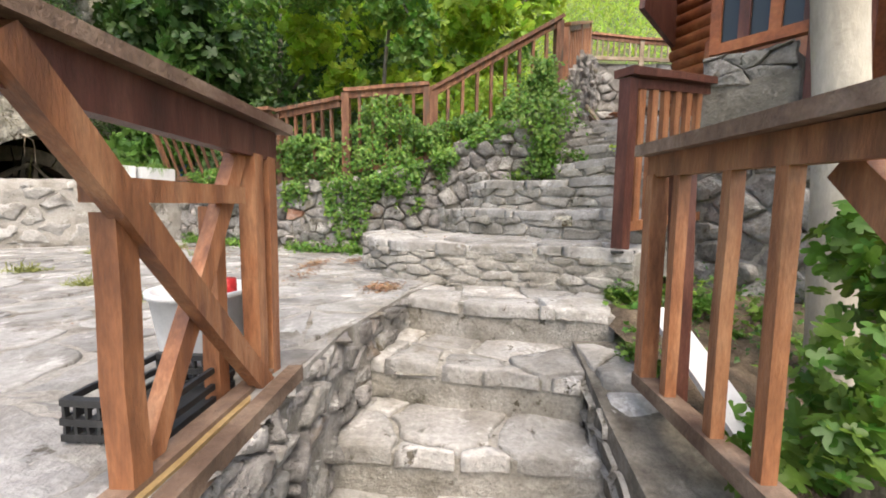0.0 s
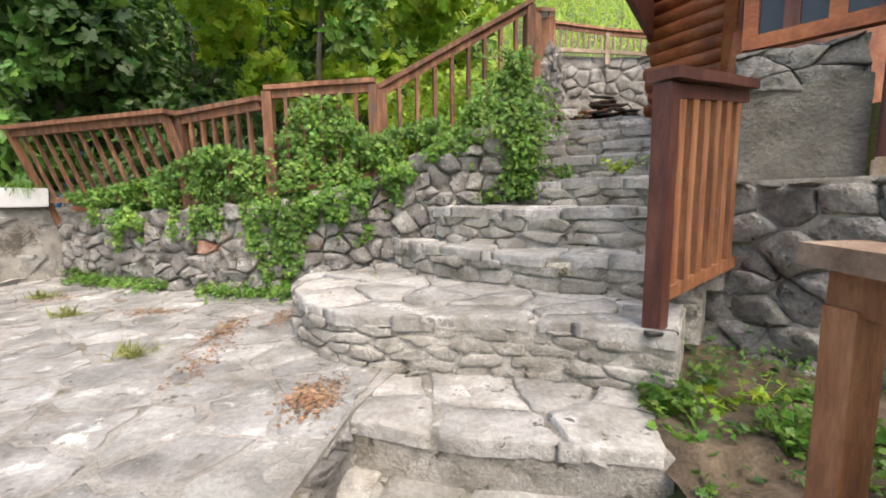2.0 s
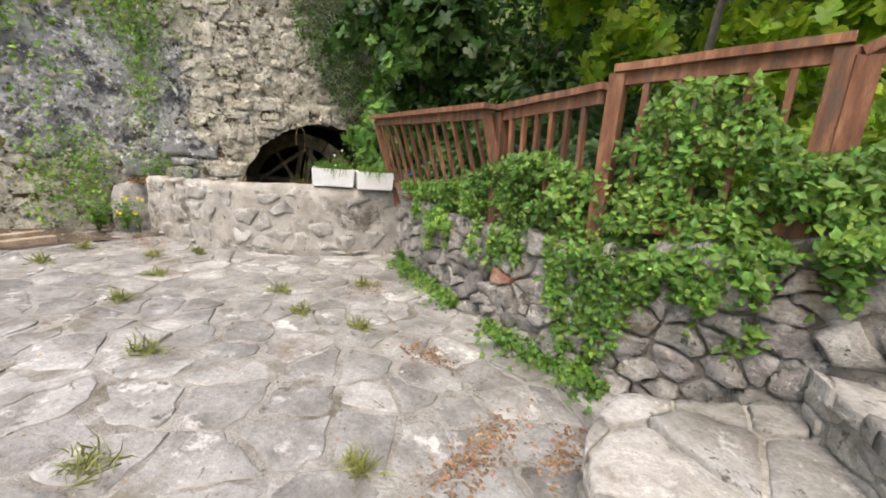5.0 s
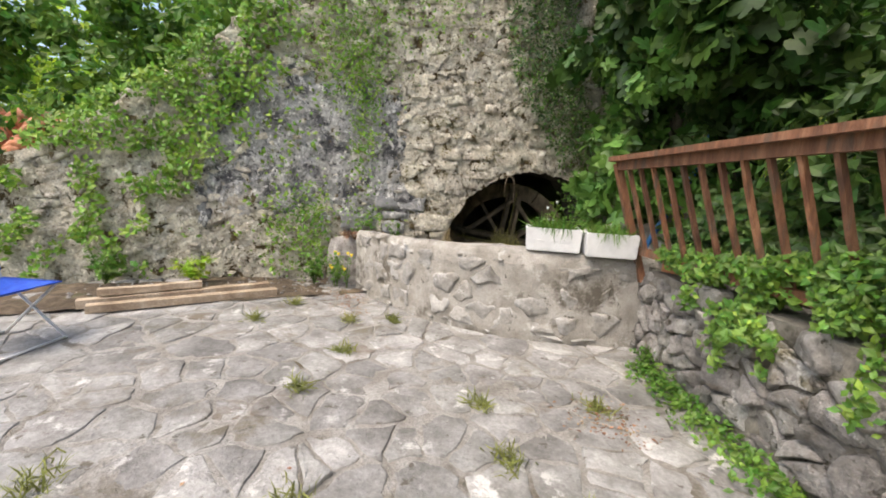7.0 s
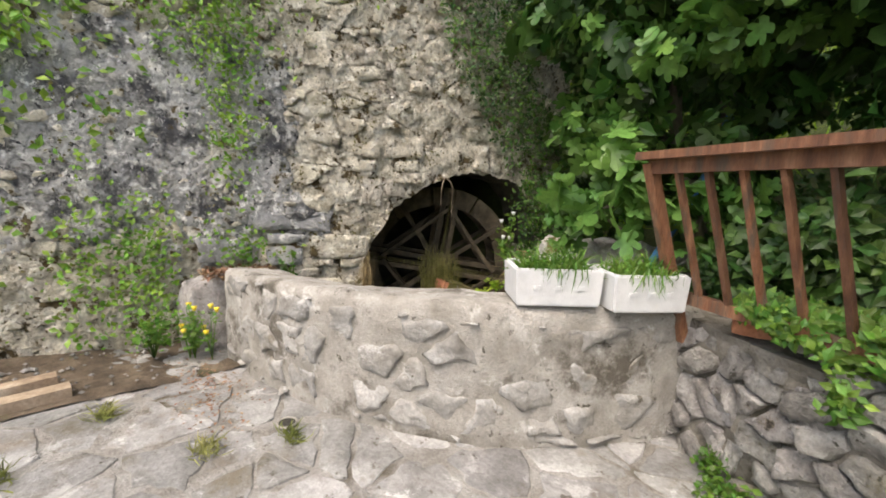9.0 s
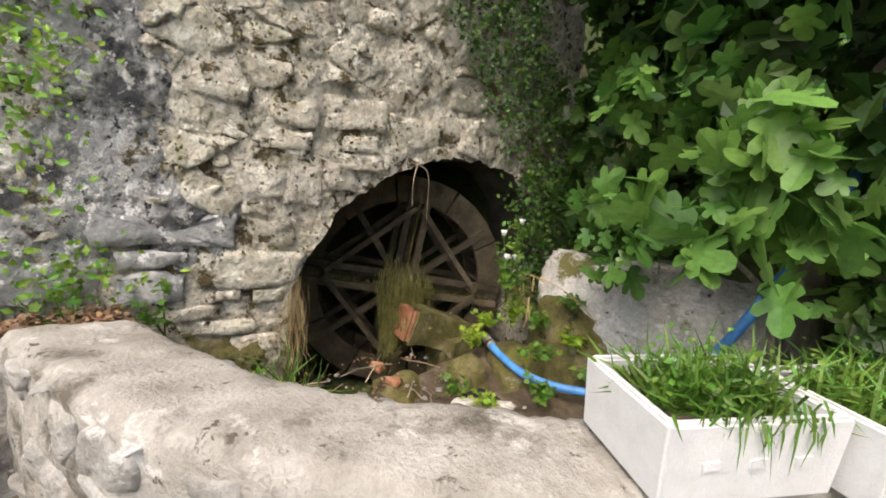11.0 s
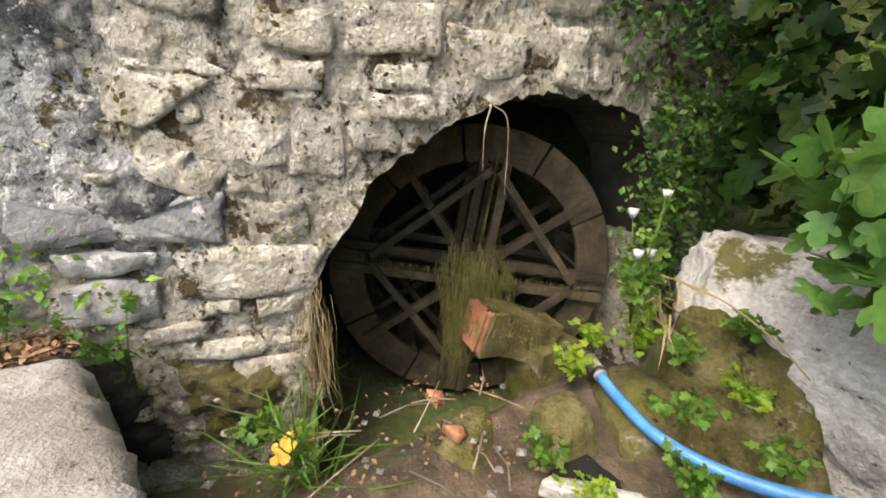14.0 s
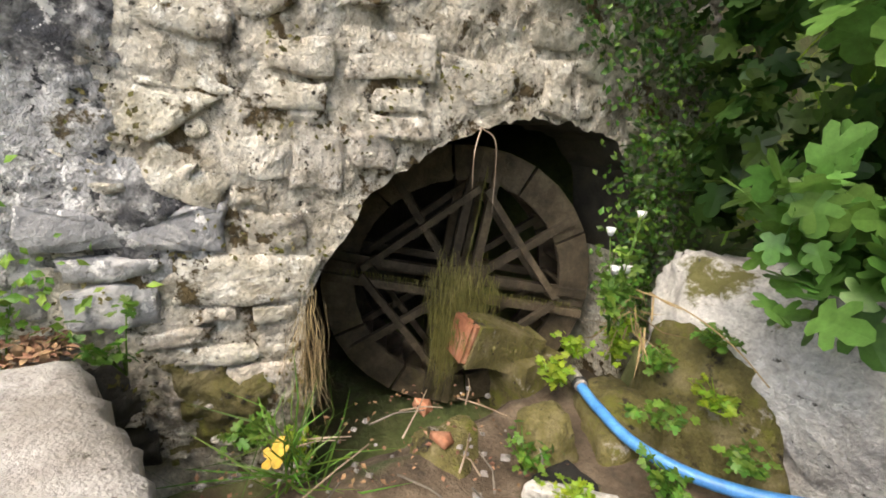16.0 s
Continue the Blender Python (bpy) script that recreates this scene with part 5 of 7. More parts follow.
# fig tree behind the planters
crown_tree("fig_tree", (-4.2, 6.9, 1.6), [
    [(-4.2, 6.9, 1.5), (-4.3, 6.8, 2.3), (-4.5, 6.7, 3.2), (-4.4, 6.8, 4.4)],
    [(-4.3, 6.8, 2.2), (-4.7, 6.5, 2.3), (-5.0, 6.35, 2.25)], [(-4.4, 6.75, 2.8), (-4.9, 6.5, 3.0), (-5.2, 6.5, 3.1)]],
    [((-5.2, 6.27, 2.25), (0.14, 0.1, 0.15)), ((-5.22, 6.1, 2.42), (0.15, 0.12, 0.12)), ((-4.98, 6.25, 2.16), (0.24, 0.18, 0.26)), ((-5.1, 6.25, 2.9), (0.18, 0.15, 0.14)), ((-4.75, 6.35, 2.25), (0.4, 0.3, 0.35)), ((-4.5, 6.55, 2.7), (0.5, 0.35, 0.4)), ((-4.0, 6.5, 2.4), (0.45, 0.35, 0.5)), ((-5.0, 6.6, 3.1), (0.4, 0.35, 0.35)), ((-4.7, 6.25, 3.5), (0.42, 0.3, 0.32)), ((-4.85, 6.12, 2.93), (0.22, 0.16, 0.15)), ((-4.0, 5.95, 3.35), (0.5, 0.35, 0.35))],
    M_FIG, 0.14, 780, "fig tree with broad lobed leaves over the wheel pit", 31, shape="fig")
# shade is in the leaf colour; last two clumps unseen, added to block light
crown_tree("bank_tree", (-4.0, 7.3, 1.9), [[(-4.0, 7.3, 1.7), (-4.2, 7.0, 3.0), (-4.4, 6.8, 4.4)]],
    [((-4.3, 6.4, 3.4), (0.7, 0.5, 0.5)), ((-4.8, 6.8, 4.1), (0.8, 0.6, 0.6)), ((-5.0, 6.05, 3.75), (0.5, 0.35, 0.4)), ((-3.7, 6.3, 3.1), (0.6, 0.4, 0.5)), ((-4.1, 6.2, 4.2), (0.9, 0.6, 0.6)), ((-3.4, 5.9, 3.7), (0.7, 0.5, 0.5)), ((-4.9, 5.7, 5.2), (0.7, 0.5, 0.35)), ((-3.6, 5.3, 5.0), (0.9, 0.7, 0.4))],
    M_LEAFD, 0.17, 1000, "leafy tree hanging over the planters, leaves darkened for shade", 33, shape="fig")
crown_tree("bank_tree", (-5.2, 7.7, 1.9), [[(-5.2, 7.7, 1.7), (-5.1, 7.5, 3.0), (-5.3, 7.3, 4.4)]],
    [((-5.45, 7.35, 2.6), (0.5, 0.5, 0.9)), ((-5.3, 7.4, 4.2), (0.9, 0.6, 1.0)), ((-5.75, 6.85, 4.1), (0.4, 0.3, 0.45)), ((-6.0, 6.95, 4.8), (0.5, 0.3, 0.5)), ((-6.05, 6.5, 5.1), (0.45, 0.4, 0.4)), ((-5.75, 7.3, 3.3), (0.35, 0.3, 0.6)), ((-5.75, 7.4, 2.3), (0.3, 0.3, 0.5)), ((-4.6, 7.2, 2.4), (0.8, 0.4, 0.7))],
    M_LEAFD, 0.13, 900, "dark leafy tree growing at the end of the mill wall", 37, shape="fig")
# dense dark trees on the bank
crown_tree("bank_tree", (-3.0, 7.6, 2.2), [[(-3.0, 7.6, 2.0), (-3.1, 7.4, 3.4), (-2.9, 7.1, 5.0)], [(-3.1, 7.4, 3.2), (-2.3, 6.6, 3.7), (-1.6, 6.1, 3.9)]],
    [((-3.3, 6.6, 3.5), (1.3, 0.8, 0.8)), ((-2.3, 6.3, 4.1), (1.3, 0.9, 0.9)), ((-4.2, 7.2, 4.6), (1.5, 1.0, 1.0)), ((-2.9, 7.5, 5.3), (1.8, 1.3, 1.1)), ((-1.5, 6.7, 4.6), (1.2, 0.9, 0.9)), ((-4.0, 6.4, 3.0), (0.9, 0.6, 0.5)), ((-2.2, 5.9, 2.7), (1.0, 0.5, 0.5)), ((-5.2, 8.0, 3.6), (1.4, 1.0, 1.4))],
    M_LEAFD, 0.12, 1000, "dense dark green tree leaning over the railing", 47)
crown_tree("bank_tree", (0.3, 8.2, 3.2), [[(0.3, 8.2, 3.0), (0.3, 7.9, 4.4), (0.1, 7.4, 5.6)], [(0.3, 6.9, 4.2), (0.9, 6.2, 4.4), (1.3, 5.8, 4.5)]],
    [((0.0, 6.3, 4.3), (1.1, 0.7, 0.6)), ((0.9, 6.3, 4.7), (0.8, 0.6, 0.5)), ((-0.6, 6.6, 5.2), (1.2, 0.8, 0.7)), ((0.6, 6.8, 5.6), (1.3, 0.9, 0.7)), ((-0.5, 6.0, 3.2), (0.8, 0.5, 0.5)), ((0.5, 5.9, 3.5), (0.7, 0.4, 0.4)), ((-1.6, 5.6, 3.9), (0.9, 0.6, 0.5)), ((-0.9, 5.7, 4.4), (0.8, 0.6, 0.5)), ((0.1, 5.6, 4.0), (0.6, 0.4, 0.3)), ((0.75, 5.9, 4.15), (0.5, 0.35, 0.35)), ((-1.4, 5.7, 3.15), (0.5, 0.3, 0.4)), ((-0.5, 5.6, 3.1), (0.5, 0.3, 0.35)), ((-2.0, 5.9, 3.6), (0.5, 0.35, 0.4)), ((0.2, 6.0, 4.9), (0.9, 0.5, 0.5)), ((1.2, 6.9, 5.2), (0.6, 0.5, 0.5))],
    M_LEAFL, 0.13, 900, "light green maple branches above the railing", 59, shape="fig", r0=0.05, r1=0.02)
crown_tree("overhanging_branch", (-0.9, 5.6, 2.2), [[(-0.9, 5.6, 2.0), (-0.8, 5.1, 3.2), (-0.6, 4.7, 3.8), (-0.38, 4.45, 3.5)]],
    [((-0.38, 4.45, 3.3), (0.26, 0.22, 0.38)), ((-0.5, 4.6, 3.75), (0.35, 0.25, 0.3)), ((-0.8, 4.8, 4.0), (0.5, 0.4, 0.35)), ((-1.7, 4.8, 4.1), (0.8, 0.6, 0.4)), ((0.4, 5.2, 4.4), (0.6, 0.4, 0.3))],
    M_LEAF, 0.1, 4500, "leafy branch hanging over the railing", 67, r0=0.03, r1=0.01)
# young tree by the lower steps
crown_tree("young_tree", (1.62, 1.42, 0.62), [[(1.64, 1.42, 0.5), (1.6, 1.44, 1.4), (1.54, 1.46, 2.2), (1.42, 1.5, 3.6)], [(1.55, 1.45, 2.3), (1.3, 1.3, 2.5), (1.1, 1.35, 2.45)]],
    [((1.35, 1.5, 3.7), (0.7, 0.6, 0.4))], M_LEAFL, 0.09, 1500, "slim pale-barked young tree beside the house", 71, shape="fig", r0=0.1, r1=0.075, bark=M_PALEBARK)
crown_tree("shrub", (1.4, 1.0, 0.5), [[(1.4, 1.0, 0.35), (1.38, 1.0, 0.8), (1.36, 1.02, 1.3)]],
    [((1.3, 0.95, 1.4), (0.22, 0.2, 0.22)), ((1.12, 0.84, 1.05), (0.14, 0.2, 0.2)), ((1.45, 0.95, 0.85), (0.3, 0.3, 0.3)), ((0.98, 0.8, 0.82), (0.12, 0.3, 0.13)), ((1.0, 0.45, 0.75), (0.14, 0.3, 0.2)), ((1.25, 1.1, 0.8), (0.2, 0.2, 0.14))], M_LEAF, 0.06, 3600, "green leafy shrub beside the lower railing", 73, shape="fig")


def creeper(name, spots, size, material, label, seed, category="creeper", shape="oval"):
    o = Vector(spots[0][0])
    ob = leaf_mesh(name, [(Vector(p) - o, n) for p, n in spots], size, material, None, seed=seed, shape=shape)
    ob.location = o
    return tagged(ob, label, category, kind="stuff")


# creeper over the retaining wall and its railings
rng = random.Random(12)
spots = []
LOW = [(-3.6, 1.84), (-2.8, 1.77), (-2.1, 1.82), (-1.7, 1.74), (-1.36, 1.72), (-1.24, 1.25), (-1.0, 1.06), (-0.84, 1.66), (-0.34, 1.84), (0.35, 2.18), (0.78, 2.26), (0.85, 1.86), (1.1, 1.84), (1.2, 2.5)]
HIGH = [(-3.6, 1.92), (-2.8, 1.98), (-2.1, 2.2), (-1.56, 2.32), (-1.2, 2.2), (-0.95, 2.55), (-0.83, 2.68), (-0.5, 2.7), (-0.26, 2.36), (0.13, 2.46), (0.5, 2.52), (0.78, 2.78), (0.95, 3.02), (1.2, 3.1)]
trails = [(rng.uniform(-3.2, 0.7), rng.uniform(0.06, 0.4)) for i in range(30)] + [(-2.85, 0.45), (-1.9, 0.3), (-0.3, 0.4)]
vines = {0: [], 1: [], 2: []}
while sum(len(v) for v in vines.values()) < 26000:
    x = rng.uniform(-3.6, 1.2)
    lo, hi = lerp_list(x, LOW), lerp_list(x, HIGH)
    lo += 0.09 * noise.noise(Vector((x * 7, 2, 0)))
    if rng.random() < 0.14:
        x0, drop = rng.choice(trails)
        x = rng.gauss(x0, 0.022)
        lo = lerp_list(x, LOW)
        z = max(1.03, lo - drop * rng.random() ** 1.3)
    else:
        z = lo + (hi - lo) * rng.random()
    clump = noise.noise(Vector((x * 4.2, z * 4.2, 1))) + 0.5 * noise.noise(Vector((x * 9, z * 9, 3)))
    if clump < rng.uniform(-0.5, -0.02):
        continue
    top = lerp_list(x, [(-4.1, 1.72), (-1.8, 1.76), (-0.9, 1.82), (-0.3, 1.98), (0.2, 2.2), (0.7, 2.42), (1.25, 2.75)])
    y = wall_y(x) - 0.1 - 0.13 * max(0, clump) - abs(rng.gauss(0, 0.05))
    if z > top:
        y += 0.13 + rng.uniform(-0.1, 0.16)
    vines[0 if rng.random() < 0.5 else 1 if rng.random() < 0.6 else 2].append(((x, y, z), (0.1, -0.85, 0.45)))
for i in range(2600):
    z = rng.uniform(1.82, 3.05)
    wide = 0.05 + 0.07 * (0.5 + noise.noise(Vector((0, 0, z * 5)))) + (0.08 if 2.3 < z < 2.9 else 0)
    x = 1.0 + rng.gauss(0, wide)
    vines[i % 2].append(((x, 4.12 + 0.5 * max(0, x - 1.02) - abs(rng.gauss(0, 0.07)) + (0.25 if z > 2.6 else 0), z), (0.1, -0.85, 0.45)))
creeper("creeper", vines[0], 0.044, M_LEAF, "green creeper hanging over the retaining wall", 13)
creeper("creeper", vines[1], 0.055, M_LEAF, "light green creeper leaves among the railing's balusters", 14)
creeper("creeper", vines[2], 0.034, M_IVY, "young yellow-green shoots in the creeper", 18)
# undergrowth on the bank behind the railings
spots = []
for i in range(15000):
    x = rng.uniform(-4.1, 1.2)
    y = wall_y(x) + rng.uniform(0.3, 1.9)
    h = 0.55 + 0.5 * noise.noise(Vector((x * 1.6, y * 1.6, 5)))
    spots.append(((x, y, ground_z(x, y) + rng.random() ** 0.7 * h), (0.1, -0.7, 0.5)))
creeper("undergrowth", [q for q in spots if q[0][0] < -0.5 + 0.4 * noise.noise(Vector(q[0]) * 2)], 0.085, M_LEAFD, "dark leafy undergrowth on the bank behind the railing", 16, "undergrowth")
creeper("undergrowth", [q for q in spots if q[0][0] >= -0.5 + 0.4 * noise.noise(Vector(q[0]) * 2)], 0.08, M_LEAFL, "light green undergrowth behind the railing beside the stairs", 20, "undergrowth")
# weeds along the foot of the wall
spots = []
for i in range(2600):
    x = rng.uniform(-3.6, -0.6)
    if noise.noise(Vector((x * 2.2, 0, 8))) < -0.1:
        continue
    spots.append(((x, wall_y(x) - 0.13 - abs(rng.gauss(0, 0.12)), PATIO + 0.02 + abs(rng.gauss(0, 0.04))), (0, -0.3, 0.9)))
creeper("weeds", spots, 0.04, M_LEAF, "low weeds along the foot of the wall", 15, "weeds")

spots = []
for i in range(2600):
    x, y = rng.uniform(1.06, 2.1), rng.uniform(1.2, 2.75)
    if noise.noise(Vector((x * 3, y * 3, 18))) < -0.12:
        continue
    spots.append(((x, y, ground_z(x, y) + 0.09 + abs(rng.gauss(0, 0.06))), (0, -0.3, 0.9)))
creeper("weeds", spots[::3], 0.034, M_LEAFD, "low dark weeds over the earth bed beside the house", 30, "weeds")
creeper("weeds", spots[1::5], 0.032, M_LEAF, "low weeds over the earth bed beside the house", 26, "weeds")

# grassy tufts in the joints
for i, (x, y, s) in enumerate([(-2.2, 2.3, 0.8), (-3.1, 2.75, 0.9), (-3.6, 1.8, 1.0), (-4.1, 2.9, 0.7), (-3.5, 3.9, 0.7), (-3.0, 3.75, 0.8), (-4.6, 3.3, 0.7), (-5.3, 3.5, 0.6), (-2.5, 3.9, 0.6), (-1.6, 1.9, 0.8), (-1.45, 3.0, 0.6), (-4.4, 1.2, 1.3), (-5.6, 2.7, 0.7), (-2.0, 1.0, 1.0), (-2.8, 0.8, 0.9), (-6.0, 3.1, 0.6), (-3.2, 4.55, 0.8), (-5.15, 3.9, 0.5)]):
    r2 = random.Random(100 + i)
    sp = [((r2.gauss(0, 0.07 * s), r2.gauss(0, 0.045 * s), 0.0), (r2.gauss(0, 0.7), r2.gauss(0, 0.7), 0.5)) for k in range(90)]
    ob = leaf_mesh("grass_tuft", sp, 0.085, M_GRASS, seed=i, shape="blade")
    ob.location = (x, y, PATIO + 0.012)
    tagged(ob, "small tuft of grass growing in a paving joint", "grass", "tufts in the paving")

# dry leaves
spots = []
for x0, y0, sx, sy, k in ((-1.15, 3.45, 0.06, 0.2, 170), (-1.02, 2.95, 0.05, 0.2, 80), (-0.34, 2.42, 0.06, 0.09, 220), (-1.9, 3.95, 0.16, 0.06, 110), (-0.85, 3.7, 0.05, 0.12, 80), (-3.1, 4.5, 0.12, 0.12, 90), (-6.0, 3.65, 0.3, 0.12, 160), (-2.0, 2.8, 1.2, 0.9, 18)):
    for i in range(2 * k):
        x, y = rng.gauss(x0, sx), rng.gauss(y0, sy)
        if x < -0.2 and y < wall_y(x) - 0.15 and not (x > -0.72 and y > 2.7):
            spots.append(((x, y, PATIO + 0.014), (0, 0, 2.6)))
for i in range(16):
    spots.append(((rng.uniform(-0.4, 1.0), rng.uniform(2.85, 3.3), 1.288), (0, 0, 1)))
creeper("dry_leaves", spots, 0.024, M_DRY, "brown dry leaves scattered over the paving", 17, "leaves")

# ivy bank left of the mill wall, and growth on it
spots = []
for i in range(24000):
    s = rng.uniform(0.3, M0 + 0.8)
    z = rng.uniform(1.0, 5.0)
    edge = lerp_list(z, [(1.0, M0 - 1.4), (2.2, M0 - 0.75), (3.2, M0 - 0.15), (4.2, M0 + 0.35), (5, M0 + 0.6)])
    if s > edge + rng.gauss(0, 0.15) and rng.random() < 0.93:
        continue
    if noise.noise(Vector((s * 2.5, z * 2.5, 6))) < -0.25:
        continue
    if z < 2.5 and noise.noise(Vector((s * 3.5, z * 3.5, 16))) < 0.12:
        continue
    if z > mill_top(s) + 0.15:
        continue
    q = MILL.place(s, z, 0.05 + abs(rng.gauss(0, 0.07)) + 0.18 * max(0, noise.noise(Vector((s * 1.5, z * 1.5, 2)))))
    spots.append((q, (0.9, -0.2, 0.35)))
creeper("ivy", spots, 0.07, M_IVY, "ivy covering the old wall", 19)
spots = []
for s0, z0, a, b, k in ((1.15, 3.05, 0.12, 0.45, 500), (1.0, 3.75, 0.3, 0.25, 700), (0.9, 4.3, 0.35, 0.3, 700), (0.55, 1.6, 0.12, 0.3, 420), (1.2, 1.85, 0.2, 0.1, 120), (0.2, 1.7, 0.15, 0.4, 350), (1.9, 4.5, 0.4, 0.25, 400)):
    for i in range(k):
        s, z = rng.gauss(M0 + s0, a), rng.gauss(z0, b)
        spots.append((MILL.place(s, z, 0.07 + abs(rng.gauss(0, 0.05))), (0.9, -0.2, 0.35)))
creeper("wall_plants", spots, 0.045, M_IVY, "light green plants rooted in the wall joints", 21)
spots = []
for i in range(4000):
    z = rng.uniform(1.5, 5.2) if i % 2 else rng.uniform(2.8, 5.2)
    y = lerp_list(z, [(1.5, 7.0), (2.6, 6.88), (3.1, 6.6), (3.6, 6.22), (4.2, 6.0), (5.2, 5.9)]) + 1.0 * rng.random() ** 0.8
    s = M0 + 3.0 + (y - 6.05) * 1.03
    spots.append((MILL.place(s, z, 0.05 + abs(rng.gauss(0, 0.08))), (0.8, -0.5, 0.3)))
for i in range(1100):
    y, z = rng.uniform(7.12, 7.55), rng.uniform(1.25, 2.6)
    spots.append((MILL.place(M0 + 3.0 + (y - 6.05) * 1.03, z, 0.05 + abs(rng.gauss(0, 0.1))), (0.8, -0.5, 0.3)))
# every other leaf in the dark tone, painting the overhanging tree's shade
creeper("wall_plants", spots[::2], 0.05, M_LEAFD, "fine-leaved growth on the mill wall, darkened for tree shade", 23)
creeper("wall_plants", spots[1::2], 0.042, M_LEAF, "green fine-leaved growth on the mill wall", 24)


def herb(at, n, spread, height, size, material, label, seed, shape="fig", flower=None):
    """A small herb: stems with leaves."""
    ob = empty("herb", at)
    r2 = random.Random(seed)
    sp = []
    for i in range(n):
        a, d = r2.uniform(0, 6.28), r2.uniform(0, spread)
        tip = Vector((d * math.cos(a), d * math.sin(a), height * r2.uniform(0.5, 1.0)))
        tube("stem", [(0, 0, 0), tip * 0.5 + Vector((0, 0, 0.02)), tip], 0.004, 0.002, material, ob, sides=5)
        for k in range(11):
            p = tip * r2.uniform(0.35, 1.0) + Vector((r2.gauss(0, 0.025), r2.gauss(0, 0.025), 0))
            sp.append((p, (r2.gauss(0, 0.4), r2.gauss(0, 0.4), 1)))
        if flower and i < 4:
            tube("flower", [tip, tip + Vector((0, 0, 0.035))], 0.01, 0.022, flower, ob, "small pale flower head", sides=8)
    leaf_mesh("leaves", sp, size * 0.6, material, ob, seed=seed, shape=shape)
    return tagged(ob, label, "plant", "herbs round the mill race")


for fx, fy in ((-6.62, 3.62), (-6.5, 3.75)):
    herb((fx, fy, 1.0), 5, 0.1, 0.42, 0.05, M_LEAF, "herb with yellow flowers beside the parapet", 190, flower=mat("yellow_petal", [(0.7, 0.5, 0.02), (0.8, 0.6, 0.03), (0.8, 0.65, 0.1)], 8, 0.7, 0.0))
herb((-5.72, 6.2, 1.62), 7, 0.1, 0.6, 0.085, M_LEAF, "tall flowering herb with white heads beside the wheel", 201, flower=M_FOAM)
for i, (x, y, z, n, sp_, h, s) in enumerate([(-5.95, 6.2, 1.2, 7, 0.12, 0.18, 0.07), (-5.45, 6.2, 1.3, 6, 0.12, 0.14, 0.06), (-5.75, 5.75, 1.08, 6, 0.12, 0.16, 0.05), (-5.5, 5.75, 1.12, 6, 0.1, 0.12, 0.05), (-5.3, 6.05, 1.15, 7, 0.14, 0.14, 0.06), (-6.55, 4.85, 1.05, 7, 0.12, 0.2, 0.07), (-6.4, 5.0, 1.05, 6, 0.1, 0.14, 0.05), (-6.66, 4.45, 1.5, 4, 0.2, 0.28, 0.07), (-6.8, 4.1, 1.5, 4, 0.22, 0.4, 0.07), (-5.75, 6.35, 1.4, 8, 0.14, 0.3, 0.07), (-6.75, 3.4, 1.0, 12, 0.2, 0.5, 0.08), (-6.6, 3.65, 1.0, 9, 0.16, 0.45, 0.06), (-7.05, 2.1, 1.0, 12, 0.3, 0.4, 0.1), (-7.2, 1.2, 1.0, 14, 0.4, 0.5, 0.1), (1.15, 2.05, 0.85, 10, 0.2, 0.2, 0.06), (1.45, 2.2, 0.88, 10, 0.25, 0.22, 0.06), (1.7, 1.9, 0.8, 10, 0.3, 0.3, 0.07), (1.05, 1.6, 0.72, 9, 0.2, 0.2, 0.05), (1.5, 1.0, 0.6, 10, 0.3, 0.3, 0.07), (0.75, 4.1, 1.76, 9, 0.2, 0.14, 0.05), (1.3, 4.0, 1.96, 8, 0.2, 0.12, 0.05), (1.75, 3.9, 2.0, 8, 0.2, 0.14, 0.05), (-3.6, 5.45, 1.0, 6, 0.1, 0.15, 0.05), (-5.55, 6.42, 1.45, 7, 0.12, 0.1, 0.06), (-5.3, 6.38, 1.4, 7, 0.14, 0.1, 0.055), (-5.4, 6.48, 1.62, 6, 0.12, 0.1, 0.06), (-5.15, 6.3, 1.25, 6, 0.12, 0.1, 0.055), (-6.0, 6.4, 1.3, 6, 0.12, 0.16, 0.06), (-5.85, 6.5, 1.55, 8, 0.16, 0.25, 0.06)]):
    herb((x, y, z), n, sp_, h, s, M_LEAF if i % 3 else M_LEAFL, "low green herb with small leaves", 210 + i)
for i in range(16):
    x, y = rng.uniform(1.03, 1.75), rng.uniform(0.9, 2.45)
    herb((x, y, ground_z(x, y) + 0.04), 7, 0.13, rng.uniform(0.1, 0.2), 0.055, M_LEAF, "low green weed on the earth bed", 260 + i)
for i, (x, y) in enumerate([(0.97, 1.65), (1.02, 1.85), (1.08, 2.05), (0.99, 1.45), (1.2, 2.3)]):
    herb((x, y, 0.8), 8, 0.1, 0.14, 0.05, M_LEAF, "low green weed beside the steps", 290 + i)
# long grass in the pit and dry stalks on the jamb
r2 = random.Random(77)
for at, k, size, m, label in (((-6.3, 4.95, 1.05), 60, 0.42, M_LEAF, "tuft of long arching grass in the pit"), ((-5.7, 6.35, 1.7), 30, 0.22, M_STRAW, "dry grass stalks on the rock")):
    sp = [((r2.gauss(0, 0.05), r2.gauss(0, 0.05), r2.uniform(-0.1, 0.1)), (r2.gauss(0, 0.5), r2.gauss(0, 0.5), 0.4 if m is M_LEAF else -0.6)) for i in range(k)]
    ob = leaf_mesh("grass_clump", sp, size, m, seed=k, shape="blade")
    ob.location = at
    tagged(ob, label, "grass", kind="stuff")
straw = strands("hanging_straw", [(-6.56 + r2.gauss(0, 0.03), 5.12 + r2.gauss(0, 0.035), 1.55 + r2.gauss(0, 0.12)) for i in range(150)], 0.46, 0.0013, M_STRAW, None, "", 78, 0.16)
tagged(straw, "dry straw hanging from the wall jamb", "grass")
root = empty("hanging_roots", (-6.4, 5.95, 2.5))
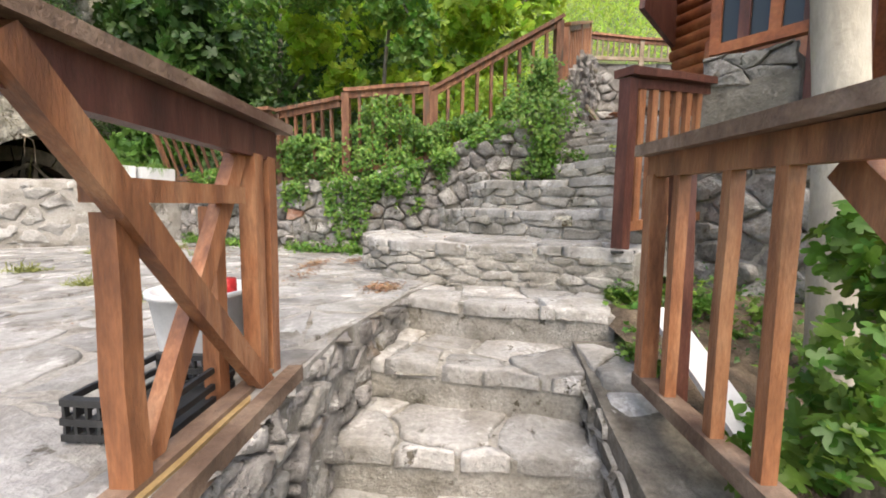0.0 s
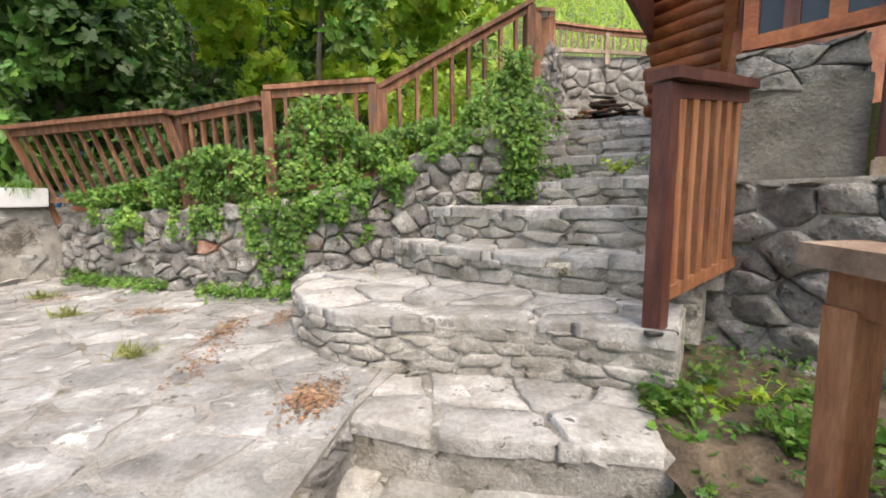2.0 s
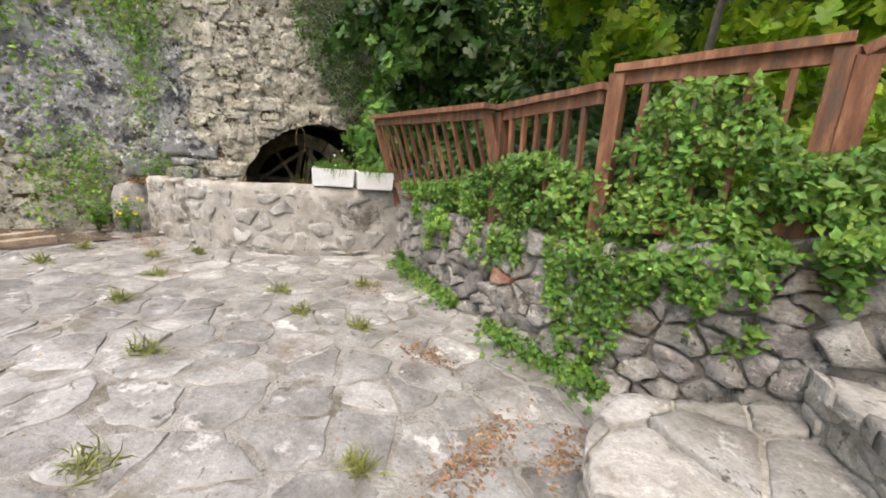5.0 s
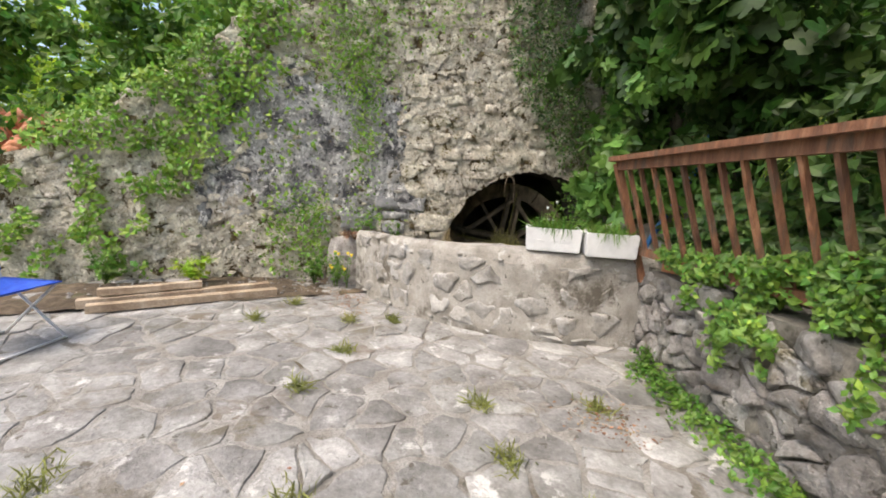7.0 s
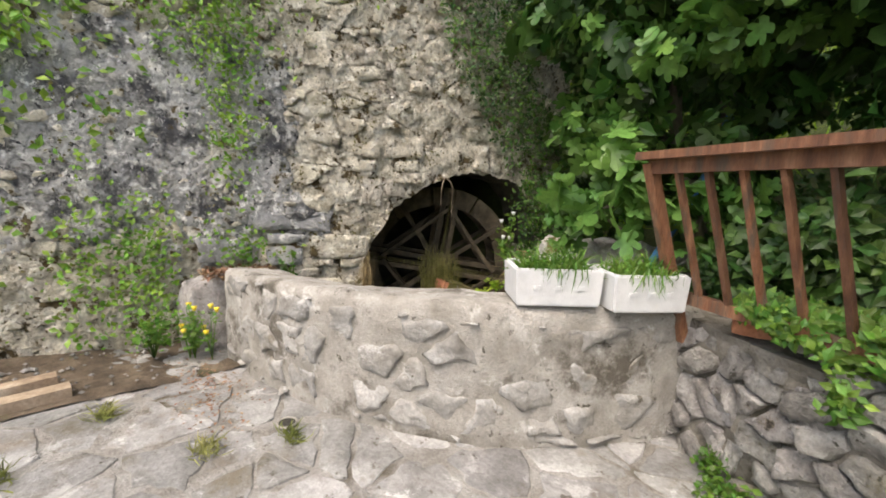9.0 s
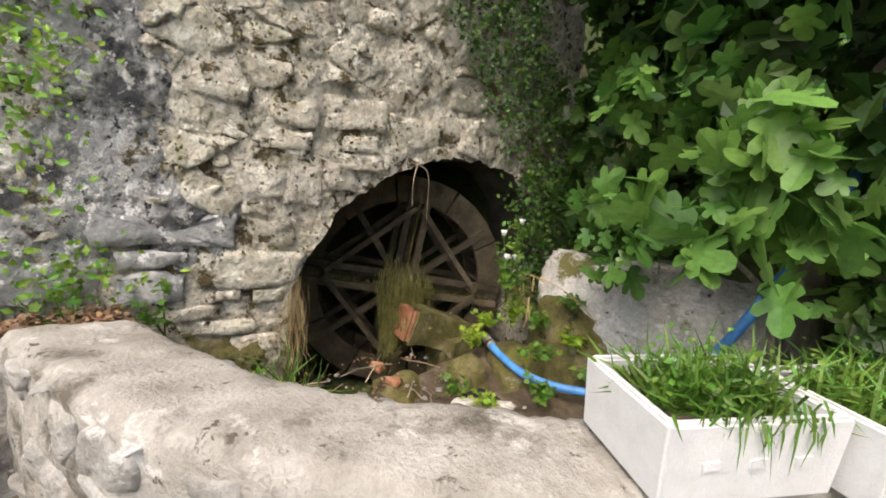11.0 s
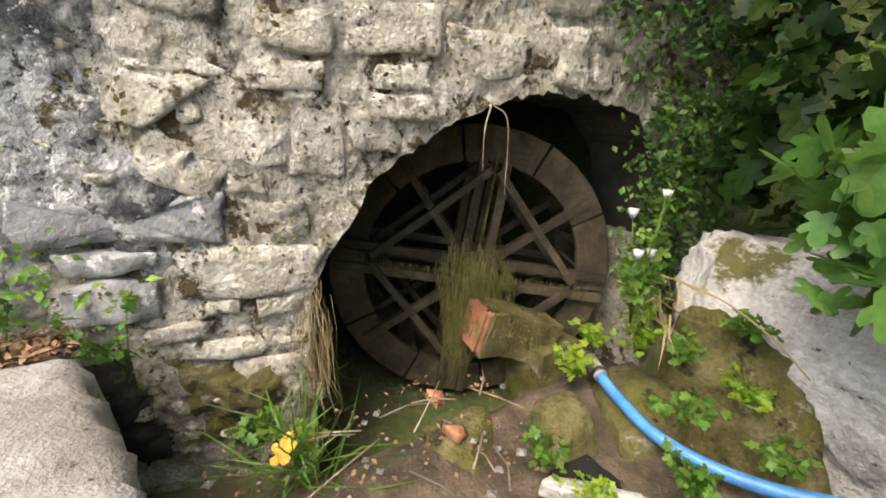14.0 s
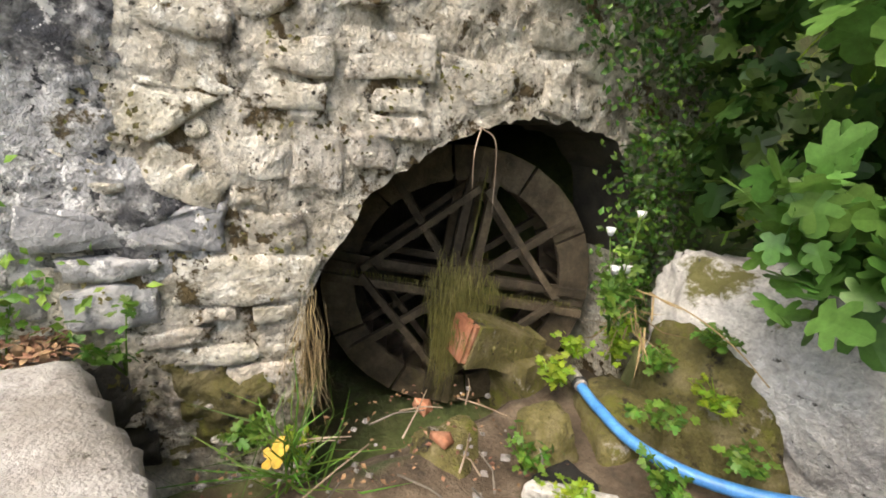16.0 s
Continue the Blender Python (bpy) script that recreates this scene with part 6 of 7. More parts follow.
tube("root", smooth_line([(0, 0, 0), (0.03, -0.06, -0.12), (0.02, -0.05, -0.3)], 6), 0.004, 0.002, M_TAN, root, sides=5)
tube("root", smooth_line([(0, 0, 0), (0.03, 0.08, -0.08), (0.03, 0.09, -0.42)], 6), 0.004, 0.002, M_TAN, root, sides=5)
tagged(root, "thin pale roots hanging from the arch", "roots")
# black lump for the shaded hollow under the stone at the hose's mouth, and a stone spanning it
rock("hollow", [(-5.72, 5.7, 1.0), (-5.5, 5.76, 1.0), (-5.46, 5.92, 1.0), (-5.68, 5.94, 1.0), (-5.7, 5.72, 1.12), (-5.5, 5.78, 1.12), (-5.48, 5.92, 1.13), (-5.66, 5.93, 1.13)], mat("hollow_shade_black", [(0.006, 0.005, 0.004), (0.01, 0.009, 0.007), (0.016, 0.014, 0.01)], 6, 1.0, 0.5), "black lump standing for the shade of a hollow between mossy stones", "hollow", 2, 0.02)
rock("flat_stone", [(-5.66, 5.62, 1.08), (-5.36, 5.86, 1.08), (-5.38, 5.92, 1.1), (-5.68, 5.68, 1.1), (-5.65, 5.62, 1.15), (-5.37, 5.86, 1.16), (-5.39, 5.93, 1.15), (-5.68, 5.69, 1.14)], M_BOULDER, "long grey stone lying before the hollow", "stone", 3, 0.02)
rock("mossy_rock", [(-5.98, 5.9, 0.95), (-5.72, 5.78, 0.95), (-5.62, 6.05, 0.95), (-5.9, 6.12, 0.95), (-5.95, 5.92, 1.2), (-5.74, 5.84, 1.2), (-5.68, 6.02, 1.24), (-5.88, 6.08, 1.26)], M_MOSS, "green-brown mossy block under the hose's mouth", "rock", 4, 0.035)
stalk = empty("dry_stalk", (-5.75, 6.4, 1.8))
tube("stem", smooth_line([(0, 0, 0), (0.25, 0.0, -0.02), (0.45, 0.0, -0.1), (0.6, -0.02, -0.2)], 6), 0.004, 0.003, M_STRAW, stalk, sides=5)
tagged(stalk, "long pale dry stalk lying over the rock", "stalk")
# ledge of stones between the parapet's end and the mill wall, with litter on it
rock("wall_ledge", [(-7.0, 3.55, 0.9), (-6.74, 3.62, 0.9), (-6.6, 4.3, 0.9), (-6.85, 4.36, 0.9), (-7.0, 3.55, 1.6), (-6.78, 3.66, 1.56), (-6.62, 4.26, 1.6), (-6.84, 4.34, 1.63)], M_RUBBLE, "low ledge of rubble between parapet and mill wall", "ledge", 4, 0.04)
spots = [((rng.uniform(-6.92, -6.64), rng.uniform(3.75, 4.3), 1.6 + rng.uniform(0, 0.05)), (0, 0, 1)) for i in range(420)]
creeper("dry_leaves", spots, 0.045, M_DRY, "brown dry leaves lying on the wall ledge", 28, "leaves")
# fallen yellow leaves and brick bits in the pit
for i, (x, y, s) in enumerate([(-6.28, 4.86, 0.12)]):
    ob = leaf_mesh("fallen_leaf", [((0, 0, 0), (0.2, -0.3, 1))], s, mat("yellow_leaf", [(0.5, 0.3, 0.03), (0.6, 0.4, 0.06), (0.6, 0.45, 0.15)], 8, 0.8, 0.0), seed=i, shape="fig", vary=0.1)
    ob.location = (x, y, 1.15)
    tagged(ob, "yellow fallen fig leaf in the pit", "leaf", "fallen leaves in the pit")
rock("brick_piece", [(-6.12, 5.5, 1.1), (-6.0, 5.52, 1.1), (-6.02, 5.6, 1.1), (-6.11, 5.5, 1.16), (-6.01, 5.53, 1.15), (-6.06, 5.6, 1.14)], M_TERRA, "broken piece of red brick in the pit", "brick", 2, 0.01)
rock("brick_piece", [(-6.42, 5.6, 1.05), (-6.28, 5.6, 1.05), (-6.32, 5.7, 1.05), (-6.4, 5.6, 1.13), (-6.3, 5.62, 1.12), (-6.36, 5.7, 1.1)], M_TERRA, "broken piece of red brick in the pit", "brick", 2, 0.01)
spots = [((rng.uniform(-6.5, -5.3), rng.uniform(4.6, 5.9), 1.1 + rng.uniform(0, 0.03)), (0, 0, 1)) for i in range(400)]
creeper("dry_leaves", spots, 0.024, M_DRY, "brown litter on the floor of the pit", 25, "leaves")

# grass and bushes on the hill
spots = []
for i in range(16000):
    x, y = rng.uniform(-9, 9), rng.uniform(8.4, 26)
    spots.append(((x, y, ground_z(x, y)), (rng.gauss(0, 0.3), -0.5, 0.6)))
creeper("hill_grass", spots, 0.5, M_LEAFL, "bright green grass on the hillside", 27, "grass", shape="blade")
spots = []
r3 = random.Random(90)
for i in range(46):
    x, y = r3.uniform(-12, 1.5), r3.uniform(7.5, 16)
    if x > -5 or y > 8:
        r = r3.uniform(0.8, 1.8)
        spots += blob_spots((x, y, ground_z(x, y) + r * 0.5), (r * 1.2, r, r), int(520 * r), 300 + i)
for i in range(34):
    y = r3.uniform(-14, 5)
    x = MILL_X(y) - r3.uniform(0.8, 7)
    r = r3.uniform(0.6, 1.5)
    spots += blob_spots((x, y, ground_z(x, y) + r * 0.4), (r * 1.2, r, r), int(520 * r), 400 + i)
for i in range(40):
    x, y = r3.uniform(-22, -9), r3.uniform(-8, 6)
    if not (-16 < x < -9.8 and -5.5 < y < 1.2):
        r = r3.uniform(0.7, 1.6)
        spots += blob_spots((x, y, ground_z(x, y) + r * 0.4), (r * 1.2, r, r), int(420 * r), 500 + i)
for i in range(12):
    y = -2.5 + 0.5 * i
    spots += blob_spots((MILL_X(y) - 1.6, y, 3.7 + 0.4 * (i % 3)), (0.9, 0.8, 0.9), 480, 600 + i)
creeper("hill_bushes", spots, 0.16, M_LEAF, "dense green bushes on the bank and hillside", 29, "bushes")

# neighbouring roof beyond the court
nb = empty("neighbour_house", (-13.0, -3.4, -0.1))
bm = bmesh.new()
vs = [bm.verts.new(v) for v in ((-3, -3, 0), (2, -3, 0), (2, 2.6, 0), (-3, 2.6, 0), (-3, -3, 1.9), (2, -3, 1.9), (2, 2.6, 1.9), (-3, 2.6, 1.9))]
for q in ((0, 1, 2, 3), (7, 6, 5, 4), (0, 4, 5, 1), (1, 5, 6, 2), (2, 6, 7, 3), (3, 7, 4, 0)):
    bm.faces.new([vs[i] for i in q])
part("wall", bm, M_PARAPET, nb)
for row in range(9):
    for col in range(16):
        y = -3.1 + 5.9 * col / 16
        a = Vector((2.3 - row * 0.3, y + 0.18, 1.95 + row * 0.16))
        tube("roof_tile", [a, a + Vector((-0.34, 0, 0.18))], 0.17, 0.15, M_TERRA, nb, sides=8)
tagged(nb, "neighbouring house with a red tiled roof", "house")

# ---- stones of walls, stairs and court ----
rngs = random.Random(5)
# court
polys = []
for p in cells(-7.5, 0.3, -2.0, 5.9, 0.27, 0.25, seed=3, jitter=0.6, merge=0.34):
    cy = sum(q[1] for q in p) / len(p)
    cx = sum(q[0] for q in p) / len(p)
    p = clip(p, 1, -0.25, -0.735) if cy > 1.5 else clip(p, 1, 0, -0.36)
    if len(p) < 3:
        continue
    if cy > wall_y(cx) + 0.2 or (cx < -4 and cy > lerp_list(cx, [(-7.5, 4.0), (-6.1, 4.1), (-5.2, 4.5), (-4.5, 5.0), (-3.9, 5.9)])):
        continue
    polys.append(p)
stones("flagstone", [warped(p, 0.03, 0.07) for p in polys], lambda u, v, h: Vector((u, v, PATIO + h)), patio, M_FLAG, gap=0.003, depth=0.02, top=0.006, vary=0.7, round_in=0.06, rough=0.008, near=(-2.6, 3.2), wobble=0.2)
# edge of the court beside the steps
EDGE = Line([(-0.37, -1.5), (-0.37, 1.4), (-0.3, 1.8), (-0.17, 2.3)], smooth=False)
stones("edge_stone", [warped(p, 0.014, 0.05) for p in cells(0.0, EDGE.length, 0.1, 0.97, 0.17, 0.075, seed=8, jitter=0.45, merge=0.1)], lambda u, v, h: EDGE.place(u, v, h), patio, M_RUBBLE, gap=0.006, depth=0.04, top=0.035, vary=0.6, rough=0.03, seed=4, wobble=0.05)
# treads and risers
for i, (step, poly, edge, back, z) in enumerate(laid_steps):
    F, B = Line(edge, smooth=len(edge) > 3), Line(back, smooth=len(back) > 3)
    deep = (F.at(F.length / 2)[0] - B.at(B.length / 2)[0]).length

    def tread(u, v, h, F=F, B=B, z=z):
        a, b = F.at(u * F.length)[0], B.at(u * B.length)[0]
        q = a.lerp(b, v)
        q = q + (a - b).normalized() * 0.02
        sag = 0.02 * noise.noise(Vector((q.x * 2, q.y * 2, z)))
        return Vector((q.x, q.y, z - 0.035 + h + sag))

    nu, nv = max(3, round(F.length / (0.4 if i < 6 else 0.36))), max(1, round(deep / 0.36))
    slabs = [[(x / F.length, y / deep) for x, y in warped([(u * F.length, v * deep) for u, v in p], 0.02, 0.06, i)] for p in cells(0, 1, 0, 1, 1 / nu, 1 / nv, seed=20 + i, jitter=0.4, merge=0.12)]
    if i == 7:
        hole = min(slabs, key=lambda p: (tread(sum(q[0] for q in p) / len(p), sum(q[1] for q in p) / len(p), 0).xy - Vector((1.0, 3.06))).length)
        slabs.remove(hole)
        stones("broken_tread", [hole], lambda u, v, h, t_=tread: t_(u, v, h - 0.045), step, M_MILL, gap=0.002, depth=0.03, top=0.04, vary=0.1, round_in=0.3, rough=0.03, seed=7)
    stones("tread_slab", slabs, tread, step, M_STEP, gap=0.006 / max(0.5, F.length), depth=0.03, top=0.04, vary=0.22, round_in=0.045, rough=0.01, seed=30 + i, wobble=0.09)
    du_, dv_ = (0.2, 0.068) if i == 6 else (0.26, 0.09)
    faces_ = [p for p in cells(0, F.length, z - 0.3, z - 0.045, du_, dv_, seed=60 + i, jitter=0.33, merge=0.03) if i > 5 or rngs.random() < 0.12]
    stones("riser_stone", [warped(p, 0.014, 0.05) for p in faces_], lambda u, v, h, F=F: F.place(u, v, h), step, M_RISER, gap=0.004, depth=0.03, top=0.012, vary=0.8, rough=0.012, seed=90 + i, wobble=0.2)
# retaining wall
polys = [p for p in cells(0, LEFT.length, 0.95, 4.4, 0.185, 0.14, seed=41, jitter=0.5, merge=0.1) if sum(q[1] for q in p) / len(p) < left_top(sum(q[0] for q in p) / len(p)) - 0.03]
red = min(polys, key=lambda p: (sum(q[0] for q in p) / len(p) - 2.47) ** 2 + (sum(q[1] for q in p) / len(p) - 1.46) ** 2)
polys.remove(red)
stones("wall_stone", [warped(p, 0.022, 0.06) for p in polys], lambda u, v, h: LEFT.place(u, v, h), left_wall, M_RUBBLE, gap=0.006, depth=0.06, top=0.036, vary=0.6, round_in=0.16, rough=0.04, near=(3.0, 1.5), seed=42, wobble=0.07)
chinks = [p for p in cells(0, LEFT.length, 0.98, 4.2, 0.085, 0.07, seed=46, jitter=0.5) if rngs.random() < 0.22 and sum(q[1] for q in p) / len(p) < left_top(sum(q[0] for q in p) / len(p)) - 0.05]
stones("chink_stone", chinks, lambda u, v, h: LEFT.place(u, v, h), left_wall, M_RUBBLE, gap=0.002, depth=0.05, top=0.018, vary=0.6, round_in=0.25, rough=0.015, seed=47, limit=0, wobble=0.2)
stones("wall_stone", [red], lambda u, v, h: LEFT.place(u, v, h), left_wall, M_REDSTONE, gap=0.006, depth=0.05, top=0.055, round_in=0.3, rough=0.03)
stones("wall_stone", [warped(p, 0.02, 0.06) for p in cells(0, FAR.length, 2.6, 4.25, 0.26, 0.2, seed=44, jitter=0.5)], lambda u, v, h: FAR.place(u, v, h - 0.025), far_wall, M_STEP, gap=0.002, depth=0.05, top=0.05, round_in=0.25, rough=0.03, seed=45)
# house base
base = cells(0, HOUSE_BASE.length, 0.7, 1.88, 0.21, 0.14, seed=51, jitter=0.5, merge=0.15)
cream = min(base, key=lambda p: (sum(q[0] for q in p) / len(p) - 0.54) ** 2 + (sum(q[1] for q in p) / len(p) - 1.8) ** 2)
base.remove(cream)
stones("base_stone", [cream], lambda u, v, h: HOUSE_BASE.place(u, v, h + 0.01) - PO, pier, M_MILL, gap=0.01, depth=0.08, top=0.07, round_in=0.25, rough=0.04, seed=50)
stones("base_stone", [warped(p, 0.022, 0.06) for p in base], lambda u, v, h: HOUSE_BASE.place(u, v, h + 0.0) - PO, pier, M_RUBBLE, gap=0.004, depth=0.08, top=0.035, vary=0.7, round_in=0.1, rough=0.035, seed=52, wobble=0.05)
stones("cap_stone", [warped(p, 0.02, 0.05) for p in cells(0, PIER.length, 2.35, 2.57, 0.22, 0.1, seed=53)], lambda u, v, h: PIER.place(u, v, h + 0.005) - PO, pier, M_RUBBLE, gap=0.002, depth=0.08, top=0.018, round_in=0.06, rough=0.02, seed=54, wobble=0.04)
# parapet stones showing through the concrete
polys = [p for p in cells(0.05, PARA.length - 0.05, 1.02, 1.7, 0.27, 0.2, seed=55, jitter=0.46) if rngs.random() < 0.75]
stones("parapet_stone", [warped(p, 0.03, 0.05) for p in polys], lambda u, v, h: PARA.place(u, v, h + 0.004), parapet, M_STEP, gap=0.016, depth=0.05, top=0.026, vary=0.5, round_in=0.3, rough=0.03, seed=56, wobble=0.1)
# mill wall: the blocks that stand out round the arch, by y and height
BLOCKS = [(4.62, 5.2, 1.68, 1.91), (4.5, 4.95, 1.39, 1.5), (4.74, 5.12, 1.24, 1.38), (4.57, 4.72, 1.24, 1.36), (4.5, 4.77, 1.515, 1.6), (4.88, 5.07, 2.23, 2.41), (4.88, 5.02, 2.12, 2.22), (5.32, 5.73, 2.66, 2.88), (5.43, 5.68, 2.55, 2.65), (5.02, 5.3, 2.67, 2.8), (5.0, 5.25, 2.52, 2.65), (6.3, 6.49, 2.58, 2.87), (6.52, 6.7, 2.79, 2.9), (6.53, 6.67, 2.57, 2.77), (6.71, 6.87, 2.52, 2.72), (4.7, 4.88, 1.61, 1.67), (4.9, 5.12, 1.6, 1.67), (4.97, 5.14, 1.4, 1.48), (6.22, 6.54, 2.9, 3.02), (4.9, 5.16, 1.94, 2.1), (5.09, 5.33, 2.2, 2.5), (5.76, 6.12, 2.6, 2.8), (5.42, 5.7, 2.42, 2.53)]
SLABS = [(4.2, 4.85, 1.94, 2.13), (4.3, 4.6, 1.83, 1.92), (4.3, 4.6, 1.62, 1.81), (3.75, 4.24, 1.68, 1.9)]


def mill_s(y):
    lo, hi = 0.0, MILL.length
    for k in range(30):
        mid = (lo + hi) / 2
        lo, hi = (mid, hi) if MILL.at(mid)[0].y < y else (lo, mid)
    return lo


def in_block(cu, cv_):
    y = MILL.at(cu)[0].y
    return any(a - 0.06 < y < b + 0.06 and c - 0.05 < cv_ < d + 0.05 for a, b, c, d in BLOCKS + SLABS)




def rough_block(a, b, c, d):
    a, b = mill_s(a), mill_s(b)
    j = lambda: rngs.uniform(-0.02, 0.02)
    return warped([(a + j(), c + j()), ((a + b) / 2, c + j()), (b + j(), c + j()), (b + j(), (c + d) / 2), (b + j(), d + j()), ((a + b) / 2, d + j()), (a + j(), d + j()), (a + j(), (c + d) / 2)], 0.016, 0.04)


stones("block_stone", [rough_block(*q) for q in BLOCKS], lambda u, v, h: MILL.place(u, v, h - 0.013), mill, M_MILL, gap=0.004, depth=0.08, top=0.034, vary=0.3, round_in=0.1, rough=0.022, seed=68, wobble=0.03)
stones("slab_stone", [rough_block(*q) for q in SLABS], lambda u, v, h: MILL.place(u, v, h), mill, M_DARKSLAB, gap=0.004, depth=0.08, top=0.04, vary=0.15, round_in=0.06, rough=0.035, seed=69, wobble=0.03)
polys = []
low = [p for p in cells(M0 + 0.9, MILL.length, 0.95, 1.85, 0.4, 0.15, seed=63, jitter=0.4, merge=0.05)]
high = [p for p in cells(M0 - 2.6, MILL.length, 0.95, 5.7, 0.25, 0.14, seed=61, jitter=0.5, merge=0.25) if not (sum(q[0] for q in p) / len(p) > M0 + 0.9 and sum(q[1] for q in p) / len(p) < 1.85)]
for p in low + high:
    cu, cv_ = sum(q[0] for q in p) / len(p), sum(q[1] for q in p) / len(p)
    if cv_ < arch_hole(cu) + 0.02 or cv_ > mill_top(cu) - 0.05 or rngs.random() < 0.15 or in_block(cu, cv_) or (cv_ < 1.52 and MILL.at(cu)[0].y < 4.5):
        continue
    q2 = []
    for u, v in warped(p, 0.035, 0.045):
        if v < arch_hole(u):
            for k in range(30):
                t = k / 29
                uu, vv = u + (cu - u) * t, v + (cv_ - v) * t
                if vv >= arch_hole(uu):
                    break
            u, v = uu, vv
        q2.append((u, v))
    polys.append(q2)
stones("mill_stone", polys, lambda u, v, h: MILL.place(u, v, h - 0.021), mill, M_MILL, gap=0.005, depth=0.08, top=0.026, vary=0.6, round_in=0.14, rough=0.03, near=(M0 + 1.6, 2.2), seed=62, wobble=0.05)
chinks = []
for p in cells(M0 - 2.6, MILL.length, 0.95, 5.5, 0.1, 0.07, seed=66, jitter=0.5):
    cu, cv_ = sum(q[0] for q in p) / len(p), sum(q[1] for q in p) / len(p)
    if rngs.random() < 0.12 and not in_block(cu, cv_) and cv_ > arch_hole(cu) + 0.06 and cv_ < mill_top(cu) - 0.05:
        chinks.append(p)
stones("chink_stone", chinks, lambda u, v, h: MILL.place(u, v, h), mill, M_MILL, gap=0.003, depth=0.06, top=0.022, vary=0.9, round_in=0.25, rough=0.015, seed=67, limit=0, wobble=0.25)

# grey plaster left on the mill wall, moss and painted trench shade at its foot


def coat(name, s0, s1, z0, z1, material, label, lift, seed=11, lean=0.0, fine=0.014, ragged=0.6, grid_step=0.0155):
    """A thin uneven skin on the mill wall with a ragged outline that sinks into the masonry."""
    bm = bmesh.new()
    nu, nv = round((s1 - s0 + 0.3) / grid_step), round((z1 - z0 + 0.3) / grid_step)
    grid, verts = {}, {}
    for j in range(nv + 1):
        for i in range(nu + 1):
            s, z = s0 - 0.15 + grid_step * i, z0 - 0.15 + grid_step * j
            n1 = noise.noise(Vector((s * 1.7, z * 1.7, seed))) + 0.6 * noise.noise(Vector((s * 5, z * 5, seed + 2))) + 0.35 * noise.noise(Vector((s * 13, z * 13, seed + 4)))
            inside = min(s - s0, s1 - lean * (z - z0) - s, z - z0, z1 - z) * 2.2 + ragged * n1
            if z < arch_hole(s) + 0.05:
                inside = -1
            grid[i, j] = (inside, MILL.place(s, z, lift + 0.026 * n1 + fine * noise.noise(Vector((s * 30, z * 30, 2))) - 0.045 * max(0, 1 - inside * 2.6)))
    for j in range(nv):
        for i in range(nu):
            q = [(i, j), (i + 1, j), (i + 1, j + 1), (i, j + 1)]
            if min(grid[k][0] for k in q) > 0:
                for k in q:
                    if k not in verts:
                        verts[k] = bm.verts.new(grid[k][1])
                bm.faces.new([verts[k] for k in q])
    return part(name, bm, material, mill, label, smooth=True)


coat("plaster_coat", M0 - 0.7, M0 + 1.85, 1.8, 3.62, M_PLASTER, "grey lichen-stained remains of plaster", 0.036, lean=0.12)
# first skin is trench shade painted near-black, the second is moss
coat("moss_coat", M0 + 1.0, M0 + 1.62, 0.95, 1.5, M_DARK, "near-black skin painted for the trench shade at the foot of the wall", 0.045, seed=31, ragged=0.25)
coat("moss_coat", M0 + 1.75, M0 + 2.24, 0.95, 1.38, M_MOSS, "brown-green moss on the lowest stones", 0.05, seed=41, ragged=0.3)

# kerb of stones right of the lower steps
kerb = tagged(prism("kerb", [(0.7, -1.5), (0.95, -1.5), (0.98, 1.3), (1.0, 1.9), (0.74, 1.9), (0.7, 1.3)], -0.4, lambda x, y: 0.2 + 0.36 * max(0, min(1.75, y + 0.2)), M_JOINT), "rough stone kerb beside the lower steps", "kerb", kind="structure")
KERB = Line([(0.735, 1.9), (0.73, 1.2), (0.73, -1.4)], smooth=False)
stones("kerb_stone", [warped(p, 0.016, 0.05) for p in cells(0, KERB.length, 0.0, 0.9, 0.17, 0.09, seed=71, jitter=0.45) if max(q[1] for q in p) + 0.03 < 0.2 + 0.36 * max(0, min(1.75, 2.15 - sum(q[0] for q in p) / len(p)))], lambda u, v, h: KERB.place(u, v, -h), kerb, M_RISER, gap=0.004, depth=0.05, top=0.02, round_in=0.12, rough=0.02, seed=72, flip=True, wobble=0.05)
stones("kerb_top", [warped(p, 0.02, 0.05) for p in cells(-1.4, 1.9, 0.74, 0.97, 0.24, 0.16, seed=73)], lambda u, v, h: Vector((v, u, 0.2 + 0.36 * max(0, min(1.75, u + 0.2)) + h - 0.02)), kerb, M_STEP, gap=0.004, depth=0.05, top=0.015, round_in=0.12, rough=0.012, seed=74, flip=True)


def soil_patch(name, x0, x1, y0, y1, label, lift=0.015, keep=None):
    nx, ny = int((x1 - x0) / 0.06), int((y1 - y0) / 0.06)
    vs = []
    for j in range(ny + 1):
        for i in range(nx + 1):
            x, y = x0 + (x1 - x0) * i / nx, y0 + (y1 - y0) * j / ny
            z = ground_z(x, y)
            vs.append((x, y, z + 0.04 * noise.noise(Vector((x * 1.3, y * 1.3, 0))) + lift + 0.035 * (0.6 + noise.noise(Vector((x * 4, y * 4, 3)))) + 0.015 * noise.noise(Vector((x * 15, y * 15, 3)))))
    fs = [(j * (nx + 1) + i, j * (nx + 1) + i + 1, (j + 1) * (nx + 1) + i + 1, (j + 1) * (nx + 1) + i) for j in range(ny) for i in range(nx)]
    return tagged(link_mesh(name, vs, fs, M_SOIL, smooth=True), label, "soil", kind="structure")


soil_patch("soil_bed", 0.93, 2.5, -0.6, 2.9, "bare earth bed between steps and house", lift=0.06)
soil_patch("litter_strip", -7.3, -6.25, 0.2, 3.95, "reddish earth and leaf litter along the wall", lift=0.1)
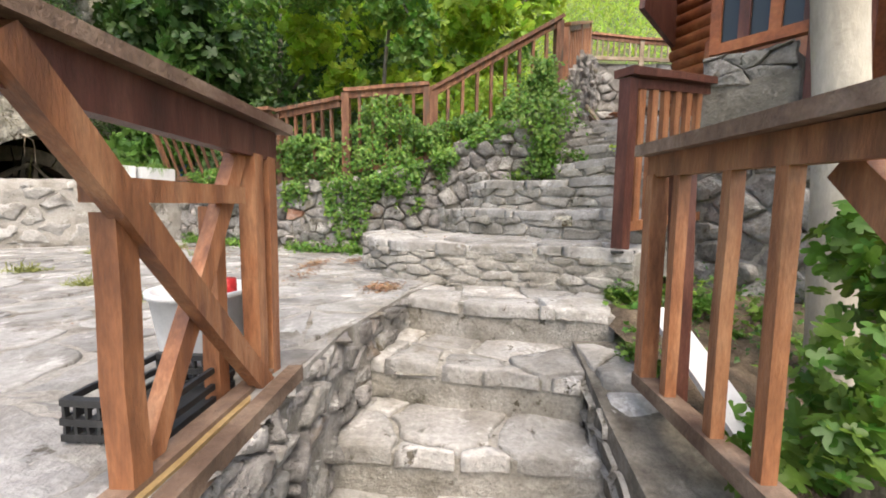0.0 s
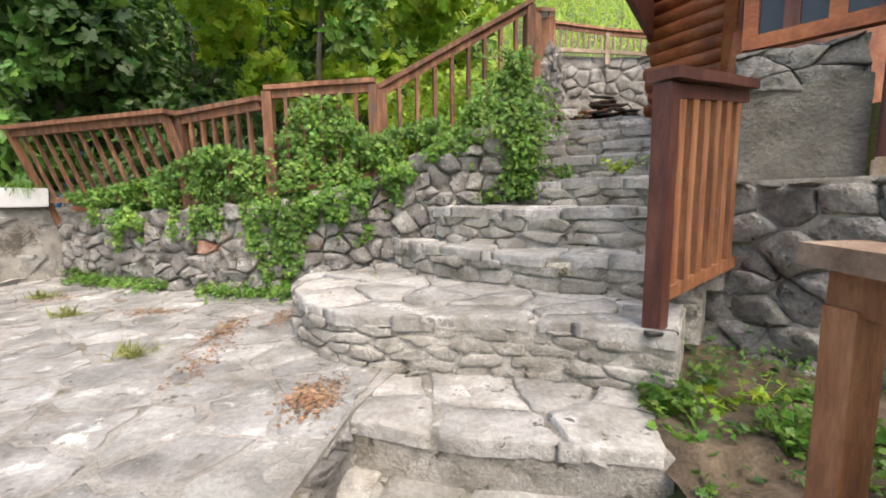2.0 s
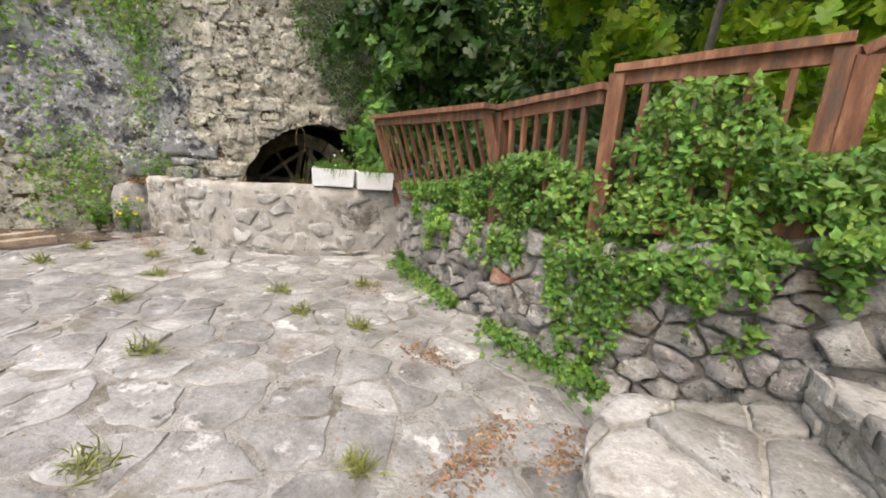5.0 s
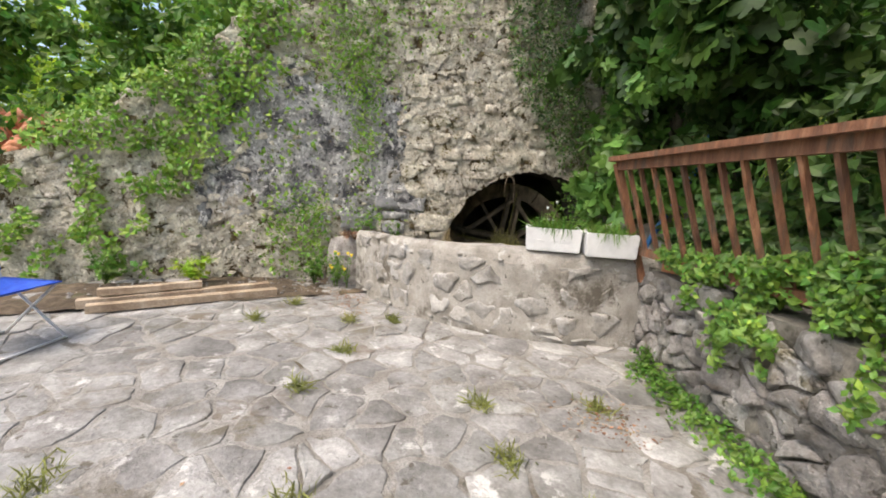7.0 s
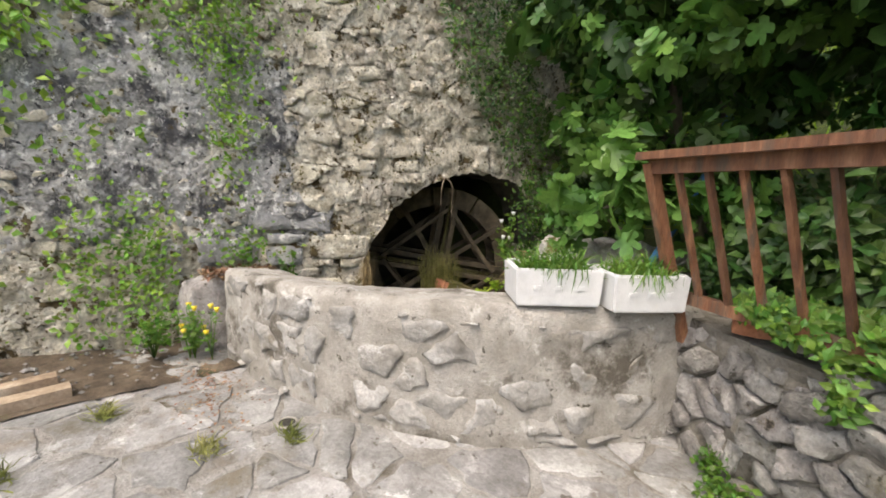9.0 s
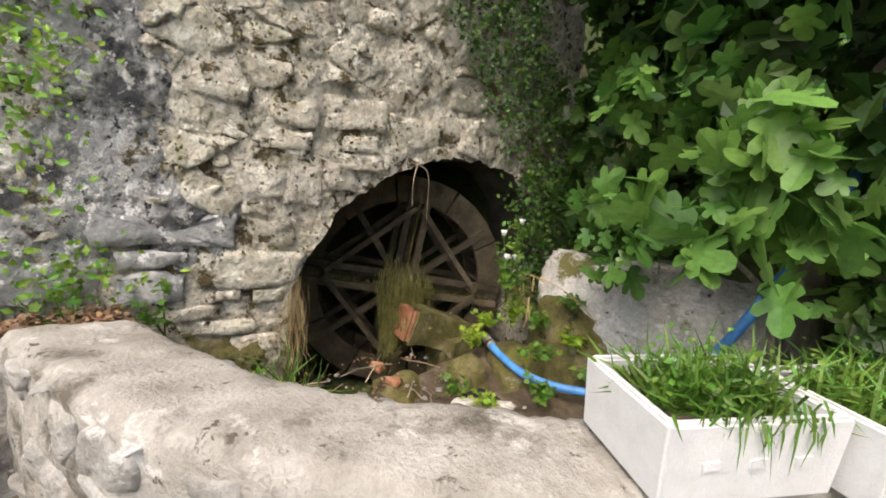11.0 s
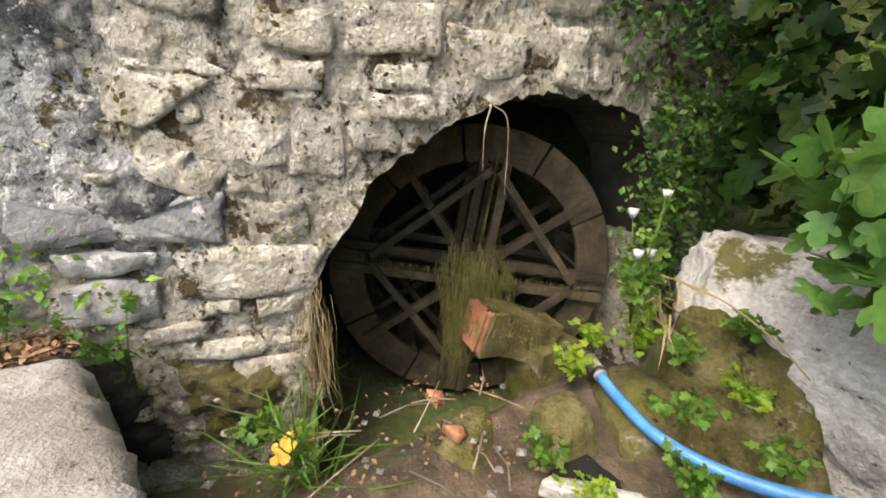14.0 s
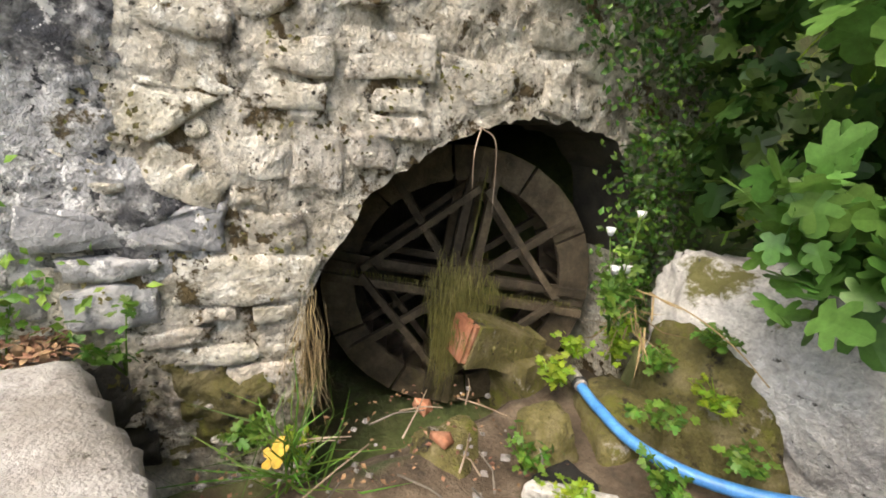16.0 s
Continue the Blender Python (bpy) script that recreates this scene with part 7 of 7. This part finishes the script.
soil_patch("pit_floor", -6.45, -4.35, 4.55, 6.7, "damp earth floor of the wheel pit")

# twigs, pebbles and chips
r4 = random.Random(8)
for i in range(26):
    x, y = r4.uniform(-6.35, -5.4), r4.uniform(4.7, 5.9)
    a, l = r4.uniform(0, 3.14), r4.uniform(0.12, 0.35)
    tw = empty("twig", (x, y, 1.12 + r4.uniform(0, 0.03)))
    u = Vector((math.cos(a), math.sin(a), r4.uniform(-0.05, 0.25)))
    tube("stem", [u * (-l / 2), Vector((r4.gauss(0, 0.015), r4.gauss(0, 0.015), 0.01)), u * (l / 2)], 0.005, 0.003, M_BARK if i % 2 else M_TAN, tw, sides=5)
    tagged(tw, "thin dry twig lying in the wheel pit", "twig", "twigs in the pit")
pv, pf = [], []
for i in range(420):
    zone = i % 3 if i % 2 else 1 + i // 2 % 2
    if zone == 0:
        x, y, z = r4.uniform(-6.4, -5.3), r4.uniform(4.6, 6.0), 1.11
    elif zone == 1:
        x, y = r4.uniform(1.0, 1.9), r4.uniform(0.6, 2.6)
        z = ground_z(x, y) + 0.05
    else:
        x, y, z = r4.uniform(-7.1, -6.3), r4.uniform(1.0, 3.9), 1.03
    r = r4.uniform(0.008, 0.028)
    o = len(pv)
    q = [Vector((r4.uniform(0.7, 1.2) * d[0], r4.uniform(0.7, 1.2) * d[1], 0.7 * d[2])) * r + Vector((x, y, z)) for d in ((1, 0, 0), (0, 1, 0), (-1, 0, 0), (0, -1, 0), (0, 0, 1), (0, 0, -1))]
    pv += q
    pf += [(o, o + 1, o + 4), (o + 1, o + 2, o + 4), (o + 2, o + 3, o + 4), (o + 3, o, o + 4), (o + 1, o, o + 5), (o + 2, o + 1, o + 5), (o + 3, o + 2, o + 5), (o, o + 3, o + 5)]
tagged(link_mesh("pebbles", pv, pf, M_RUBBLE), "small stones and chips scattered on the earth", "pebbles", kind="stuff")

# moss in the joints of the mill wall
spots = []
for i in range(9000):
    s, z = rng.uniform(M0 - 0.5, MILL.length - 0.3), rng.uniform(1.1, 5.0)
    if noise.noise(Vector((s * 3.1, z * 4.3, 21))) > 0.22 and z > arch_hole(s) + 0.05:
        spots.append((MILL.place(s, z, 0.03 + 0.01 * rng.random()), (0.9, -0.2, 0.3)))
creeper("moss", spots, 0.028, M_MOSS, "brown-green moss in the joints of the mill wall", 35, "moss")
# far trees beyond the court
spots = []
for i in range(26):
    x, y = r3.uniform(-34, -17), r3.uniform(-16, 12)
    r = r3.uniform(2.2, 4.0)
    spots += blob_spots((x, y, ground_z(x, y) + r * 0.7), (r * 1.1, r * 1.1, r), int(330 * r), 700 + i)
for i in range(14):
    x, y = r3.uniform(-16, 10), r3.uniform(17, 30)
    r = r3.uniform(2.0, 3.6)
    spots += blob_spots((x, y, ground_z(x, y) + r * 0.6), (r * 1.2, r, r), int(330 * r), 760 + i)
creeper("far_trees", spots, 0.34, M_LEAFL, "light green trees on the far slope", 36, "trees")
